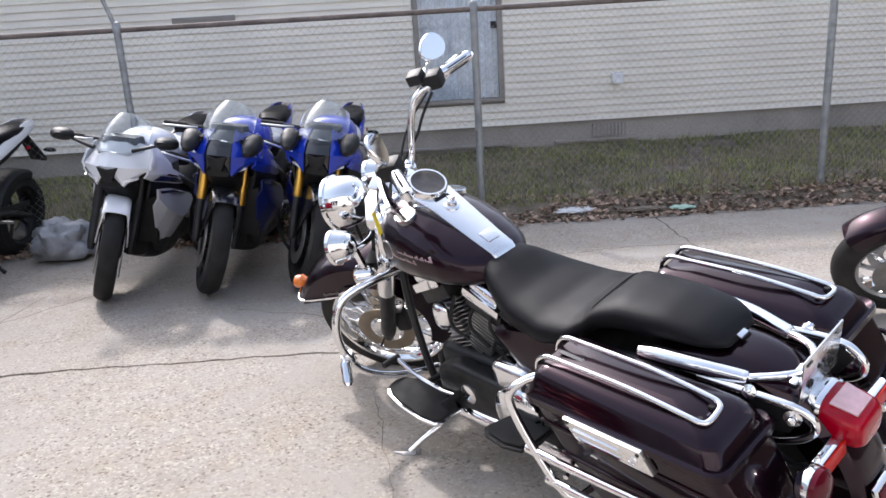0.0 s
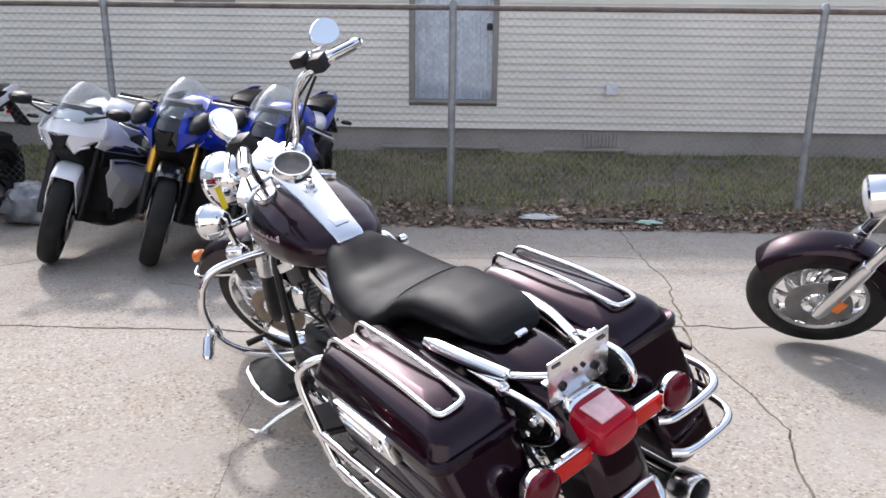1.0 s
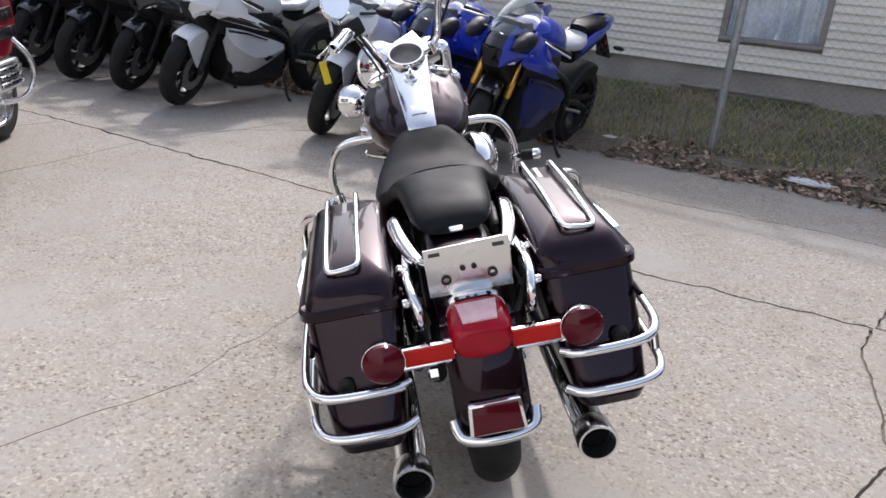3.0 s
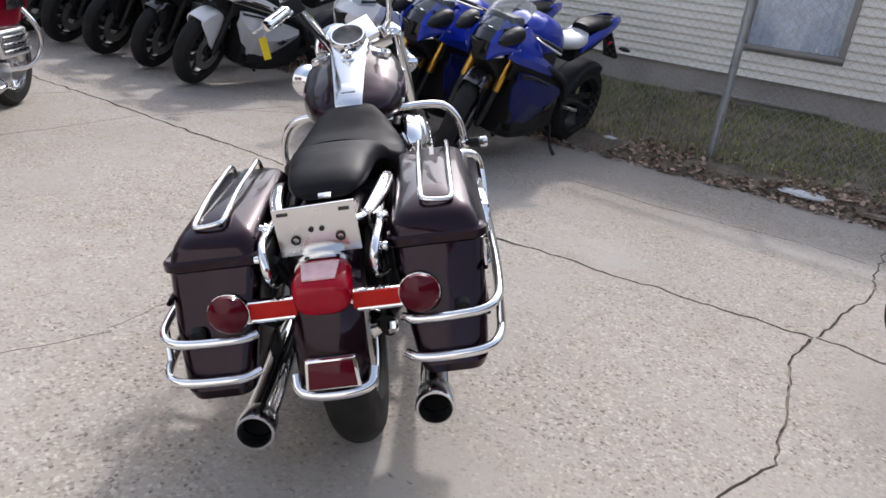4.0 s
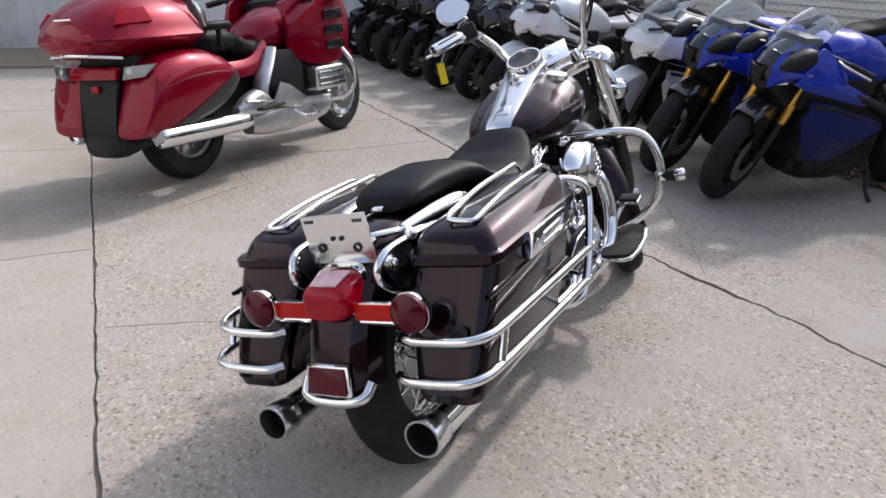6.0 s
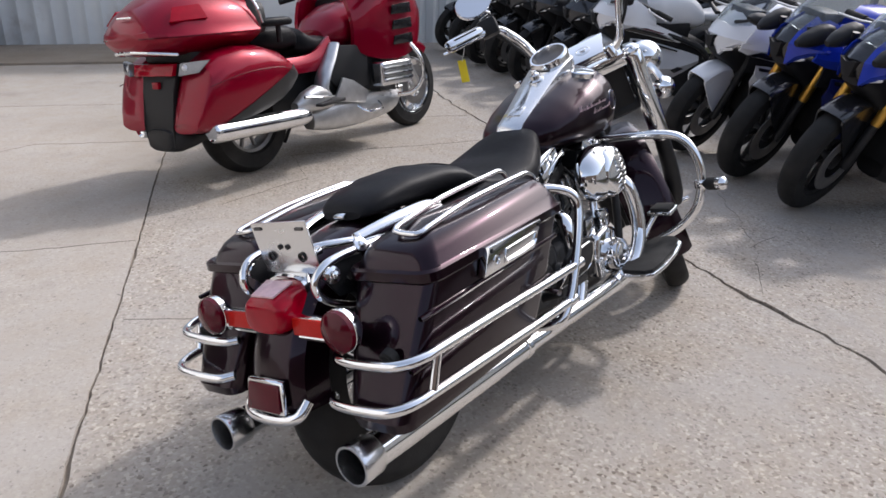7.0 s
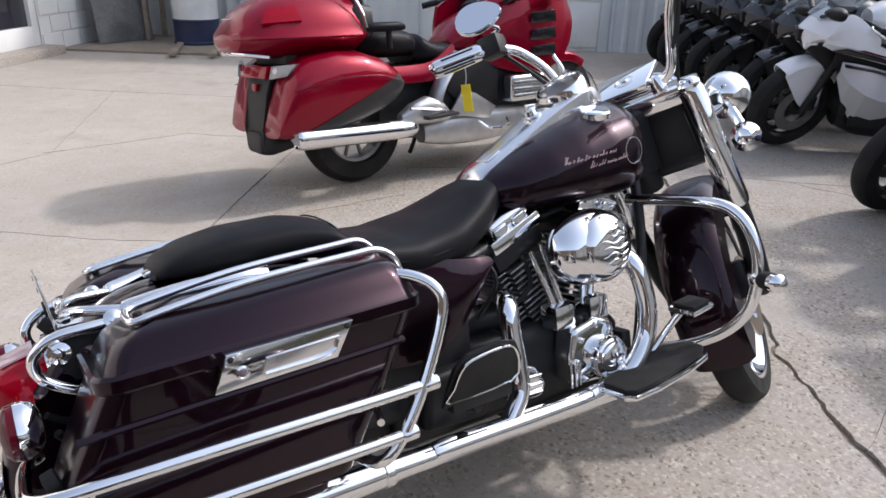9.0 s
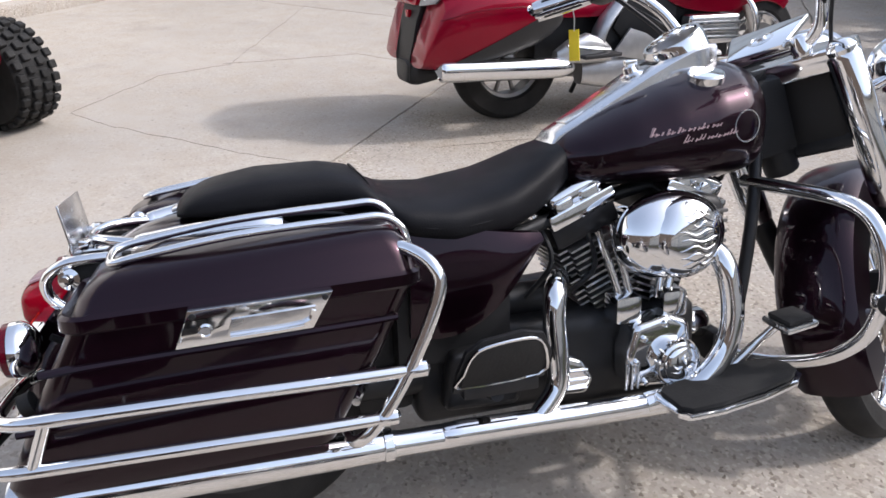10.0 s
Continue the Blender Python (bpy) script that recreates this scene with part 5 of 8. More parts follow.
for s in SIDES:
    def ys(ring):
        return [Vector((v.x, v.y * s, v.z)) for v in ring]
    flat = lambda z: (lambda x: z + 0.022 * x)
    bag = bp("saddlebag", loft([ys(r) for r in (rrect(-0.262, 0.19, 0.215, 0.315, flat(0.330), 0.03), rrect(-0.285, 0.212, 0.195, 0.338, flat(0.337), 0.035), rrect(-0.291, 0.222, 0.187, 0.347, flat(0.36), 0.038),
              rrect(-0.228, 0.297, 0.165, 0.360, flat(0.49), 0.036), rrect(-0.165, 0.352, 0.15, 0.367, flat(0.604), 0.034))]), PLUM, "hard plum saddlebag", sharp=30)
    def topz(z):
        return lambda x: z + 0.022 * x - 0.030 * max(0.0, (-0.02 - x) / 0.13) ** 1.2
    bp("lid", loft([ys(r) for r in (rrect(-0.172, 0.362, 0.143, 0.374, flat(0.602), 0.036), rrect(-0.176, 0.366, 0.140, 0.377, flat(0.606), 0.038), rrect(-0.176, 0.366, 0.140, 0.377, flat(0.624), 0.038), rrect(-0.170, 0.361, 0.146, 0.371, flat(0.629), 0.036),
              rrect(-0.160, 0.353, 0.152, 0.362, topz(0.652), 0.036), rrect(-0.150, 0.345, 0.160, 0.353, topz(0.670), 0.036), rrect(-0.138, 0.336, 0.172, 0.341, topz(0.683), 0.034), rrect(-0.12, 0.325, 0.188, 0.326, topz(0.690), 0.03), rrect(-0.03, 0.22, 0.235, 0.28, topz(0.695), 0.02))]), PLUM, "domed plum bag lid", parent=bag, sharp=24)
    # pressed swage lines on the outer face
    for z, xa, xb in ((0.545, -0.19, 0.30), (0.455, -0.235, 0.26)):
        y = 0.360 if z > 0.5 else 0.354
        bp("swage_line", tube(ym([(xa, y - 0.001, z - 0.006), (xa + 0.02, y + 0.002, z), (xb - 0.02, y + 0.002, z + 0.012), (xb, y - 0.001, z + 0.014)], s), [0.004, 0.007, 0.007, 0.004], 8, 3), PLUM, "", parent=bag)
    lt = bp("latch", slab(ym([(-0.020, 0.366, 0.562), (0.182, 0.368, 0.568), (0.216, 0.372, 0.625), (0.004, 0.372, 0.621)], s), (0, s * 0.020, 0), 0.003), CHROME, "chrome saddlebag latch plate", parent=bag)
    bp("latch_recess", slab(ym([(0.054, 0.3835, 0.572), (0.170, 0.3855, 0.575), (0.188, 0.3895, 0.605), (0.064, 0.3885, 0.601)], s), (0, s * 0.005, 0), 0.001), SATIN, "", parent=bag)
    bp("latch_lip", tube(ym([(0.060, 0.3895, 0.576), (0.166, 0.3915, 0.580), (0.184, 0.3945, 0.600)], s), 0.004, 6, 3), CHROME, "", parent=bag)
    bp("lock", lathe((0.026, s * 0.385, 0.587), (0, s, 0), [(0.011, 0), (0.011, 0.006), (0.008, 0.007), (0.007, 0.004), (0.001, 0.004)], 16), CHROME, "", parent=bag)
    for q in ((0.010, 0.612), (0.203, 0.617)):
        bp("screw", lathe((q[0], s * 0.390, q[1]), (0, s, 0), [(0.005, 0), (0.005, 0.003), (0.001, 0.004)], 10), DARKMETAL, "", parent=bag)
    bp("rear_grommet", lathe((-0.248, s * 0.30, 0.475), (-0.9, 0, -0.3), [(0.018, -0.01), (0.018, 0.008), (0.012, 0.01), (0.002, 0.006)], 16), RUBBER, "black rubber bag bumper", parent=bag)
    # lid rail: flat loop with legs
    rail = bp("lid_rail", tube(ym([(0.352, 0.232, 0.672), (0.342, 0.232, 0.700), (0.315, 0.231, 0.722), (0.26, 0.230, 0.722), (0.08, 0.230, 0.714), (-0.06, 0.231, 0.695), (-0.093, 0.234, 0.688), (-0.104, 0.248, 0.684), (-0.104, 0.288, 0.680), (-0.093, 0.302, 0.681), (-0.06, 0.305, 0.688), (0.08, 0.306, 0.706), (0.26, 0.308, 0.714), (0.315, 0.308, 0.713), (0.345, 0.310, 0.692), (0.356, 0.312, 0.655)], s), 0.0064, 10, 5), CHROME, "chrome lid rail")
    for q in ((-0.085, 0.245), (-0.085, 0.292)):
        bp("rail_foot", rod((q[0], q[1] * s, 0.655), (q[0], q[1] * s, 0.683), 0.007, 8), RUBBER, "", parent=rail)
    bp("lid_strip", slab(ym([(-0.09, 0.258, 0.6735), (0.31, 0.258, 0.7025), (0.31, 0.27, 0.7025), (-0.09, 0.27, 0.6735)], s), (0, 0, 0.002)), GLOSSBLK, "", parent=bag)
    # guard rails round the bag
    g1 = bp("bag_guard", tube(ym([(0.318, 0.402, 0.480), (0.20, 0.402, 0.482), (0.0, 0.398, 0.485), (-0.18, 0.390, 0.484), (-0.243, 0.378, 0.480), (-0.276, 0.350, 0.476), (-0.284, 0.30, 0.472), (-0.278, 0.20, 0.468), (-0.258, 0.165, 0.468)], s), 0.0108, 12, 5), CHROME, "chrome saddlebag guard")
    bp("lower_rail", tube(ym([(0.272, 0.402, 0.404), (0.16, 0.402, 0.406), (-0.02, 0.396, 0.408), (-0.21, 0.385, 0.407), (-0.283, 0.372, 0.404), (-0.316, 0.343, 0.400), (-0.323, 0.29, 0.396), (-0.315, 0.20, 0.392), (-0.29, 0.165, 0.394)], s), 0.0108, 12, 5), CHROME, "", parent=g1)
    bp("rail_link", rod((-0.205, s * 0.387, 0.482), (-0.235, s * 0.382, 0.405), 0.0095, 10), CHROME, "", parent=g1)
    bp("front_post", tube(ym([(0.31, 0.315, 0.668), (0.345, 0.356, 0.666), (0.374, 0.390, 0.645), (0.379, 0.401, 0.602), (0.335, 0.403, 0.50), (0.276, 0.402, 0.405), (0.236, 0.385, 0.362), (0.228, 0.30, 0.345)], s), 0.0112, 12, 5), CHROME, "", parent=g1)
    for q in ((0.352, 0.402, 0.480), (0.300, 0.402, 0.404)):
        bp("rail_end", lathe((q[0] - 0.03, q[1] * s, q[2]), (1, 0, 0), [(0.0115, 0), (0.0135, 0.004), (0.0135, 0.030), (0.006, 0.036)], 14), CHROME, "", parent=g1)
    bp("guard_stay", tube(ym([(0.236, 0.402, 0.44), (0.250, 0.365, 0.44), (0.262, 0.33, 0.435)], s), 0.007, 8, 3), CHROME, "", parent=g1)

# exhausts
for s in SIDES:
    ya, yb, xe = (-0.226, -0.213, -0.272) if s < 0 else (0.195, 0.197, -0.288)
    ym_ = lambda x: ya + (yb - ya) * min(1.0, max(0.0, (0.5 - x) / 0.76))
    mf = bp("muffler", tube([(0.95, ya * 1.03, 0.232), (0.75, ya * 1.02, 0.239), (0.50, ya, 0.245), (0.34, ym_(0.34), 0.249), (0.29, ym_(0.29), 0.250), (0.10, ym_(0.10), 0.255), (-0.16, ym_(-0.16), 0.260), (xe, yb, 0.262)], [0.022, 0.024, 0.024, 0.025, 0.030, 0.035, 0.038, 0.038], 24, 3), CHROME, "long chrome muffler")
    aim = (-1, (yb - ya) / 0.76, 0.01)
    bp("tip", lathe((xe + 0.01, yb, 0.262), aim, [(0.040, 0), (0.044, 0.006), (0.046, 0.058), (0.044, 0.063), (0.039, 0.063), (0.037, 0.045), (0.036, 0.0)], 28, close=True), SATIN, "bright steel muffler tip", parent=mf)
    # near-black matt disc closing the pipe inside the tip
    bp("bore", lathe((xe - 0.005, yb, 0.262), aim, [(0.0345, 0), (0.0345, 0.006), (0.001, 0.008)], 24), MATTBLK, "matt black bore", parent=mf)
    bp("clamp", lathe((0.325, ym_(0.325), 0.2492), (-1, 0, 0.02), [(0.026, 0), (0.032, 0.003), (0.032, 0.02), (0.026, 0.023)], 24), CHROME, "", parent=mf)
    bp("heat_shield", tube([(0.86, ya * 1.02 - 0.004, 0.241), (0.70, ya * 1.02 - 0.004, 0.246), (0.46, ya - 0.004, 0.2525), (0.42, ya - 0.004, 0.2535)], [0.021, 0.0245, 0.0245, 0.020], 16, 2), CHROME, "", parent=mf)
    bp("bracket", box(-0.05, 0.0, ym_(0) - 0.012, ym_(0) + 0.012, 0.29, 0.36, 0.004), DARKMETAL, "", parent=mf)
bp("front_header", tube([(0.99, -0.09, 0.565), (1.02, -0.17, 0.56), (1.038, -0.225, 0.525), (1.050, -0.246, 0.44), (1.040, -0.252, 0.36), (0.998, -0.252, 0.297), (0.94, -0.246, 0.260), (0.86, -0.236, 0.244)], [0.020, 0.022, 0.0235, 0.0235, 0.0235, 0.0235, 0.023, 0.022], 18, 5), CHROME, "chrome front exhaust header")
bp("rear_header", tube([(0.735, -0.10, 0.500), (0.70, -0.15, 0.508), (0.676, -0.188, 0.490), (0.669, -0.200, 0.44), (0.672, -0.208, 0.38), (0.668, -0.218, 0.31), (0.62, -0.230, 0.255)], [0.018, 0.022, 0.0245, 0.0245, 0.024, 0.022, 0.020], 18, 5), CHROME, "chrome rear exhaust header")

# frame tubes
for s in SIDES:
    bp("frame_tube", tube(ym([(1.24, 0.05, 0.72), (1.20, 0.10, 0.55), (1.14, 0.13, 0.30), (1.06, 0.14, 0.20), (0.80, 0.14, 0.18), (0.55, 0.14, 0.20)], s), 0.0145, 10, 5), DARKMETAL, "black frame tube")
    bp("upper_frame_tube", tube(ym([(1.22, 0.03, 0.70), (0.90, 0.06, 0.66), (0.60, 0.12, 0.60), (0.42, 0.14, 0.55), (0.30, 0.13, 0.62), (0.10, 0.11, 0.63)], s), 0.015, 10, 5), DARKMETAL, "")
    bp("swingarm", tube(ym([(0.52, 0.10, 0.32), (0.30, 0.10, 0.32), (0.0, 0.10, 0.315)], s), [0.03, 0.026, 0.024], 12, 4, flat=1.3), DARKMETAL, "")
    bp("shock", lathe((0.10, s * 0.135, 0.34), (0.25, 0, 0.97), [(0.016, 0), (0.026, 0.02), (0.026, 0.22), (0.016, 0.24)], 14), DARKMETAL, "")
    bp("rear_axle_nut", lathe((0, s * 0.10, 0.315), (0, s, 0), [(0.02, 0), (0.02, 0.02), (0.01, 0.026)], 6), CHROME, "")
    # side covers
    bp("side_cover", panel([(0.385, 0.43, 0.640, 0.158, 0.160), (0.44, 0.425, 0.645, 0.166, 0.166), (0.50, 0.435, 0.640, 0.170, 0.170), (0.56, 0.475, 0.630, 0.172, 0.170), (0.61, 0.53, 0.622, 0.170, 0.168), (0.655, 0.595, 0.617, 0.166, 0.165)], s, 0.02, 7, 2, 0.016), PLUM, "plum side cover")
bp("battery_box", box(0.36, 0.60, -0.145, 0.145, 0.36, 0.60, 0.012), PLASTIC)
bp("inner_fender", box(0.28, 0.40, -0.10, 0.10, 0.25, 0.62, 0.02), PLASTIC)

# engine
bp("crankcase", join(box(0.68, 1.06, -0.13, 0.13, 0.19, 0.42, 0.05, 3), box(0.40, 0.72, -0.13, 0.13, 0.22, 0.42, 0.03, 3)), DARKMETAL, "black engine and gearbox case")
CR = Vector((0.902, 0, 0.322))
for k, ang in enumerate((22.5, -22.5)):
    up = Vector((math.sin(radians(ang)), 0, math.cos(radians(ang))))
    fw = Vector((math.cos(radians(ang)), 0, -math.sin(radians(ang))))
    base = CR + up * 0.075
    lay = Matrix((( fw.x, 0, up.x, base.x), (fw.y, 1, up.y, 0), (fw.z, 0, up.z, base.z), (0, 0, 0, 1)))
    cyl = bp("cylinder", lathe((0, 0, 0), (0, 0, 1), [(0.052, 0), (0.052, 0.20)], 20), DARKMETAL, "black finned cylinder")
    cyl.data.transform(lay)
    for j in range(12):
        grow = 0.006 * j / 11
        fin = box(-0.070 - grow, 0.070 + grow, -0.106 - grow, 0.098, 0.028 + j * 0.0148, 0.0325 + j * 0.0148, 0.0)
        bmesh.ops.bevel(fin, geom=[e for e in fin.edges if abs(e.verts[0].co.z - e.verts[1].co.z) > 0.003], offset=0.022, segments=2, affect="EDGES")
        part("fin", fin, FIN, cyl, "", lay)
    hd = bp("cylinder_head", box(-0.078, 0.078, -0.108, 0.108, 0.205, 0.262, 0.014), DARKMETAL, "")
    hd.data.transform(lay)
    rk = bp("rocker_box", join(box(-0.078, 0.078, -0.126, 0.126, 0.258, 0.292, 0.008), box(-0.06, 0.065, -0.114, 0.114, 0.288, 0.326, 0.014, 3)), CHROME, "chrome rocker box")
    rk.data.transform(lay)
    for j in range(2):
        lb = part("rocker_lobe", box(-0.055 + j * 0.06, -0.01 + j * 0.06, -0.122, -0.075, 0.272, 0.312, 0.01), CHROME, rk, "", lay)
    for q in (0.0, 0.034):
        foot = Vector((0.848 + q * 0.65 if ang < 0 else 0.956 - q * 0.65, -0.150, 0.44))
        head = base + up * 0.215 + fw * ((0.012 + q) * (1 if ang < 0 else -1)) + Vector((0, -0.124, 0))
        pr = bp("pushrod_tube", rod(foot, head, 0.0085, 12), CHROME, "chrome pushrod tube")
        bp("collar", rod(foot + (head - foot) * 0.50, foot + (head - foot) * 0.58, 0.0115, 12), CHROME, "", parent=pr)
bp("cam_chest", slab([(0.842, -0.13, 0.262), (0.955, -0.13, 0.25), (1.0, -0.13, 0.31), (0.985, -0.13, 0.395), (0.93, -0.13, 0.415), (0.855, -0.13, 0.40), (0.838, -0.13, 0.33)], (0, -0.068, 0), 0.016, 3), CHROME, "chrome cam cover")
for k in range(3):
    bp("cam_rib", box(0.83 + 0.014 * k, 0.836 + 0.014 * k, -0.206, -0.195, 0.262, 0.32, 0.002), SATIN)
tm = bp("timer_cover", lathe((0.945, -0.195, 0.315), (0, -1, 0), [(0.053, 0), (0.053, 0.024), (0.049, 0.034), (0.043, 0.037), (0.041, 0.034), (0.039, 0.040), (0.028, 0.046), (0.002, 0.048)], 32), CHROME, "round chrome timer cover")
for k in range(9):
    a = 0.7 * k
    bp("flame_relief", tube([(0.945 + 0.006 * math.cos(a), -0.2435, 0.315 + 0.006 * math.sin(a)), (0.945 + 0.018 * math.cos(a + 0.5), -0.2425, 0.315 + 0.018 * math.sin(a + 0.5)), (0.945 + 0.030 * math.cos(a), -0.2395, 0.315 + 0.030 * math.sin(a))], [0.002, 0.003, 0.0008], 6, 3), DARKMETAL if k % 3 == 0 else SATIN, "", parent=tm)
for k in range(5):
    a = radians(100 + 42 * k)
    bp("cover_bolt", lathe((0.935 + 0.078 * math.cos(a), -0.196, 0.325 + 0.075 * math.sin(a)), (0, -1, 0), [(0.007, 0), (0.007, 0.008), (0.004, 0.010), (0.001, 0.010)], 10), CHROME, "", parent=tm)
bp("lifter_block", box(0.82, 0.88, -0.18, -0.12, 0.40, 0.46, 0.01), CHROME)
bp("lifter_block", box(0.93, 0.99, -0.18, -0.12, 0.40, 0.46, 0.01), CHROME)
ac = bp("air_cleaner", lathe((0.932, -0.150, 0.586), (0.04, -1, 0.04), [(0.060, 0.0), (0.084, 0.008), (0.091, 0.022), (0.091, 0.034), (0.087, 0.052), (0.077, 0.070), (0.058, 0.085), (0.030, 0.093), (0.002, 0.095)], 56, sx=1.40), CHROME, "domed chrome air cleaner with flame relief")
# the round face: a shallow dome with licks of flame in relief
FACE = Vector((0.946, -0.222, 0.588))
FACE_W = Vector((0.03, -1, 0.06)).normalized()
FACE_U = (Vector((1, 0, 0)) - FACE_W * FACE_W.x).normalized()
FACE_V = FACE_U.cross(FACE_W) if FACE_U.cross(FACE_W).z > 0 else -FACE_U.cross(FACE_W)
FACE_R = (0.002, 0.020, 0.042, 0.060, 0.074, 0.081)
FACE_H = (0.036, 0.0355, 0.032, 0.026, 0.017, 0.006)
bp("face_dome", lathe(FACE, FACE_W, [(0.083, -0.01)] + list(reversed(list(zip(FACE_R, FACE_H)))), 48), CHROME, "round polished face", parent=ac)
dice = random.Random(41)
for k in range(17):
    b0 = -0.062 + 0.124 * k / 16
    span = math.sqrt(max(0.0004, 0.070 ** 2 - b0 * b0))
    a0, a1 = -span * dice.uniform(0.1, 0.62), span * dice.uniform(0.62, 0.96)
    wave, bend = dice.uniform(0, 6), dice.uniform(0.0030, 0.0052)
    pts = []
    for q in range(9):
        t = q / 8
        fa, fb = a0 + (a1 - a0) * t, b0 + bend * math.sin(t * 9.0 + wave)
        pts.append(FACE + FACE_U * fa + FACE_V * fb + FACE_W * (float(np.interp(math.hypot(fa, fb), FACE_R, FACE_H)) + 0.0003))
    bp("flame_relief", tube(pts, [0.0004, 0.0010, 0.0015, 0.0018, 0.0018, 0.0016, 0.0013, 0.0009, 0.0004], 6, 2), DARKMETAL if k % 2 else SATIN, "", parent=ac)
bp("backing_plate", body([(0.99, -0.13, 0.53, 0.64, 0.022), (1.03, -0.135, 0.51, 0.66, 0.030), (1.07, -0.135, 0.52, 0.65, 0.028), (1.09, -0.13, 0.55, 0.63, 0.016)], 3.2, 18, 3), PLASTIC, "black backing plate with slots", parent=ac)
for k in range(4):
    bp("slot", box(1.035, 1.085, -0.168, -0.160, 0.55 + 0.022 * k, 0.558 + 0.022 * k, 0.002), STEEL, "", parent=ac)
bp("oil_filter", lathe((1.06, 0.0, 0.30), (1, 0, 0), [(0.038, 0), (0.04, 0.01), (0.04, 0.085), (0.03, 0.10), (0.002, 0.102)], 24), CHROME, "chrome oil filter")
bp("regulator", box(1.15, 1.185, -0.06, 0.06, 0.21, 0.29, 0.008), DARKMETAL)
# left side covers
pc = bp("primary_cover", slab([(0.44, 0.13, 0.26), (0.60, 0.13, 0.225), (0.92, 0.13, 0.235), (1.0, 0.13, 0.29), (0.99, 0.13, 0.38), (0.90, 0.13, 0.42), (0.60, 0.13, 0.41), (0.46, 0.13, 0.38)], (0, 0.07, 0), 0.022, 3), DARKMETAL, "long black primary cover")
bp("derby_cover", lathe((0.585, 0.195, 0.35), (0, 1, 0), [(0.098, 0), (0.098, 0.026), (0.084, 0.040), (0.04, 0.046), (0.002, 0.048)], 36), CHROME, "round chrome derby cover", parent=pc)
bp("inspection_cover", lathe((0.84, 0.195, 0.325), (0, 1, 0), [(0.035, 0), (0.035, 0.01), (0.02, 0.016), (0.002, 0.017)], 24), CHROME, "", parent=pc)
bp("oil_tank_cover", box(0.53, 0.68, 0.13, 0.215, 0.42, 0.515, 0.03, 3), CHROME, "rounded chrome cover behind the footboard")
bp("horn_cover", body([(0.958, 0.110, 0.50, 0.565, 0.012), (0.970, 0.113, 0.49, 0.58, 0.020), (0.995, 0.116, 0.485, 0.585, 0.026), (1.022, 0.113, 0.49, 0.58, 0.020), (1.034, 0.110, 0.50, 0.565, 0.012)], 2.6, 20, 3), CHROME, "chrome horn cover")
bp("gearbox_cover", slab([(0.44, -0.13, 0.27), (0.60, -0.13, 0.26), (0.63, -0.13, 0.33), (0.58, -0.13, 0.40), (0.46, -0.13, 0.39)], (0, -0.05, 0), 0.018, 3), DARKMETAL, "black gearbox side cover")
rel = bp("clutch_cover", slab([(0.655, -0.13, 0.275), (0.745, -0.13, 0.268), (0.762, -0.13, 0.30), (0.735, -0.13, 0.345), (0.685, -0.13, 0.368), (0.655, -0.13, 0.34)], (0, -0.072, 0), 0.016, 3), CHROME, "chrome clutch release cover")
for k in range(3):
    bp("cover_rib", rod((0.668, -0.203, 0.289 + 0.02 * k), (0.742, -0.203, 0.286 + 0.02 * k), 0.003, 6), CHROME, "", parent=rel)
bp("starter_motor", lathe((0.60, -0.05, 0.44), (1, 0, 0), [(0.02, 0), (0.038, 0.01), (0.038, 0.13), (0.02, 0.14)], 20), DARKMETAL)
for k in range(7):
    x0 = 0.60 + 0.05 * k
    bp("hose", tube([(x0, 0.10 - 0.2 * (k % 2), 0.46), (x0 + 0.05, 0.12 - 0.24 * (k % 2), 0.52 + 0.02 * (k % 3)), (x0 + 0.03, 0.09 - 0.18 * (k % 2), 0.62)], 0.006, 6, 4), PLASTIC, "black hose")

# engine guard with highway pegs
for s in SIDES:
    eg = bp("engine_guard", tube(ym([(1.215, 0.045, 0.652), (1.245, 0.15, 0.650), (1.268, 0.26, 0.646), (1.284, 0.322, 0.628), (1.291, 0.362, 0.585), (1.293, 0.384, 0.52), (1.289, 0.384, 0.45), (1.278, 0.360, 0.372), (1.255, 0.293, 0.306), (1.215, 0.19, 0.262), (1.17, 0.08, 0.245)], s if s < 0 else 0.952), 0.0155, 14, 6), CHROME, "chrome engine guard bar")
    if s < 0:
        pg = bp("highway_peg", lathe((1.285, -0.392, 0.462), (-0.5, -0.86, 0.10), [(0.010, 0), (0.010, 0.022), (0.021, 0.026), (0.022, 0.034), (0.022, 0.064), (0.018, 0.07), (0.016, 0.072)], 16), RUBBER, "rubber highway peg")
        bp("end_cap", lathe((1.249, -0.454, 0.469), (-0.5, -0.86, 0.10), [(0.017, 0), (0.022, 0.004), (0.022, 0.024), (0.014, 0.032), (0.002, 0.034)], 14), CHROME, "", parent=pg)
        bp("clamp", lathe((1.290, -0.385, 0.445), (0, 0.03, 1), [(0.020, 0), (0.023, 0.005), (0.023, 0.026), (0.020, 0.031)], 16), CHROME, "", parent=pg)
    else:
        pg = bp("highway_peg", lathe((1.288, 0.370, 0.425), (-0.62, 0.5, -0.6), [(0.012, 0), (0.014, 0.02), (0.021, 0.026), (0.021, 0.10), (0.016, 0.112), (0.002, 0.114)], 16), CHROME, "folded chrome highway peg")
        bp("clamp", lathe((1.282, 0.353, 0.395), (0.10, 0.20, 1), [(0.022, 0), (0.024, 0.005), (0.024, 0.034), (0.022, 0.04)], 16), CHROME, "", parent=pg)

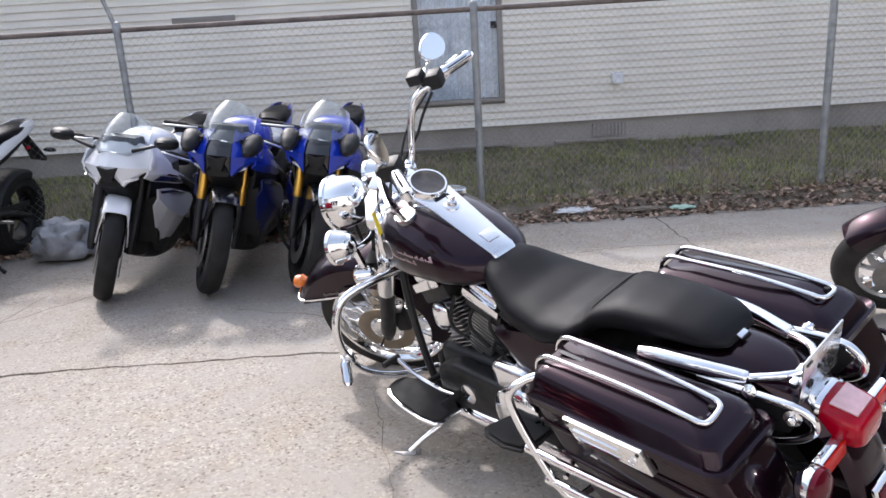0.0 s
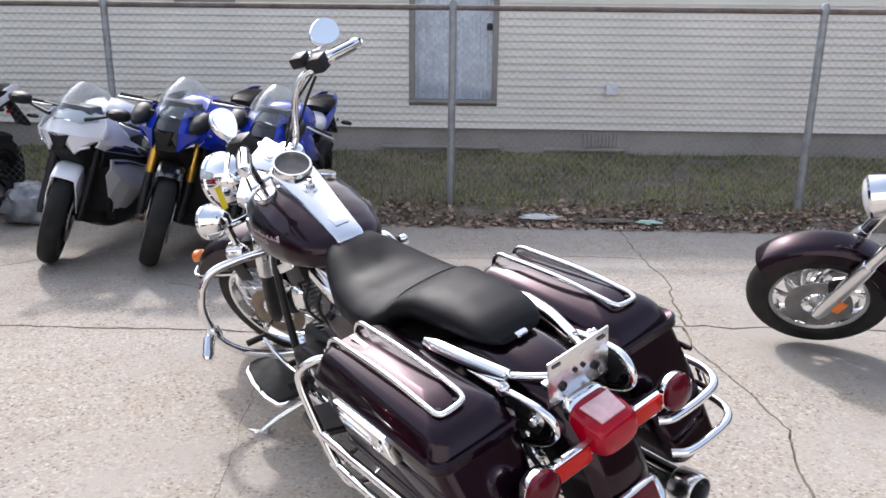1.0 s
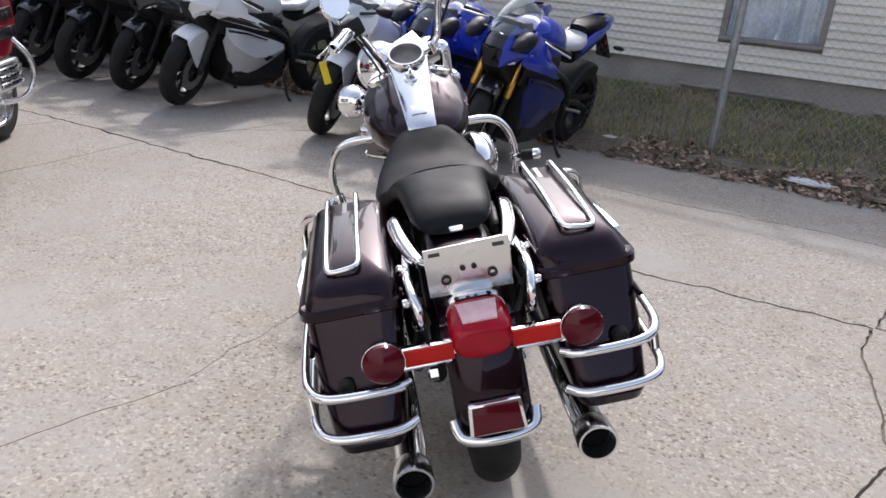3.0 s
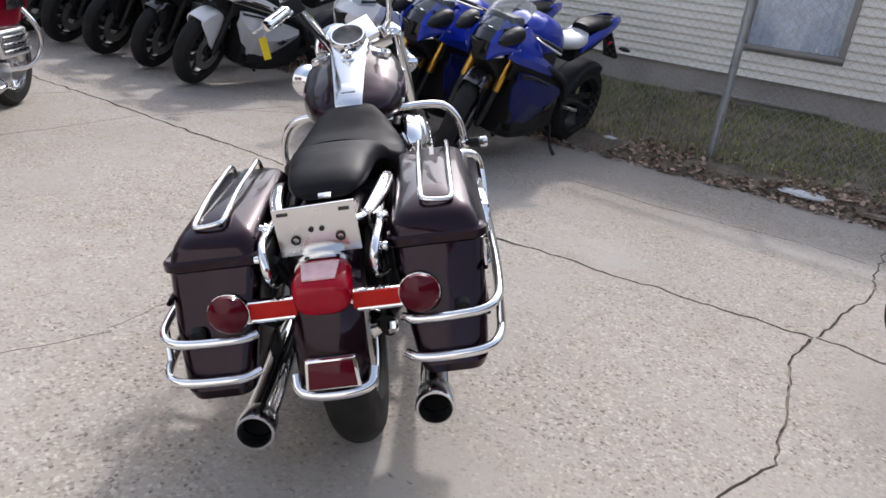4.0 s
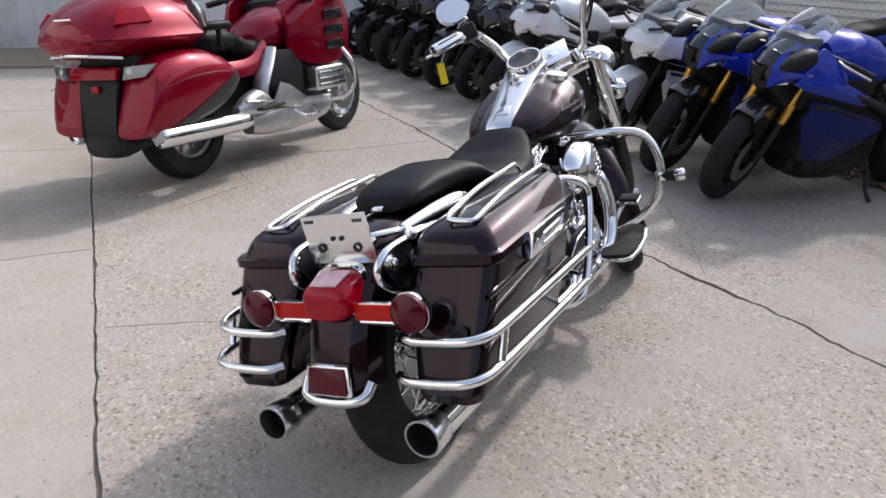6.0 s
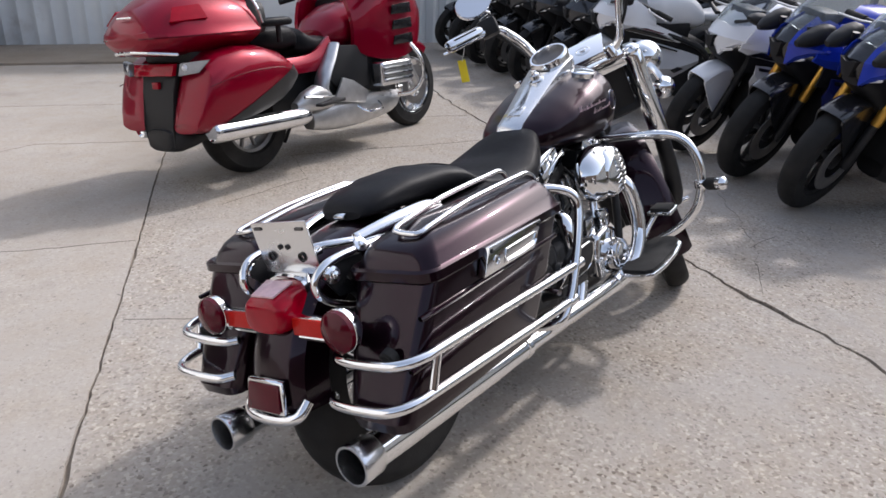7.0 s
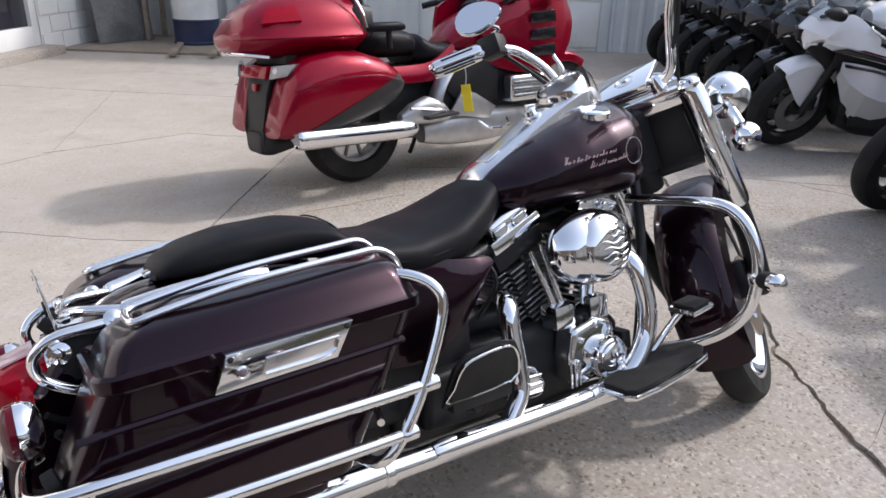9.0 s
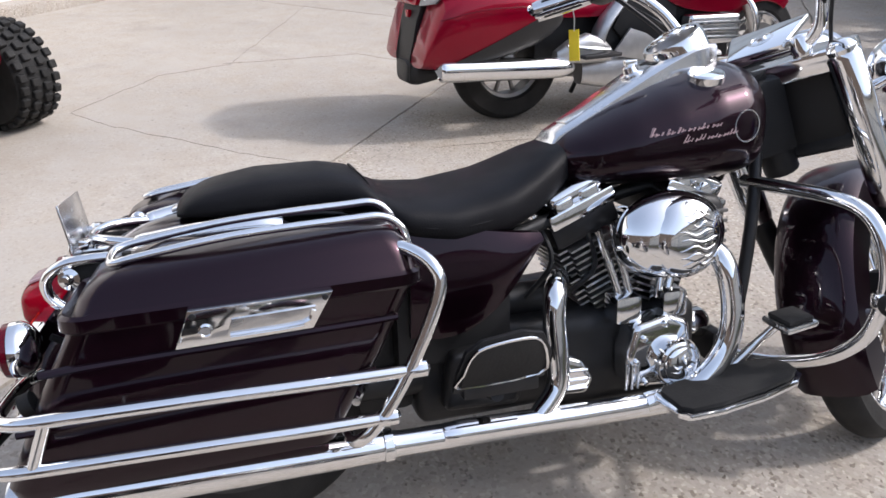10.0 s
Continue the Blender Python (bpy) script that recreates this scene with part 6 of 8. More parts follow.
# footboards, pedals
for s in SIDES:
    out = [(1.165, 0.30, 0.292), (1.16, 0.335, 0.292), (1.13, 0.358, 0.29), (1.05, 0.372, 0.281), (0.95, 0.372, 0.268), (0.885, 0.358, 0.258), (0.87, 0.335, 0.256), (0.87, 0.25, 0.256), (0.89, 0.235, 0.258), (1.0, 0.228, 0.272), (1.10, 0.235, 0.284), (1.15, 0.262, 0.291)]
    out = [(x, y - (0.024 if s > 0 else 0.0), z) for x, y, z in out]
    fb = bp("footboard", slab(ym(out, s), (0, 0, 0.012), 0.004), CHROME, "rider footboard with black rubber pad")
    cx, cy = 1.015, 0.30 if s < 0 else 0.276
    pad = [((x - cx) * 0.93 + cx, (y - cy) * 0.86 + cy, z + 0.0125) for x, y, z in out]
    bp("rubber_pad", slab(ym(pad, s), (0, 0, 0.011), 0.005), RUBBER, "ribbed black rubber pad", parent=fb)
    bp("hinge", rod((0.96, s * 0.15, 0.25), (0.96, s * 0.26, 0.258), 0.012), DARKMETAL, parent=fb)
    bp("hinge", rod((1.09, s * 0.13, 0.265), (1.09, s * 0.26, 0.275), 0.012), DARKMETAL, parent=fb)
    if s > 0:
        o2 = [(0.62, 0.33, 0.366), (0.59, 0.356, 0.369), (0.51, 0.366, 0.372), (0.45, 0.352, 0.374), (0.43, 0.30, 0.370), (0.44, 0.225, 0.358), (0.60, 0.225, 0.352)]
        m2 = [((x - 0.51) * 0.9 + 0.51, (y - 0.29) * 0.86 + 0.29, z + 0.0115) for x, y, z in o2]
        way, wp = (0, 0, 0.011), (0, 0, 0.008)
    else:
        o2 = [(0.612, 0.268, 0.368), (0.620, 0.288, 0.424), (0.598, 0.30, 0.470), (0.556, 0.304, 0.481), (0.478, 0.303, 0.472), (0.448, 0.30, 0.452), (0.434, 0.285, 0.404), (0.430, 0.268, 0.362)]
        m2 = [((x - 0.52) * 0.86 + 0.52, y + 0.0135, (z - 0.415) * 0.80 + 0.415) for x, y, z in o2]
        way, wp = (0, -0.013, 0), (0, -0.006, 0)
    pb = bp("passenger_board", slab(ym(o2, s), way, 0.004), PLASTIC, "passenger footboard, folded up" if s < 0 else "passenger footboard, folded down")
    bp("rubber_pad", slab(ym(m2, s), wp, 0.003), RUBBER, "", parent=pb)
    if s < 0:
        bp("pad_trim", tube(ym([(p[0], p[1] + 0.0035, p[2]) for p in m2], s), 0.003, 6, 3, closed=True), CHROME, "", parent=pb)
        bp("board_hinge", box(0.45, 0.60, -0.285, -0.255, 0.345, 0.372, 0.006), DARKMETAL, "", parent=pb)
    bp("board_mount", rod((0.52, s * 0.14, 0.30), (0.52, s * 0.27, 0.34 if s < 0 else 0.355), 0.014), DARKMETAL, "", parent=pb)
pd = bp("brake_pedal", slab([(1.19, -0.335, 0.402), (1.195, -0.255, 0.402), (1.12, -0.25, 0.392), (1.115, -0.335, 0.392)], (0, 0, 0.014), 0.006), CHROME, "brake pedal with black pad")
bp("pedal_pad", slab([(1.183, -0.328, 0.415), (1.187, -0.262, 0.415), (1.128, -0.258, 0.4075), (1.124, -0.328, 0.4075)], (0, 0, 0.009), 0.004), RUBBER, parent=pd)
bp("pedal_arm", tube([(1.15, -0.27, 0.392), (1.12, -0.25, 0.35), (1.06, -0.235, 0.29), (1.0, -0.22, 0.26)], [0.009, 0.009, 0.011, 0.012], 10, 4), CHROME, parent=pd)
sh = bp("shift_lever", tube([(1.20, 0.22, 0.36), (1.10, 0.215, 0.31), (1.0, 0.21, 0.29), (0.90, 0.21, 0.30)], [0.008, 0.008, 0.01, 0.009], 10, 4), CHROME, "chrome heel-toe shift lever")
bp("toe_peg", rod((1.20, 0.21, 0.36), (1.20, 0.28, 0.362), 0.012), RUBBER, parent=sh)
bp("heel_peg", rod((0.90, 0.20, 0.30), (0.90, 0.27, 0.302), 0.012), RUBBER, parent=sh)
# side stand
ss = bp("side_stand", tube([(0.95, 0.13, 0.205), (0.98, 0.20, 0.17), (1.03, 0.30, 0.128), (1.055, 0.36, 0.098)], [0.014, 0.013, 0.011, 0.011], 10, 4), CHROME, "chrome side stand resting on the concrete")
bp("stand_foot", tube([(1.035, 0.348, 0.095), (1.065, 0.375, 0.0965), (1.10, 0.395, 0.101)], [0.012, 0.013, 0.006], 10, 3, flat=0.5), STEEL, parent=ss)
bp("stand_foot_plate", slab([(1.02, 0.34, 0.086), (1.06, 0.315, 0.080), (1.10, 0.36, 0.091), (1.06, 0.39, 0.098)], (0, 0, 0.005), 0.002), STEEL, parent=ss)

# ---- row of sport bikes along the bank ----



def cast_wheel(parent, c, R, w, rim, n_spokes, material, tyre=RUBBER, swirl=0.0, thick=0.011, name="wheel", label="black cast wheel", xf=None):
    wh = part(name, lathe(c, (0, 1, 0), [(rim + 0.006, -w * 0.38), (rim - 0.014, -w * 0.34), (rim - 0.024, 0), (rim - 0.014, w * 0.34), (rim + 0.006, w * 0.38), (rim - 0.03, w * 0.28), (rim - 0.036, 0), (rim - 0.03, -w * 0.28)], 36, close=True), material, parent, label, xf)
    part("tyre", lathe(c, (0, 1, 0), tyre_profile(R, w, rim), 44, close=True), tyre, wh, "black road tyre", xf)
    part("hub", lathe(c, (0, 1, 0), [(0.015, -0.07), (0.045, -0.06), (0.045, 0.06), (0.015, 0.07)], 18), material, wh, "", xf)
    for k in range(n_spokes):
        a = 2 * math.pi * k / n_spokes
        pts = [Vector((c[0] + r * math.cos(a + swirl * r / rim), c[1], c[2] + r * math.sin(a + swirl * r / rim))) for r in (0.04, rim * 0.5, rim - 0.02)]
        part("spoke", tube(pts, [thick * 1.3, thick, thick * 1.2], 6, 2), material, wh, "", xf)
    return wh


def steer_about(p, rake, turn):
    ax = Vector((-math.sin(radians(rake)), 0, math.cos(radians(rake))))
    return Matrix.Translation(p) @ Matrix.Rotation(radians(turn), 4, ax) @ Matrix.Translation(-Vector(p))


def nose(st):
    """Nose stations drawn back over the front axle and slimmed."""
    return [((1.2 + (x - 1.2) * 0.74 if x > 1.2 else x), y * 0.86, a, b, w * 0.84) for x, y, a, b, w in st]


def mask_panel(f0, f1, proud):
    """Folded nose panel between two fractions of its half width; f0 = 0 makes the whole symmetric mask."""
    table = ((0.0, 0.16, 0.38, 0.56, 0.78, 1.0, 1.1),
             (1.320, 0.115, 0.150, (0.935, 0.935, 0.936, 0.934, 0.925, 0.905, 0.89)),
             (1.372, 0.125, 0.178, (0.900, 0.900, 0.902, 0.898, 0.882, 0.855, 0.84)),
             (1.425, 0.135, 0.196, (0.856, 0.857, 0.862, 0.856, 0.838, 0.812, 0.80)),
             (1.462, 0.145, 0.206, (0.812, 0.812, 0.806, 0.804, 0.802, 0.800, 0.795)),
             (1.455, 0.135, 0.200, (0.796, 0.790, 0.698, 0.748, 0.776, 0.788, 0.785)))

    def at(row, f):
        xc, drop, w, zs = row
        k = max(i for i in range(6) if table[0][i] <= f + 1e-6)
        t = (f - table[0][k]) / (table[0][k + 1] - table[0][k])
        return xc - drop * f ** 1.5 + proud, w * f, zs[k] + (zs[k + 1] - zs[k]) * t + proud * 0.3

    side = -1 if f1 < 0 else 1
    lo, hi = abs(f0), abs(f1)
    fr = [lo] + [v for v in (0.16, 0.38, 0.56, 0.66, 0.78, 0.89, 1.0) if lo < v < hi - 0.02] + [hi]
    cols = [(f, side) for f in fr] if lo else [(f, -1) for f in reversed(fr[1:])] + [(f, 1) for f in fr]
    rings = []
    for row in table[1:]:
        o = []
        for f, sg in cols:
            x, y, z = at(row, f)
            o.append(Vector((x, y * sg, z)))
        rings.append(o + [v + Vector((-0.016, 0, -0.006)) for v in reversed(o)])
    return loft(rings)


def sport_bike(main, lower, fork, seat_mat, brow, fend, label, m):
    ST = steer_about((1.20, 0, 0.85), 24, 24)
    B = empty("sport_motorcycle", m, label, "motorcycle", "row of sport motorcycles")
    fw = cast_wheel(B, (1.375, 0, 0.30), 0.302, 0.122, 0.216, 5, DARKMETAL, xf=ST)
    rw = cast_wheel(B, (0, 0, 0.312), 0.314, 0.18, 0.216, 5, DARKMETAL)
    for s in SIDES:
        part("brake_disc", lathe((1.375, s * 0.068, 0.30), (0, 1, 0), [(0.09, -0.003), (0.155, -0.003), (0.155, 0.003), (0.09, 0.003)], 30, close=True), STEEL, B, xf=ST)
        part("brake_caliper", box(1.28, 1.34, s * 0.06, s * 0.11, 0.30, 0.40, 0.012), GLOSSBLK, B, xf=ST)
        part("fork_tube", tube([(1.165, s * 0.110, 0.90), (1.293, s * 0.110, 0.528), (1.298, s * 0.110, 0.515)], [0.026, 0.027, 0.022], 14, 1), fork, B, "upside-down fork tube", xf=ST)
        part("fork_leg", tube([(1.291, s * 0.110, 0.535), (1.325, s * 0.110, 0.435), (1.36, s * 0.105, 0.32), (1.37, s * 0.105, 0.285)], [0.022, 0.023, 0.024, 0.017], 12, 1), DARKMETAL, B, xf=ST)
        # mirrors
        # on the blue machines they are folded in before the nose
        fold = Vector((0.010, -0.128 * s, -0.088)) if main is BLUE else Vector((0, 0, 0))
        pivot = Vector((1.36, 0.298 * s, 0.957))
        shift = Matrix.Translation(pivot + fold) @ Matrix.Rotation(radians(24 if main is BLUE else 0), 4, "Y") @ Matrix.Diagonal((1.75, 0.8, 1.25, 1) if main is BLUE else (1, 1, 1, 1)) @ Matrix.Translation(-pivot)
        mi = part("mirror", body([(1.31, s * 0.306, 0.945, 0.975, 0.03), (1.325, s * 0.302, 0.925, 0.990, 0.060), (1.35, s * 0.298, 0.920, 0.994, 0.070), (1.39, s * 0.294, 0.930, 0.988, 0.054), (1.42, s * 0.290, 0.948, 0.972, 0.022)], 2.4, 18, 3), PLASTIC, B, "black wing mirror", xf=shift)
        tip = Vector((1.355, s * 0.26, 0.945)) + fold
        part("mirror_stalk", tube([(1.37, s * 0.11, 0.90), Vector((1.365, s * 0.18, 0.92)) + fold * 0.5, tip], [0.02, 0.016, 0.013], 10, 4, flat=0.6), PLASTIC, mi)
        # bars
        hb = part("clip_on_bar", tube([(1.17, s * 0.11, 0.90), (1.15, s * 0.20, 0.895), (1.10, s * 0.33, 0.875)], 0.012, 10, 3), DARKMETAL, B, xf=ST)
        part("grip", rod((1.135, s * 0.24, 0.889), (1.09, s * 0.36, 0.87), 0.018, 12), RUBBER, hb, xf=ST)
        part("lever", tube([(1.17, s * 0.19, 0.895), (1.19, s * 0.24, 0.89), (1.15, s * 0.37, 0.868)], 0.007, 8, 4), ALU, hb, "bare alloy lever", xf=ST)
        # fairing sides
        part("upper_fairing", facet_panel([(1.345, 0.742, 0.765, 0.79, 0.170, 0.188, 0.19), (1.28, 0.715, 0.755, 0.80, 0.185, 0.206, 0.203), (1.18, 0.695, 0.745, 0.795, 0.194, 0.220, 0.211), (1.05, 0.668, 0.715, 0.765, 0.196, 0.224, 0.209), (0.94, 0.642, 0.682, 0.725, 0.192, 0.216, 0.203), (0.80, 0.618, 0.640, 0.670, 0.188, 0.205, 0.20)], s), main, B, "creased side fairing under the nose", sharp=14)
        part("lower_fairing", facet_panel([(1.215, 0.55, 0.60, 0.655, 0.172, 0.198, 0.196), (1.15, 0.40, 0.53, 0.652, 0.160, 0.226, 0.206), (1.05, 0.255, 0.47, 0.635, 0.135, 0.242, 0.206), (0.95, 0.205, 0.435, 0.610, 0.120, 0.242, 0.200), (0.84, 0.275, 0.435, 0.580, 0.138, 0.236, 0.195), (0.72, 0.375, 0.455, 0.548, 0.165, 0.216, 0.190), (0.61, 0.455, 0.480, 0.512, 0.180, 0.190, 0.180)], s), lower, B, "creased lower belly fairing", sharp=14)
        part("fairing_duct", facet_panel([(1.26, 0.60, 0.66, 0.735, 0.150, 0.165, 0.170), (1.12, 0.60, 0.66, 0.725, 0.165, 0.185, 0.185), (0.95, 0.575, 0.63, 0.69, 0.165, 0.185, 0.185), (0.80, 0.545, 0.59, 0.64, 0.165, 0.180, 0.180)], s), PLASTIC, B, "black recessed duct between the panels")
        part("fairing_stripe", slab([(1.205, s * 0.203, 0.648), (1.02, s * 0.208, 0.620), (0.82, s * 0.204, 0.566), (0.82, s * 0.206, 0.556), (1.02, s * 0.210, 0.606), (1.20, s * 0.205, 0.628)], (0, s * 0.010, 0), 0.001), GLOSSBLK, B, "dark fairing graphic")
        if main is WHITE:
            part("fairing_graphic", slab([(1.30, s * 0.196, 0.722), (1.12, s * 0.212, 0.690), (0.84, s * 0.205, 0.632), (1.02, s * 0.216, 0.700), (1.22, s * 0.211, 0.742)], (0, s * 0.010, 0), 0.001), GLOSSBLK, B, "dark plum streak")
            part("fairing_graphic", slab([(1.16, s * 0.2215, 0.735), (0.98, s * 0.221, 0.695), (0.96, s * 0.220, 0.698), (1.12, s * 0.2215, 0.738)], (0, s * 0.003, 0), 0.0005), DARKRED, B)
        part("fairing_vent", slab([(0.74, s * 0.205, 0.425), (0.82, s * 0.214, 0.395), (0.86, s * 0.224, 0.420), (0.80, s * 0.220, 0.445)], (0, s * 0.016, 0), 0.003), GLOSSBLK, B)
        part("frame_spar", tube([(1.18, s * 0.09, 0.80), (0.95, s * 0.17, 0.70), (0.62, s * 0.165, 0.58), (0.47, s * 0.14, 0.42)], [0.035, 0.042, 0.04, 0.035], 10, 4, flat=0.6), DARKMETAL, B, "black frame spar")
        part("headlight", slab([(1.408, s * 0.078, 0.715), (1.365, s * 0.142, 0.738), (1.365, s * 0.142, 0.750), (1.408, s * 0.078, 0.733)], (0.012, s * 0.006, 0), 0.002), CLEARLENS, B, "slit headlight")
        part("fender_blade", panel([(1.54, 0.545, 0.575, 0.070, 0.062), (1.47, 0.44, 0.595, 0.084, 0.066), (1.40, 0.35, 0.61, 0.09, 0.07), (1.32, 0.30, 0.60, 0.09, 0.072), (1.25, 0.32, 0.52, 0.088, 0.078)], s, 0.008, 5, 3), fend, B, "front fender blade", xf=ST)
        part("swingarm", tube([(0.46, s * 0.10, 0.40), (0.25, s * 0.115, 0.385), (0.0, s * 0.115, 0.315)], [0.04, 0.035, 0.025], 10, 4, flat=0.7), DARKMETAL, B)
        part("footpeg", rod((0.42, s * 0.13, 0.36), (0.41, s * 0.25, 0.37), 0.011, 8), ALU, B)
        part("rearset", slab([(0.36, s * 0.135, 0.34), (0.44, s * 0.135, 0.32), (0.52, s * 0.135, 0.46), (0.44, s * 0.135, 0.52)], (0, s * 0.012, 0), 0.004), DARKMETAL, B)
        part("tail_side", panel([(0.36, 0.74, 0.81, 0.115, 0.10), (0.22, 0.80, 0.87, 0.12, 0.10), (0.05, 0.86, 0.94, 0.11, 0.085), (-0.12, 0.91, 0.985, 0.085, 0.06), (-0.24, 0.95, 0.99, 0.05, 0.03)], s, 0.012, 5, 4, 0.008), main, B, "tail fairing")
        part("rear_signal", body([(-0.30, s * 0.14, 0.755, 0.775, 0.02), (-0.28, s * 0.14, 0.75, 0.785, 0.045), (-0.25, s * 0.13, 0.755, 0.78, 0.03)], 2.2, 12), PLASTIC, B, "black rear signal")
    part("front_fender", strip_ring((1.375, 0, 0.30), 0.322, 150, 58, shell(0.072, 0.05, 0.008), 22), fend, B, "front fender", xf=ST)
    part("nose_cowl", mask_panel(0.0, 1.0 if brow is main else 0.52, 0.0), brow, B, "sharp-edged nose mask", sharp=20)
    for s in SIDES:
        if brow is not main:
            part("cheek_cowl", mask_panel(0.36 * s, 1.04 * s, 0.010), main, B, "painted cheek of the nose", sharp=20)
        part("cheek_return", panel([(1.335, 0.788, 0.812, 0.194, 0.198), (1.29, 0.785, 0.865, 0.203, 0.196), (1.23, 0.782, 0.925, 0.208, 0.165), (1.15, 0.775, 0.895, 0.212, 0.165), (1.04, 0.745, 0.80, 0.214, 0.195)], s, 0.012, 6, 4, 0.008), main, B, "side of the nose fairing", sharp=24)
    part("ram_intake", slab([(1.468, -0.056, 0.810), (1.474, 0.0, 0.796), (1.468, 0.056, 0.810), (1.455, 0.026, 0.728), (1.458, 0.0, 0.722), (1.455, -0.026, 0.728)], (-0.05, 0, -0.004), 0.003), PLASTIC, B, "black central intake")
    part("chin_cowl", body([(1.415, 0, 0.69, 0.735, 0.06), (1.37, 0, 0.655, 0.75, 0.085), (1.30, 0, 0.60, 0.75, 0.09), (1.22, 0, 0.52, 0.72, 0.09)], 3.2, 24, 3), PLASTIC, B, "black chin cowl")
    part("belly_pan", body([(1.12, 0, 0.20, 0.34, 0.09), (0.98, 0, 0.15, 0.32, 0.13), (0.78, 0, 0.14, 0.30, 0.13), (0.58, 0, 0.16, 0.28, 0.10)], 3.0, 18, 3), DARKMETAL, B, "dark belly pan")
    part("radiator", box(1.10, 1.15, -0.16, 0.16, 0.30, 0.66, 0.01), DARKMETAL, B)
    part("engine", join(box(0.55, 1.08, -0.165, 0.165, 0.22, 0.62, 0.05), box(0.7, 1.05, -0.14, 0.14, 0.55, 0.76, 0.04)), DARKMETAL, B, "black engine block")
    scr = []
    for x, z, w in ((1.425, 0.895, 0.125), (1.385, 0.945, 0.14), (1.33, 1.006, 0.144), (1.27, 1.054, 0.138), (1.225, 1.084, 0.124), (1.205, 1.096, 0.100)):
        o = [Vector((x - 0.10 * (k / 6) ** 2 * 1.0, w * k / 6, z - 0.055 * (abs(k) / 6) ** 2)) for k in range(-6, 7)]
        scr.append(o + [v + Vector((-0.004, 0, -0.004)) for v in reversed(o)])
    sc_ = part("windscreen", loft(scr), SCREEN, B, "clear bubble windscreen")
    part("dash", box(1.18, 1.30, -0.10, 0.10, 0.915, 0.965, 0.015), PLASTIC, B)
    part("tank", body([(0.56, 0, 0.72, 0.80, 0.07), (0.62, 0, 0.70, 0.88, 0.105), (0.74, 0, 0.70, 0.955, 0.14), (0.88, 0, 0.70, 0.985, 0.158), (1.0, 0, 0.72, 0.975, 0.15), (1.08, 0, 0.76, 0.93, 0.10)], 2.6, 28, 3), main, B, "painted tank cover")
    part("rider_seat", body([(0.60, 0, 0.76, 0.815, 0.07), (0.52, 0, 0.75, 0.82, 0.10), (0.40, 0, 0.755, 0.835, 0.125), (0.30, 0, 0.77, 0.86, 0.11), (0.25, 0, 0.79, 0.88, 0.08)], 2.8, 22, 3), seat_mat, B, "seat under a pale plastic cover")
    part("pillion_seat", body([(0.26, 0, 0.86, 0.915, 0.07), (0.18, 0, 0.86, 0.945, 0.10), (0.05, 0, 0.88, 0.965, 0.10), (-0.08, 0, 0.91, 0.975, 0.08), (-0.16, 0, 0.94, 0.975, 0.05)], 2.8, 22, 3), LEATHER, B, "raised black pillion seat")
    part("subframe", body([(0.40, 0, 0.66, 0.76, 0.10), (0.15, 0, 0.74, 0.87, 0.10), (-0.12, 0, 0.86, 0.95, 0.07), (-0.22, 0, 0.92, 0.97, 0.04)], 3.0, 16, 3), PLASTIC, B)
    part("tail_lamp", slab([(-0.235, -0.04, 0.935), (-0.235, 0.04, 0.935), (-0.245, 0.04, 0.96), (-0.245, -0.04, 0.96)], (-0.02, 0, 0), 0.004), REDLENS, B, "small red tail lamp")
    part("plate_hanger", slab([(-0.12, -0.03, 0.90), (-0.12, 0.03, 0.90), (-0.36, 0.06, 0.66), (-0.36, -0.06, 0.66)], (-0.02, 0, 0.02), 0.006), PLASTIC, B)
    part("side_marker", box(-0.05, 0.0, 0.115, 0.122, 0.80, 0.825, 0.002), REDLENS, B)
    part("hugger", strip_ring((0, 0, 0.312), 0.335, 110, 20, shell(0.095, 0.06, 0.006), 14), PLASTIC, B)
    part("exhaust_can", tube([(0.60, -0.12, 0.20), (0.42, -0.15, 0.24), (0.22, -0.17, 0.33), (0.18, -0.172, 0.345)], [0.03, 0.055, 0.058, 0.045], 16, 3), DARKMETAL, B)
    part("side_stand", tube([(0.52, 0.13, 0.24), (0.54, 0.20, 0.10), (0.53, 0.25, 0.045)], [0.012, 0.011, 0.014], 8, 2), DARKMETAL, B)
    part("chain_guard", box(-0.02, 0.4, 0.10, 0.115, 0.385, 0.43, 0.006), DARKMETAL, B)
    return B


def parked(x, y, head, lean):
    return Matrix.Translation((x, y, 0)) @ pose(0, 0, 0, 0, 0, head) @ pose(0, 0, 0, lean, 0, 0) @ Matrix.Scale(1.03, 4) @ Matrix.Translation((-1.375, 0, 0))


COVER = mat("seat_plastic", (0.50, 0.51, 0.52), 0.35, coat=0.3, vary=0.15, vscale=14)
white_bike = sport_bike(WHITE, SILVER, DARKMETAL, COVER, WHITE, WHITE, "white and silver sport motorcycle parked on the concrete", parked(-1.965, 4.27, -93.5, -9))
copy_thing(white_bike, parked(-3.38, 4.21, -94, -9))
blue_bike = sport_bike(BLUE, NAVY, GOLD, COVER, GLOSSBLK, GLOSSBLK, "deep blue sport motorcycle with gold forks", parked(-0.745, 4.20, -93, -9))
copy_thing(blue_bike, parked(-1.325, 4.29, -93, -9))
black_bike = sport_bike(GREYBLK, GLOSSBLK, DARKMETAL, PLASTIC, GLOSSBLK, GLOSSBLK, "black sport motorcycle in the parked row", parked(-4.12, 4.26, -94, -9))
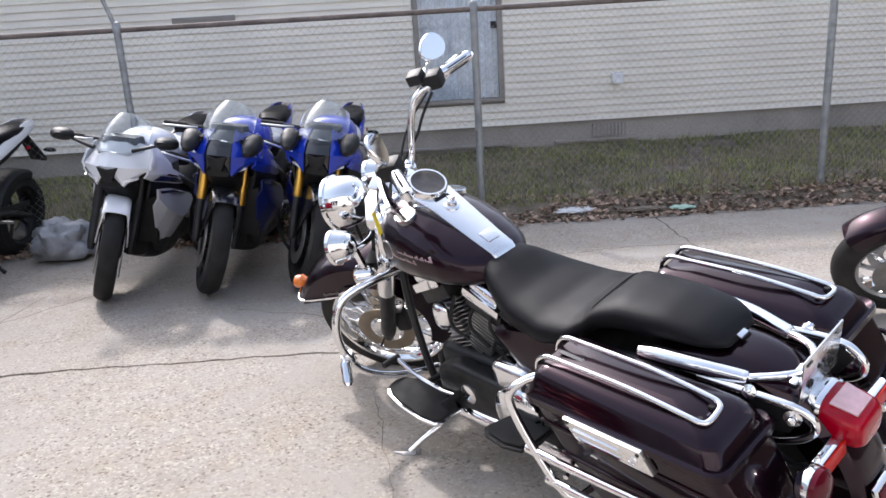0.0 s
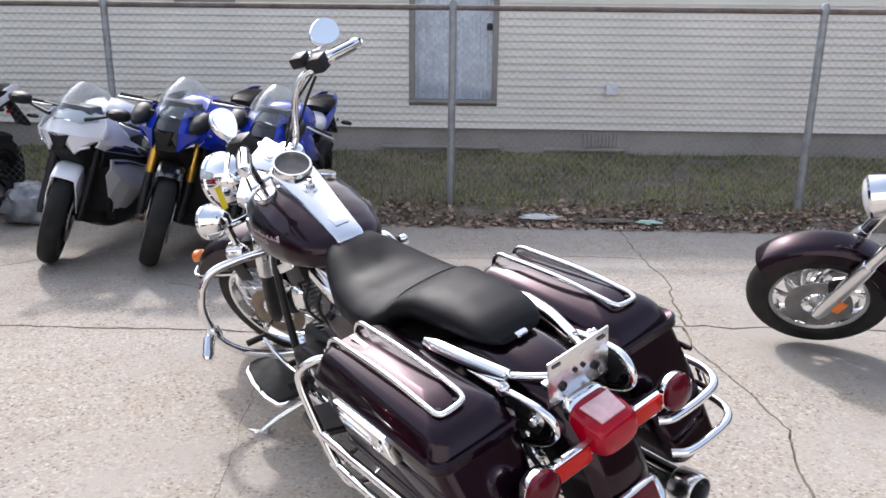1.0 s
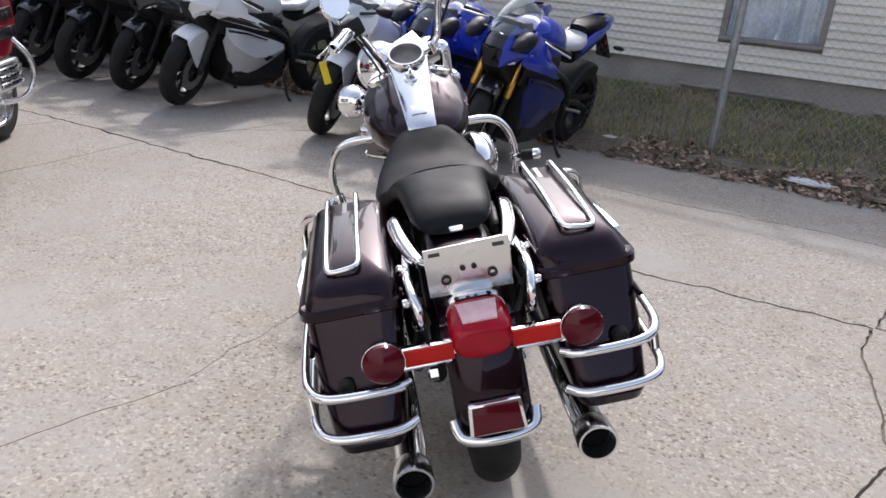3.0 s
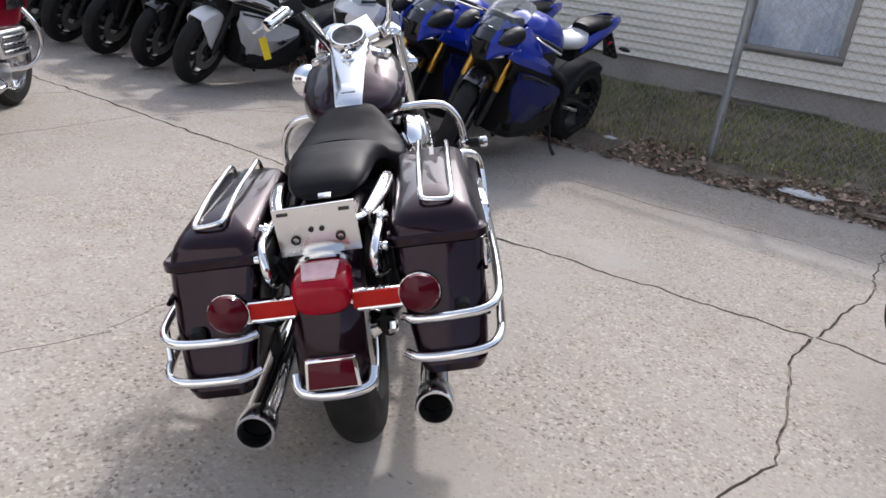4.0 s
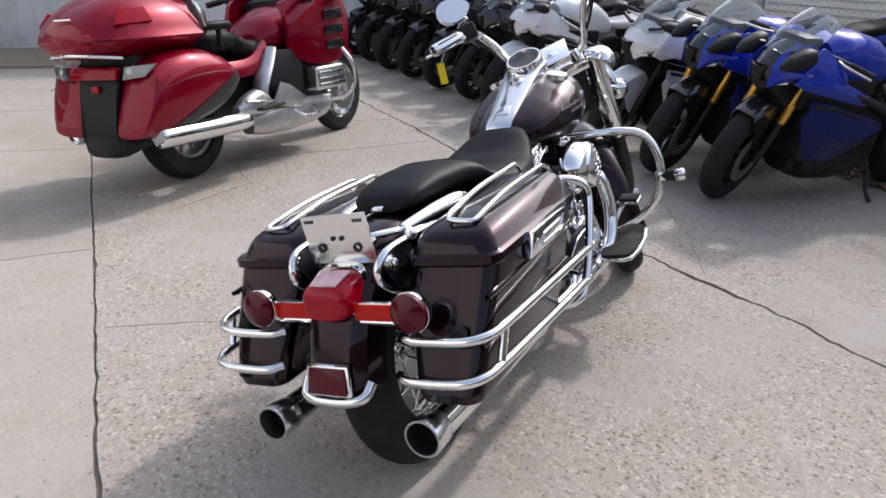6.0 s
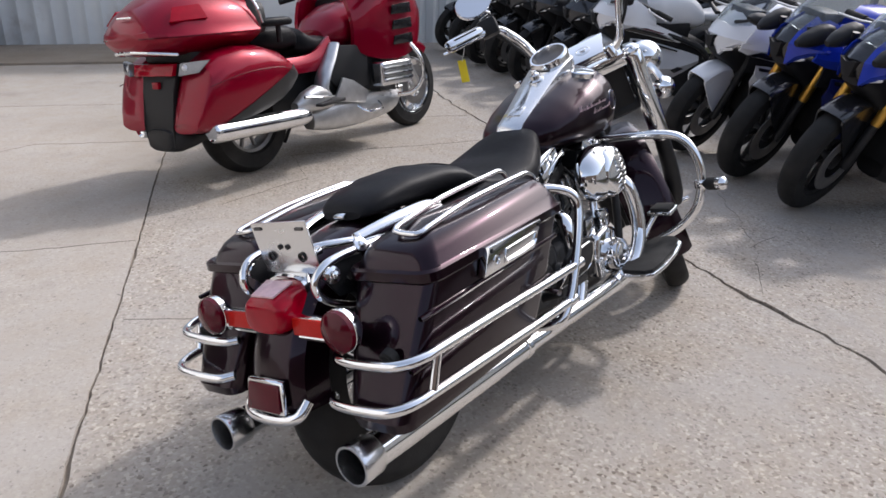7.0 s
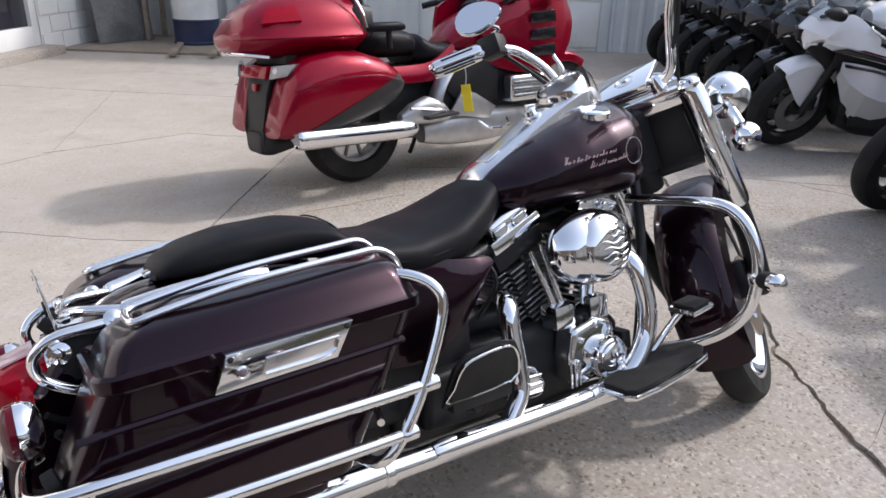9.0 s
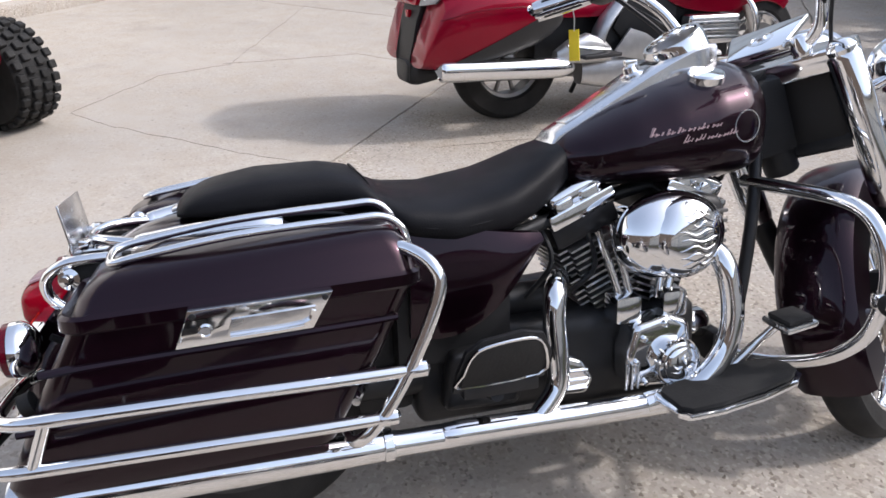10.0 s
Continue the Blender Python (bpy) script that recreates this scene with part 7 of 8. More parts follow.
for k, (x, y, h) in enumerate(((-4.80, 4.27, -95), (-5.52, 4.26, -93), (-6.22, 4.25, -94), (-6.94, 4.27, -95), (-7.64, 4.27, -94))):
    copy_thing(black_bike, parked(x, y, h, -8.5 - 0.4 * (k % 3)))

# ---- the red full-dress tourer ----
GW = empty("dress_tourer", Matrix.Translation((-2.125, 1.310, 0)) @ pose(0, 0, 0, 0, 0, 131) @ pose(0, 0, 0, -6, 0, 0) @ Matrix.Scale(0.975, 4),
           "glossy candy-red full-dress touring motorcycle with trunk and saddlebags", "motorcycle")


def gp(name, bm, material, label="", parent=None, sharp=38):
    return part(name, bm, material, parent or GW, label, None, sharp)


gr = cast_wheel(GW, (0, 0, 0.318), 0.32, 0.18, 0.205, 10, STEEL, thick=0.012, label="dull grey cast rear wheel")
gf_ = cast_wheel(GW, (1.69, 0, 0.318), 0.32, 0.13, 0.228, 10, SATIN, thick=0.010, label="bright cast front wheel")
for w_, x in ((gr, 0.0), (gf_, 1.69)):
    for s in SIDES:
        part("rim_ring", lathe((x, s * 0.058, 0.318), (0, 1, 0), [(0.197, -0.004), (0.209, -0.004), (0.209, 0.004), (0.197, 0.004)], 36, close=True), CHROME, w_)
BAG_ST = ((-0.588, 0.345, 0.405, 0.13, 0.335), (-0.565, 0.340, 0.500, 0.13, 0.360), (-0.525, 0.335, 0.620, 0.13, 0.385), (-0.490, 0.335, 0.700, 0.13, 0.398), (-0.40, 0.342, 0.748, 0.13, 0.412), (-0.25, 0.362, 0.772, 0.13, 0.418), (-0.10, 0.395, 0.762, 0.13, 0.415), (0.03, 0.435, 0.722, 0.13, 0.400), (0.12, 0.478, 0.668, 0.14, 0.375), (0.165, 0.512, 0.612, 0.16, 0.345), (0.18, 0.540, 0.575, 0.19, 0.31))


def bag_shell(s, grow=0.0):
    """Angular saddlebag: flat upper flank, widest below its shoulder, tucked in at the bottom."""
    rings = []
    for x, z0, z1, yi, yo in BAG_ST:
        h = z1 - z0
        yo = yo + grow
        ring = [(yi, z0 - grow), (yo - 0.085, z0 - grow), (yo - 0.030, z0 + 0.22 * h), (yo, z0 + 0.60 * h), (yo - 0.022, z0 + 0.86 * h), (yo - 0.085, z1), (yi, z1)]
        rings.append(rounded([Vector((x, s * y, z)) for y, z in ring], 2))
    return loft(rings)


for s in SIDES:
    bag = gp("saddlebag", bag_shell(s), RED, "glossy red angular saddlebag", sharp=28)
    low = bag_shell(s, 0.004)
    bmesh.ops.bisect_plane(low, geom=low.verts[:] + low.edges[:] + low.faces[:], plane_co=(-0.36, 0, 0.412), plane_no=(-0.42, 0, 0.907), clear_outer=True)
    gp("lower_guard", low, GREYPL, "dark grey lower bag panel", bag)
    gp("bag_seam", tube([(-0.52, s * 0.394, 0.585), (-0.30, s * 0.420, 0.63), (-0.05, s * 0.417, 0.635), (0.10, s * 0.388, 0.60)], 0.0022, 6, 5), DARKRED, "", bag)
    mf = gp("muffler", tube([(0.24, s * 0.30, 0.315), (0.20, s * 0.32, 0.318), (0.08, s * 0.325, 0.322), (-0.40, s * 0.315, 0.335), (-0.49, s * 0.312, 0.338), (-0.50, s * 0.312, 0.338)], [0.036, 0.048, 0.056, 0.060, 0.056, 0.03], 20, 3), CHROME, "long chrome muffler")
    # tail lamps
    gp("clear_signal", slab([(-0.546, s * 0.195, 0.640), (-0.500, s * 0.310, 0.655), (-0.458, s * 0.362, 0.718), (-0.528, s * 0.205, 0.708)], (-0.024, s * 0.016, 0.0), 0.006), SMOKELENS, "clear rear signal lens")
    gp("signal_bulb", lathe((-0.520, s * 0.235, 0.680), (-1, s * 0.4, 0), [(0.024, 0), (0.022, 0.024), (0.010, 0.034), (0.001, 0.036)], 14), CLEARLENS, "")
    gp("side_body", panel([(0.08, 0.58, 0.66, 0.21, 0.19), (0.25, 0.56, 0.655, 0.225, 0.20), (0.45, 0.56, 0.67, 0.23, 0.21), (0.62, 0.56, 0.76, 0.24, 0.20)], s, 0.02, 5, 4, 0.015), RED, "red side panel")
    gp("frame_cover", tube([(0.61, s * 0.25, 0.71), (0.53, s * 0.268, 0.62), (0.45, s * 0.278, 0.53), (0.42, s * 0.275, 0.44), (0.47, s * 0.265, 0.34)], [0.038, 0.048, 0.055, 0.055, 0.04], 14, 4, flat=0.5), ALU, "silver frame cover")
    gp("knee_panel", slab([(0.62, s * 0.235, 0.70), (0.92, s * 0.245, 0.68), (0.90, s * 0.25, 0.42), (0.62, s * 0.25, 0.40), (0.52, s * 0.24, 0.50)], (0, s * 0.02, 0), 0.008), PLASTIC, "black inner panel")
    gp("engine_head", box(0.93, 1.27, s * 0.24, s * 0.375, 0.40, 0.56, 0.025, 3), SATIN, "chrome flat-six cylinder head")
    for k in range(3):
        gp("head_fin", box(0.94, 1.26, s * 0.376, s * 0.385, 0.425 + 0.04 * k, 0.445 + 0.04 * k, 0.004), CHROME)
    gp("crash_guard", tube([(1.22, s * 0.20, 0.30), (1.30, s * 0.34, 0.32), (1.35, s * 0.40, 0.42), (1.34, s * 0.40, 0.55), (1.30, s * 0.34, 0.66)], 0.016, 12, 5), CHROME, "chrome crash guard")
    gp("lower_cowl", body([(0.36, s * 0.19, 0.20, 0.32, 0.05), (0.55, s * 0.20, 0.17, 0.36, 0.075), (0.85, s * 0.21, 0.17, 0.38, 0.085), (1.15, s * 0.20, 0.20, 0.36, 0.08), (1.30, s * 0.17, 0.26, 0.34, 0.05)], 3, 18, 3), ALU, "cast silver lower engine cowl")
    gp("step_plate", slab([(0.50, s * 0.285, 0.36), (0.60, s * 0.290, 0.50), (0.70, s * 0.290, 0.47), (0.86, s * 0.285, 0.38), (0.80, s * 0.285, 0.31)], (0, s * 0.018, 0), 0.006), ALU, "angular cast silver side plate")
    gp("fairing_side", panel([(0.80, 0.66, 0.98, 0.25, 0.22), (0.92, 0.60, 1.02, 0.285, 0.27), (1.08, 0.57, 1.04, 0.32, 0.31), (1.25, 0.58, 1.05, 0.345, 0.32), (1.40, 0.64, 1.04, 0.335, 0.30), (1.54, 0.74, 1.0, 0.26, 0.22), (1.62, 0.80, 0.94, 0.18, 0.15)], s, 0.03, 8, 4, 0.03), RED, "red fairing side")
    for k in range(3):
        gp("fairing_vent", slab([(1.10, s * 0.345, 0.66 + 0.10 * k), (1.30, s * 0.365, 0.665 + 0.10 * k), (1.28, s * 0.375, 0.735 + 0.10 * k), (1.10, s * 0.36, 0.72 + 0.10 * k)], (0, s * 0.012, 0), 0.006), GLOSSBLK, "black fairing vent")
    gp("fork", tube([(1.42, s * 0.11, 0.80), (1.60, s * 0.11, 0.45), (1.69, s * 0.11, 0.30)], [0.03, 0.03, 0.026], 12, 3), ALU)
    gp("front_disc", lathe((1.69, s * 0.07, 0.318), (0, 1, 0), [(0.09, -0.003), (0.15, -0.003), (0.15, 0.003), (0.09, 0.003)], 30, close=True), STEEL)
    gp("handlebar", tube([(1.15, s * 0.08, 1.0), (1.08, s * 0.22, 1.03), (0.98, s * 0.33, 1.02), (0.88, s * 0.40, 1.0)], 0.015, 10, 5), DARKMETAL)
    gp("grip", rod((0.93, s * 0.365, 1.012), (0.84, s * 0.425, 0.99), 0.02, 12), RUBBER)
    gp("switch_pod", box(0.95, 1.03, s * 0.30, s * 0.36, 0.99, 1.06, 0.012), PLASTIC)
    mi = gp("mirror", body([(1.20, s * 0.43, 1.01, 1.06, 0.03), (1.23, s * 0.435, 0.985, 1.09, 0.075), (1.30, s * 0.43, 0.985, 1.09, 0.08), (1.38, s * 0.41, 1.0, 1.07, 0.05)], 2.6, 18, 3), RED, "red fairing mirror")
    gp("trunk_lamp", slab([(-0.600, s * 0.258, 0.905), (-0.400, s * 0.308, 0.915), (-0.420, s * 0.280, 0.985), (-0.550, s * 0.228, 0.975)], (-0.006, s * 0.014, 0.008), 0.003), REDLENS, "red trunk lamp")
    gp("exhaust_cover", body([(0.16, s * 0.285, 0.345, 0.40, 0.03), (0.24, s * 0.295, 0.335, 0.455, 0.05), (0.34, s * 0.295, 0.33, 0.485, 0.055), (0.44, s * 0.285, 0.33, 0.45, 0.045), (0.50, s * 0.28, 0.33, 0.40, 0.02)], 3.0, 18, 3), ALU, "silver swingarm cover")
    gp("brake_hose", tube([(0.20, s * 0.34, 0.43), (0.34, s * 0.352, 0.41), (0.46, s * 0.335, 0.40)], 0.009, 8, 4), CHROME)
    gp("footpeg_loop", tube([(0.72, s * 0.30, 0.30), (0.76, s * 0.36, 0.26), (0.90, s * 0.365, 0.265), (0.94, s * 0.30, 0.30)], 0.010, 8, 4), CHROME, "chrome heel loop")
    gp("passenger_board", slab([(0.28, s * 0.30, 0.36), (0.50, s * 0.30, 0.37), (0.50, s * 0.40, 0.37), (0.28, s * 0.40, 0.36)], (0, 0, 0.02), 0.006), GREYPL)
    gp("speaker_pod", body([(-0.12, s * 0.25, 0.86, 0.95, 0.03), (-0.06, s * 0.25, 0.82, 1.0, 0.06), (0.02, s * 0.24, 0.82, 0.99, 0.05)], 2.6, 16, 3), GREYPL)
    gp("armrest", body([(-0.04, s * 0.265, 0.855, 0.885, 0.03), (0.02, s * 0.27, 0.85, 0.90, 0.045), (0.18, s * 0.268, 0.85, 0.90, 0.042), (0.23, s * 0.265, 0.855, 0.885, 0.02)], 2.8, 16, 3), LEATHER, "black padded armrest")
    gp("armrest_post", rod((0.14, s * 0.255, 0.76), (0.13, s * 0.265, 0.87), 0.016, 10), PLASTIC)
rings = []
for x, zb, zs, zt, w in ((-0.705, 0.800, 0.838, 0.870, 0.12), (-0.685, 0.772, 0.838, 0.908, 0.195), (-0.625, 0.752, 0.838, 0.976, 0.268), (-0.525, 0.742, 0.838, 1.040, 0.315), (-0.38, 0.738, 0.838, 1.082, 0.342), (-0.20, 0.738, 0.838, 1.088, 0.346), (-0.07, 0.745, 0.838, 1.062, 0.335), (-0.03, 0.760, 0.838, 1.02, 0.30)):
    h = zt - zs
    right = [(w * 0.55, zb), (w * 0.93, zs - 0.022), (w, zs), (w, zs + 0.006), (w * 0.955, zs + 0.03), (w * 0.85, zs + 0.55 * h), (w * 0.52, zt - 0.06 * h)]
    ring = [(0.0, zb)] + right + [(0.0, zt)] + [(-y, z) for y, z in reversed(right)]
    rings.append(rounded([Vector((x, y, z)) for y, z in ring], 1))
trunk = gp("trunk", loft(rings), RED, "glossy red wedge-shaped top trunk", sharp=24)
gp("trunk_seam", loft([[Vector((x, y, z)) for y, z in ((-w, 0.836), (w, 0.836), (w, 0.842), (-w, 0.842))] for x, w in ((-0.702, 0.135), (-0.685, 0.199), (-0.625, 0.272), (-0.525, 0.319), (-0.38, 0.346), (-0.20, 0.350), (-0.07, 0.339))]), DARKRED, "dark seam line", trunk)
gp("trunk_trim", tube([(-0.56, -0.235, 0.752), (-0.66, -0.15, 0.768), (-0.690, 0, 0.775), (-0.66, 0.15, 0.768), (-0.56, 0.235, 0.752)], 0.009, 8, 5), CHROME, "", trunk)
gp("trunk_badge", rod((-0.672, -0.06, 0.945), (-0.672, 0.06, 0.945), 0.005, 6), CHROME, "", trunk)
gp("trunk_peak", body([(-0.36, 0, 1.04, 1.085, 0.10), (-0.30, 0, 1.03, 1.14, 0.125), (-0.20, 0, 1.03, 1.22, 0.12), (-0.13, 0, 1.04, 1.25, 0.10), (-0.10, 0, 1.05, 1.23, 0.06)], 3.2, 24, 3), RED, "raised red peak with the high brake light", trunk)
gp("tail_panel", slab([(-0.48, -0.150, 0.70), (-0.48, 0.150, 0.70), (-0.525, 0.135, 0.56), (-0.565, 0.125, 0.38), (-0.560, 0.115, 0.26), (-0.560, -0.115, 0.26), (-0.565, -0.125, 0.38), (-0.525, -0.135, 0.56)], (-0.034, 0, 0), 0.012), PLASTIC, "black tail panel")
gp("mud_guard", body([(-0.60, 0, 0.25, 0.36, 0.10), (-0.55, 0, 0.235, 0.37, 0.165), (-0.42, 0, 0.27, 0.37, 0.19), (-0.34, 0, 0.31, 0.36, 0.17)], 3.4, 24, 3), PLASTIC, "black plastic mudguard under the tail")
gp("reflector", box(-0.568, -0.548, -0.026, 0.026, 0.575, 0.612, 0.003), REDLENS, "small red reflector")
gp("centre_lamp", slab([(-0.545, -0.165, 0.642), (-0.545, 0.165, 0.642), (-0.528, 0.172, 0.706), (-0.528, -0.172, 0.706)], (-0.028, 0, 0), 0.008), REDLENS, "red centre tail lamp")
gp("rear_fender", strip_ring((0, 0, 0.318), 0.36, 30, 165, shell(0.13, 0.08, 0.01), 24), GREYPL)
gp("trunk_mount", box(-0.46, -0.05, -0.20, 0.20, 0.70, 0.80, 0.02), GREYPL)
gp("backrest", body([(-0.10, 0, 0.84, 1.08, 0.20), (-0.05, 0, 0.80, 1.12, 0.225), (0.00, 0, 0.80, 1.12, 0.225), (0.04, 0, 0.82, 1.06, 0.18)], 3.2, 26, 3), LEATHER, "padded black passenger backrest")
gp("head_roll", body([(-0.08, 0, 1.04, 1.12, 0.20), (-0.03, 0, 1.02, 1.15, 0.235), (0.04, 0, 1.02, 1.145, 0.235), (0.08, 0, 1.04, 1.11, 0.20)], 2.8, 26, 3), LEATHER, "padded roll on the backrest")
gp("passenger_seat", body([(0.0, 0, 0.72, 0.82, 0.16), (0.08, 0, 0.71, 0.865, 0.20), (0.22, 0, 0.70, 0.87, 0.205), (0.34, 0, 0.70, 0.85, 0.18), (0.40, 0, 0.70, 0.80, 0.14)], 3.0, 26, 3), LEATHER, "black passenger seat")
gp("rider_seat", body([(0.36, 0, 0.66, 0.82, 0.15), (0.42, 0, 0.65, 0.83, 0.185), (0.52, 0, 0.65, 0.775, 0.185), (0.66, 0, 0.66, 0.765, 0.15), (0.78, 0, 0.68, 0.76, 0.10)], 3.0, 26, 3), LEATHER, "black rider seat")
gp("engine_core", join(box(0.45, 1.25, -0.24, 0.24, 0.25, 0.62, 0.04), box(0.10, 0.5, -0.16, 0.16, 0.30, 0.66, 0.03)), DARKMETAL)
gp("tank_cover", body([(0.66, 0, 0.68, 0.80, 0.12), (0.76, 0, 0.66, 0.895, 0.19), (0.90, 0, 0.66, 0.955, 0.225), (1.05, 0, 0.68, 0.98, 0.22), (1.15, 0, 0.72, 0.98, 0.20)], 2.6, 28, 3), RED, "red tank shelter")
gp("dash_cover", body([(1.0, 0, 0.90, 1.0, 0.24), (1.12, 0, 0.90, 1.06, 0.29), (1.28, 0, 0.90, 1.10, 0.29), (1.40, 0, 0.92, 1.08, 0.25)], 2.8, 24, 3), PLASTIC, "black dash cover")
gp("fairing_nose", body([(1.25, 0, 0.70, 1.06, 0.30), (1.42, 0, 0.70, 1.06, 0.29), (1.56, 0, 0.72, 1.0, 0.23), (1.65, 0, 0.77, 0.92, 0.14)], 2.6, 26, 3), RED, "red fairing nose")
gp("front_fender", strip_ring((1.69, 0, 0.318), 0.340, 150, 55, shell(0.075, 0.06, 0.01), 20), RED, "red front fender")
scr = []
for x, z, w in ((1.45, 1.05, 0.26), (1.40, 1.15, 0.27), (1.33, 1.27, 0.26), (1.26, 1.38, 0.22), (1.23, 1.43, 0.15)):
    o = [Vector((x - 0.12 * (k / 6) ** 2, w * k / 6, z - 0.04 * (k / 6) ** 2)) for k in range(-6, 7)]
    scr.append(o + [v + Vector((-0.005, 0, -0.003)) for v in reversed(o)])
gp("windscreen", loft(scr), THINSCREEN, "tall clear windscreen")
for s in SIDES:
    gp("trunk_strip", tube([(-0.045, s * 0.332, 0.875), (-0.065, s * 0.322, 0.96), (-0.10, s * 0.275, 1.06), (-0.125, s * 0.20, 1.15)], 0.008, 8, 4), CHROME, "chrome trunk edge strip", trunk)
gp("side_stand", tube([(0.60, 0.18, 0.25), (0.62, 0.28, 0.12), (0.62, 0.33, 0.05)], [0.015, 0.014, 0.016], 8, 2), DARKMETAL)

# ---- plum cruiser at the edge of the lot, nose towards the row ----
CRZ = empty("cruiser_motorcycle", Matrix.Translation((2.205, 3.07, 0)) @ pose(0, 0, 0, 0, 0, 127) @ pose(0, 0, 0, -13, 0, 0) @ Matrix.Scale(0.91, 4) @ Matrix.Translation((-1.70, 0, 0)),
            "plum cruiser motorcycle with chrome cast wheels and raked fork", "motorcycle")


CST = steer_about((1.28, 0, 0.92), 35, 36)


def cz(name, bm, material, label="", parent=None, turn=False):
    return part(name, bm, material, parent or CRZ, label, CST if turn else None)


cast_wheel(CRZ, (1.70, 0, 0.325), 0.327, 0.13, 0.232, 10, CHROME, swirl=0.9, thick=0.012, label="chrome swirl-spoke front wheel", xf=CST)
cast_wheel(CRZ, (0, 0, 0.325), 0.327, 0.18, 0.215, 10, CHROME, swirl=0.9, thick=0.012, label="chrome swirl-spoke rear wheel")
cz("front_fender", strip_ring((1.70, 0, 0.325), lambda t: 0.352 + 0.01 * t, 175, 48, shell(0.085, 0.075, 0.014), 30), PLUM, "plum front fender", turn=True)
for s in SIDES:
    cz("fork_leg", tube([(1.30, s * 0.12, 0.87), (1.52, s * 0.12, 0.56), (1.54, s * 0.12, 0.53)], [0.027, 0.027, 0.025], 14, 1), CHROME, "chrome upper fork tube", turn=True)
    lg = cz("fork_slider", tube([(1.48, s * 0.12, 0.615), (1.50, s * 0.12, 0.59), (1.68, s * 0.12, 0.335), (1.71, s * 0.12, 0.295)], [0.030, 0.036, 0.036, 0.026], 16, 1), SATIN, "silver fork slider", turn=True)
    cz("fork_reflector", slab([(1.575, s * 0.150, 0.40), (1.62, s * 0.150, 0.345), (1.645, s * 0.150, 0.365), (1.60, s * 0.150, 0.42)], (0, s * 0.012, 0), 0.004), AMBER, "amber side reflector", lg, turn=True)
    cz("brake_disc", lathe((1.70, s * 0.075, 0.325), (0, 1, 0), [(0.075, -0.003), (0.148, -0.003), (0.148, 0.003), (0.075, 0.003)], 32, close=True), STEEL, "drilled brake disc", turn=True)
    cz("brake_caliper", box(1.58, 1.65, s * 0.06, s * 0.115, 0.40, 0.48, 0.014), DARKMETAL, turn=True)
    cz("handlebar", tube([(1.20, s * 0.03, 1.0), (1.20, s * 0.12, 1.06), (1.10, s * 0.30, 1.10), (0.95, s * 0.42, 1.06)], 0.013, 10, 5), CHROME, turn=True)
    cz("grip", rod((1.0, s * 0.385, 1.075), (0.92, s * 0.44, 1.05), 0.02, 10), RUBBER, turn=True)
    cz("muffler", tube([(0.8, s * 0.18 - 0.05, 0.22), (0.4, s * 0.04 - 0.2, 0.24), (-0.25, s * 0.04 - 0.2, 0.26 + 0.05 * s)], [0.03, 0.045, 0.045], 14, 3), CHROME)
for z, x in ((0.80, 1.345), (0.93, 1.255)):
    cz("yoke", slab([(x - 0.03, -0.16, z), (x - 0.03, 0.16, z), (x + 0.04, 0.14, z + 0.03), (x + 0.04, -0.14, z + 0.03)], (0.012, 0, -0.04), 0.01), CHROME, "chrome fork yoke", turn=True)
hl = cz("headlamp", lathe((1.33, 0, 0.92), (1, 0, -0.05), [(0.01, -0.05), (0.05, -0.03), (0.082, 0.03), (0.094, 0.09), (0.098, 0.13), (0.088, 0.14)], 26), CHROME, "chrome teardrop headlamp", turn=True)
cz("lens", lathe((1.465, 0, 0.913), (1, 0, -0.05), [(0.09, 0), (0.08, 0.014), (0.04, 0.026), (0.002, 0.03)], 24), CLEARLENS, "", hl, turn=True)
cz("tank", body([(0.62, 0, 0.66, 0.72, 0.06), (0.72, 0, 0.64, 0.80, 0.13), (0.90, 0, 0.63, 0.87, 0.165), (1.05, 0, 0.65, 0.89, 0.16), (1.17, 0, 0.70, 0.87, 0.10)], 2.5, 26, 3), PLUM, "plum teardrop tank")
cz("seat", body([(0.68, 0, 0.62, 0.69, 0.10), (0.5, 0, 0.58, 0.66, 0.17), (0.3, 0, 0.60, 0.69, 0.17), (0.1, 0, 0.68, 0.75, 0.13), (-0.05, 0, 0.70, 0.74, 0.08)], 2.8, 22, 3), LEATHER, "black leather seat")
cz("rear_fender", strip_ring((0, 0, 0.325), 0.37, 45, 160, shell(0.10, 0.09, 0.012), 24), PLUM, "plum rear fender")
cz("engine", join(box(0.55, 1.02, -0.15, 0.15, 0.18, 0.44, 0.05), box(0.66, 0.80, -0.1, 0.1, 0.4, 0.64, 0.03), box(0.86, 1.0, -0.1, 0.1, 0.4, 0.64, 0.03)), DARKMETAL, "black v-twin engine")
cz("down_tube", tube([(1.26, 0, 0.80), (1.12, 0, 0.45), (1.05, 0, 0.20), (0.7, 0, 0.16), (0.3, 0, 0.30), (0, 0, 0.325)], 0.03, 10, 4), DARKMETAL)
cz("swingarm", join(rod((0.35, 0.13, 0.33), (0, 0.13, 0.325), 0.022), rod((0.35, -0.13, 0.33), (0, -0.13, 0.325), 0.022)), DARKMETAL)
cz("side_stand", tube([(0.72, 0.15, 0.18), (0.74, 0.25, 0.08), (0.74, 0.29, 0.045)], 0.012, 8, 2), CHROME)

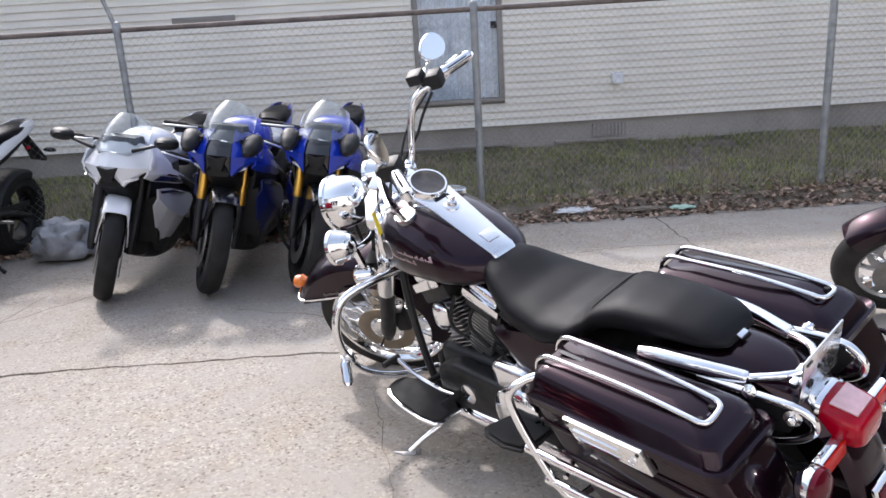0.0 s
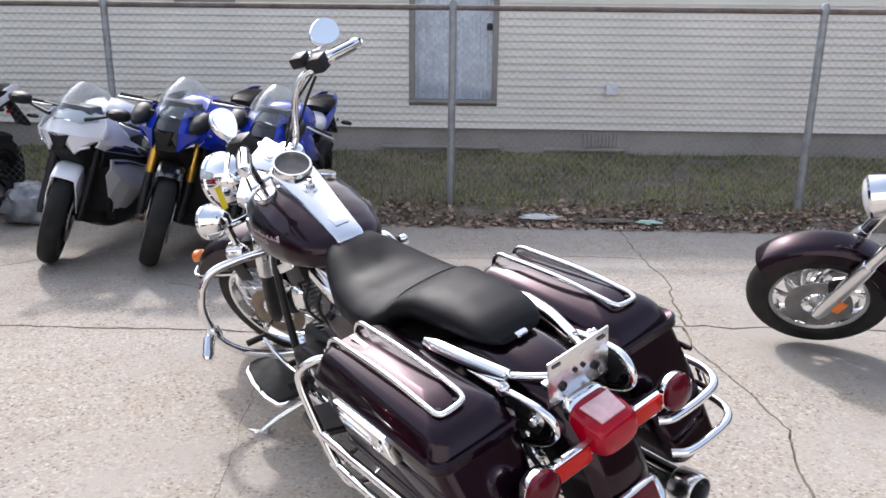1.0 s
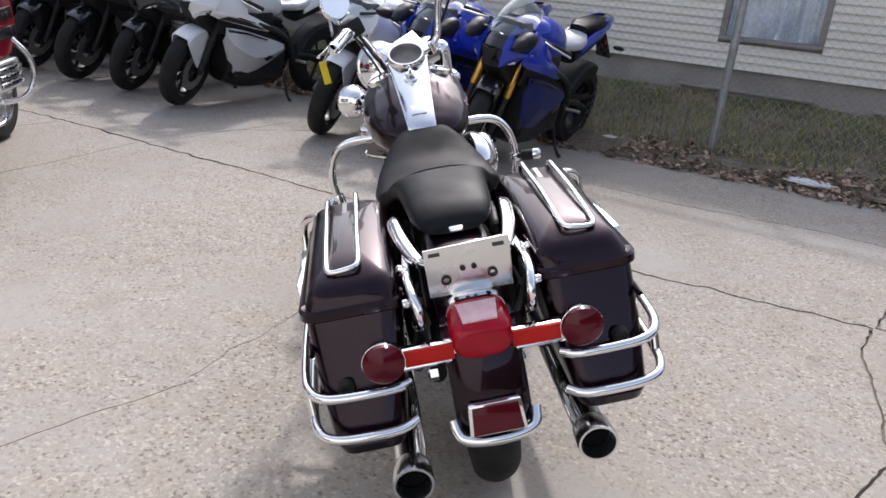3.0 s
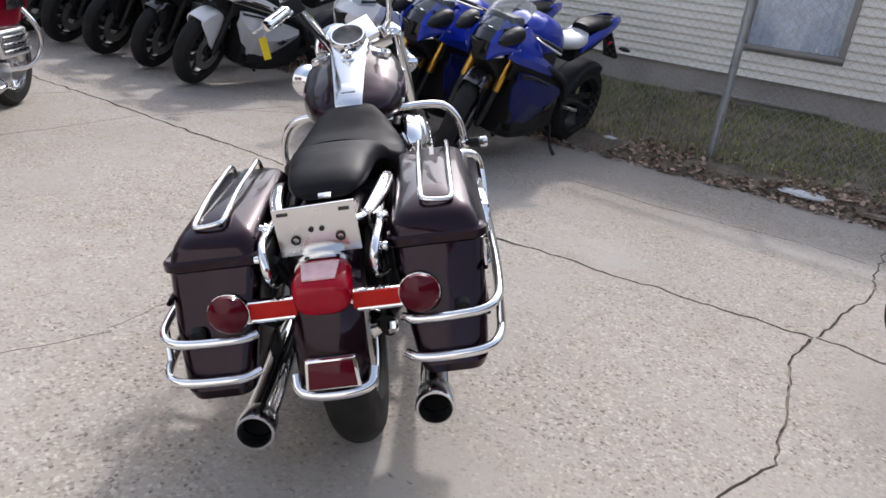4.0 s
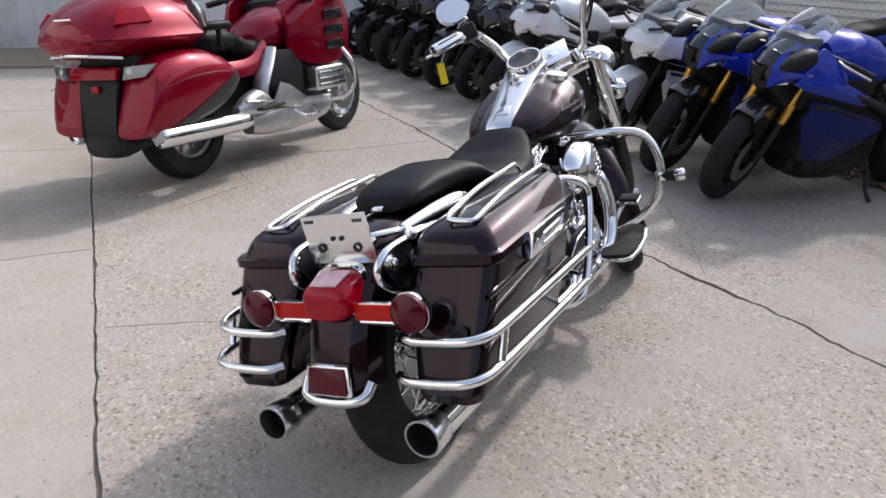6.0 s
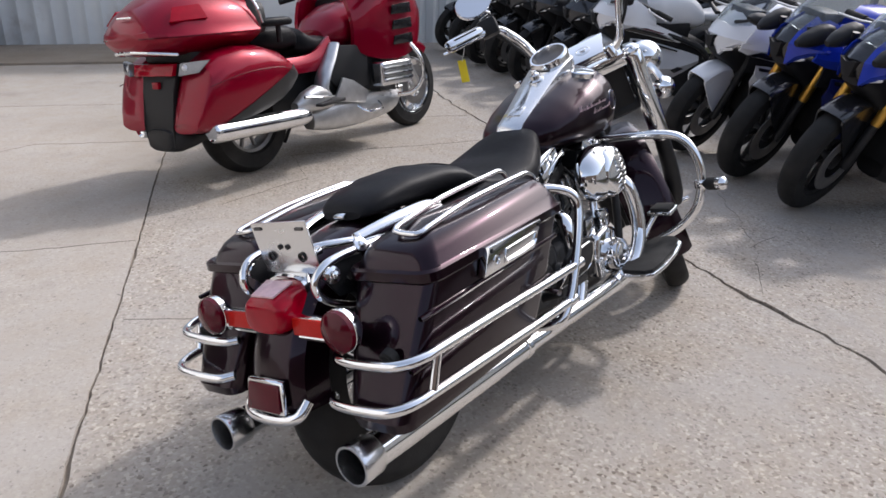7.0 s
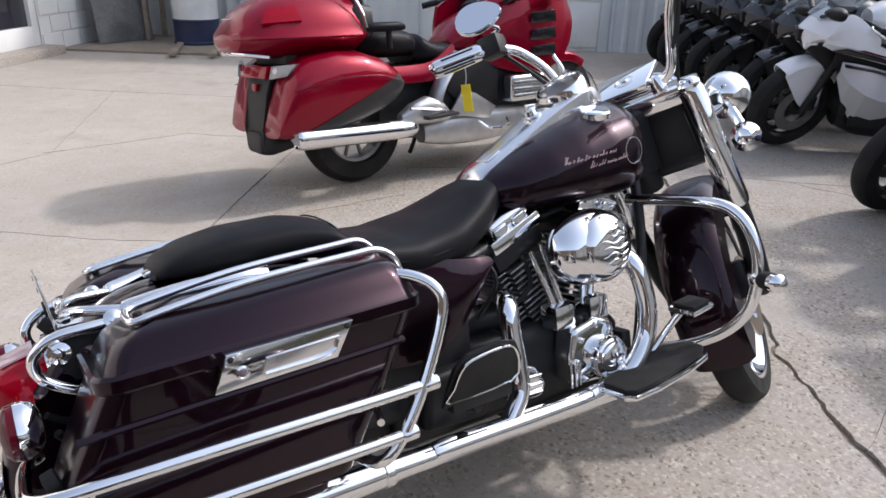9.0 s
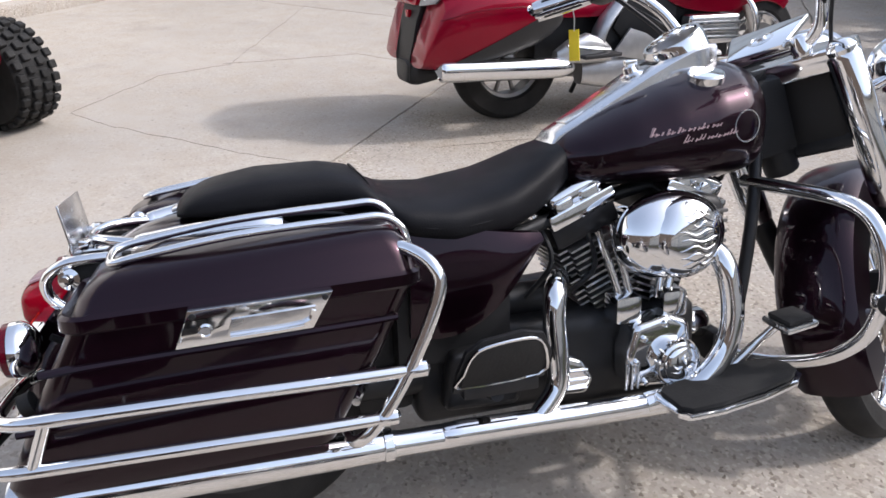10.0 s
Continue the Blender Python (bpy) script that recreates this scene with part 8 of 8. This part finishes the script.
# ---- quad bike wheel and body at the lot's edge ----
ATV = empty("quad_bike", Matrix.Translation((-0.88, -0.93, 0)) @ pose(0, 0, 0, 0, 0, 90) @ Matrix.Scale(0.88, 4), "dark quad bike with chunky knobbly tyres", "quad bike")
AX = [(0, 0), (0, -0.86), (-1.25, 0), (-1.25, -0.86)]


def quad_wheel(x, y):
    c = Vector((x, y, 0.30))
    wh = part("wheel", lathe(c, (0, 1, 0), [(0.02, -0.09), (0.15, -0.11), (0.16, -0.12), (0.16, 0.12), (0.15, 0.11), (0.02, 0.09)], 28), DARKMETAL, ATV, "black steel wheel")
    part("tyre", lathe(c, (0, 1, 0), [(0.15, -0.12), (0.20, -0.135), (0.25, -0.13), (0.275, -0.10), (0.282, 0), (0.275, 0.10), (0.25, 0.13), (0.20, 0.135), (0.15, 0.12)], 40), RUBBER, wh, "knobbly off-road tyre")
    bm = bmesh.new()
    for k in range(26):
        a = 2 * math.pi * k / 26
        for j, (yy, ww) in enumerate(((-0.105, 0.045), (-0.035, 0.05), (0.04, 0.05), (0.108, 0.045))):
            b = box(-0.022, 0.022, -ww / 2, ww / 2, 0.262 if abs(yy) > 0.1 else 0.272, 0.295 if abs(yy) > 0.1 else 0.302, 0.005, 1)
            b.transform(Matrix.Translation(c) @ Matrix.Rotation(a + (0.12 if j % 2 else 0), 4, "Y") @ Matrix.Translation((0, yy, 0)))
            bm = join(bm, b)
    part("tread_pattern", bm, RUBBER, wh)["kind"] = "stuff"


for x, y in AX:
    quad_wheel(x, y)
part("body", body([(0.35, -0.43, 0.42, 0.62, 0.18), (0.1, -0.43, 0.40, 0.80, 0.22), (-0.4, -0.43, 0.38, 0.74, 0.16), (-0.9, -0.43, 0.40, 0.84, 0.17), (-1.35, -0.43, 0.44, 0.84, 0.20), (-1.6, -0.43, 0.5, 0.72, 0.14)], 3, 22, 3), DARKRED, ATV, "dark red body")
part("seat", body([(-1.4, -0.43, 0.78, 0.88, 0.11), (-1.0, -0.43, 0.78, 0.90, 0.13), (-0.5, -0.43, 0.72, 0.84, 0.10)], 3, 18, 3), LEATHER, ATV)
for x in (0, -1.25):
    part("axle", rod((x, 0.0, 0.30), (x, -0.86, 0.30), 0.03, 10), DARKMETAL, ATV)
part("handlebar", tube([(-0.2, -0.05, 0.98), (-0.12, -0.25, 0.95), (-0.1, -0.43, 0.90), (-0.12, -0.61, 0.95), (-0.2, -0.81, 0.98)], 0.013, 8, 4), DARKMETAL, ATV)
part("frame", join(box(-1.3, 0.1, -0.56, -0.30, 0.24, 0.42, 0.03)), DARKMETAL, ATV)

# ---- siding boards, last ----
def board(x0, x1, z, h):
    """One lap board, thick at its lower edge."""
    a = [(x0, HY - 0.019, z), (x0, HY + 0.002, z + h + 0.006), (x0, HY + 0.03, z + h + 0.006), (x0, HY + 0.03, z)]
    return slab(a, (x1 - x0, 0, 0))


BH = 0.0748
k = 0
z = HZ0
while z < 2.98:
    runs = [(HX0, DX0 - 0.058), (DX1 + 0.058, HX1)] if z + BH > DZ0 - 0.06 and z < DZ1 + 0.06 else [(HX0, HX1)]
    for a, b in runs:
        x = a
        first = True
        while x < b - 0.01:
            step = (1.2 + 1.22 * ((k * 7) % 3)) if first else 4.88
            e = min(b, x + step)
            part("siding_board", board(x + (0 if first else 0.0015), e, z, BH), SIDING, house)
            first = False
            x = e
    z += BH
    k += 1
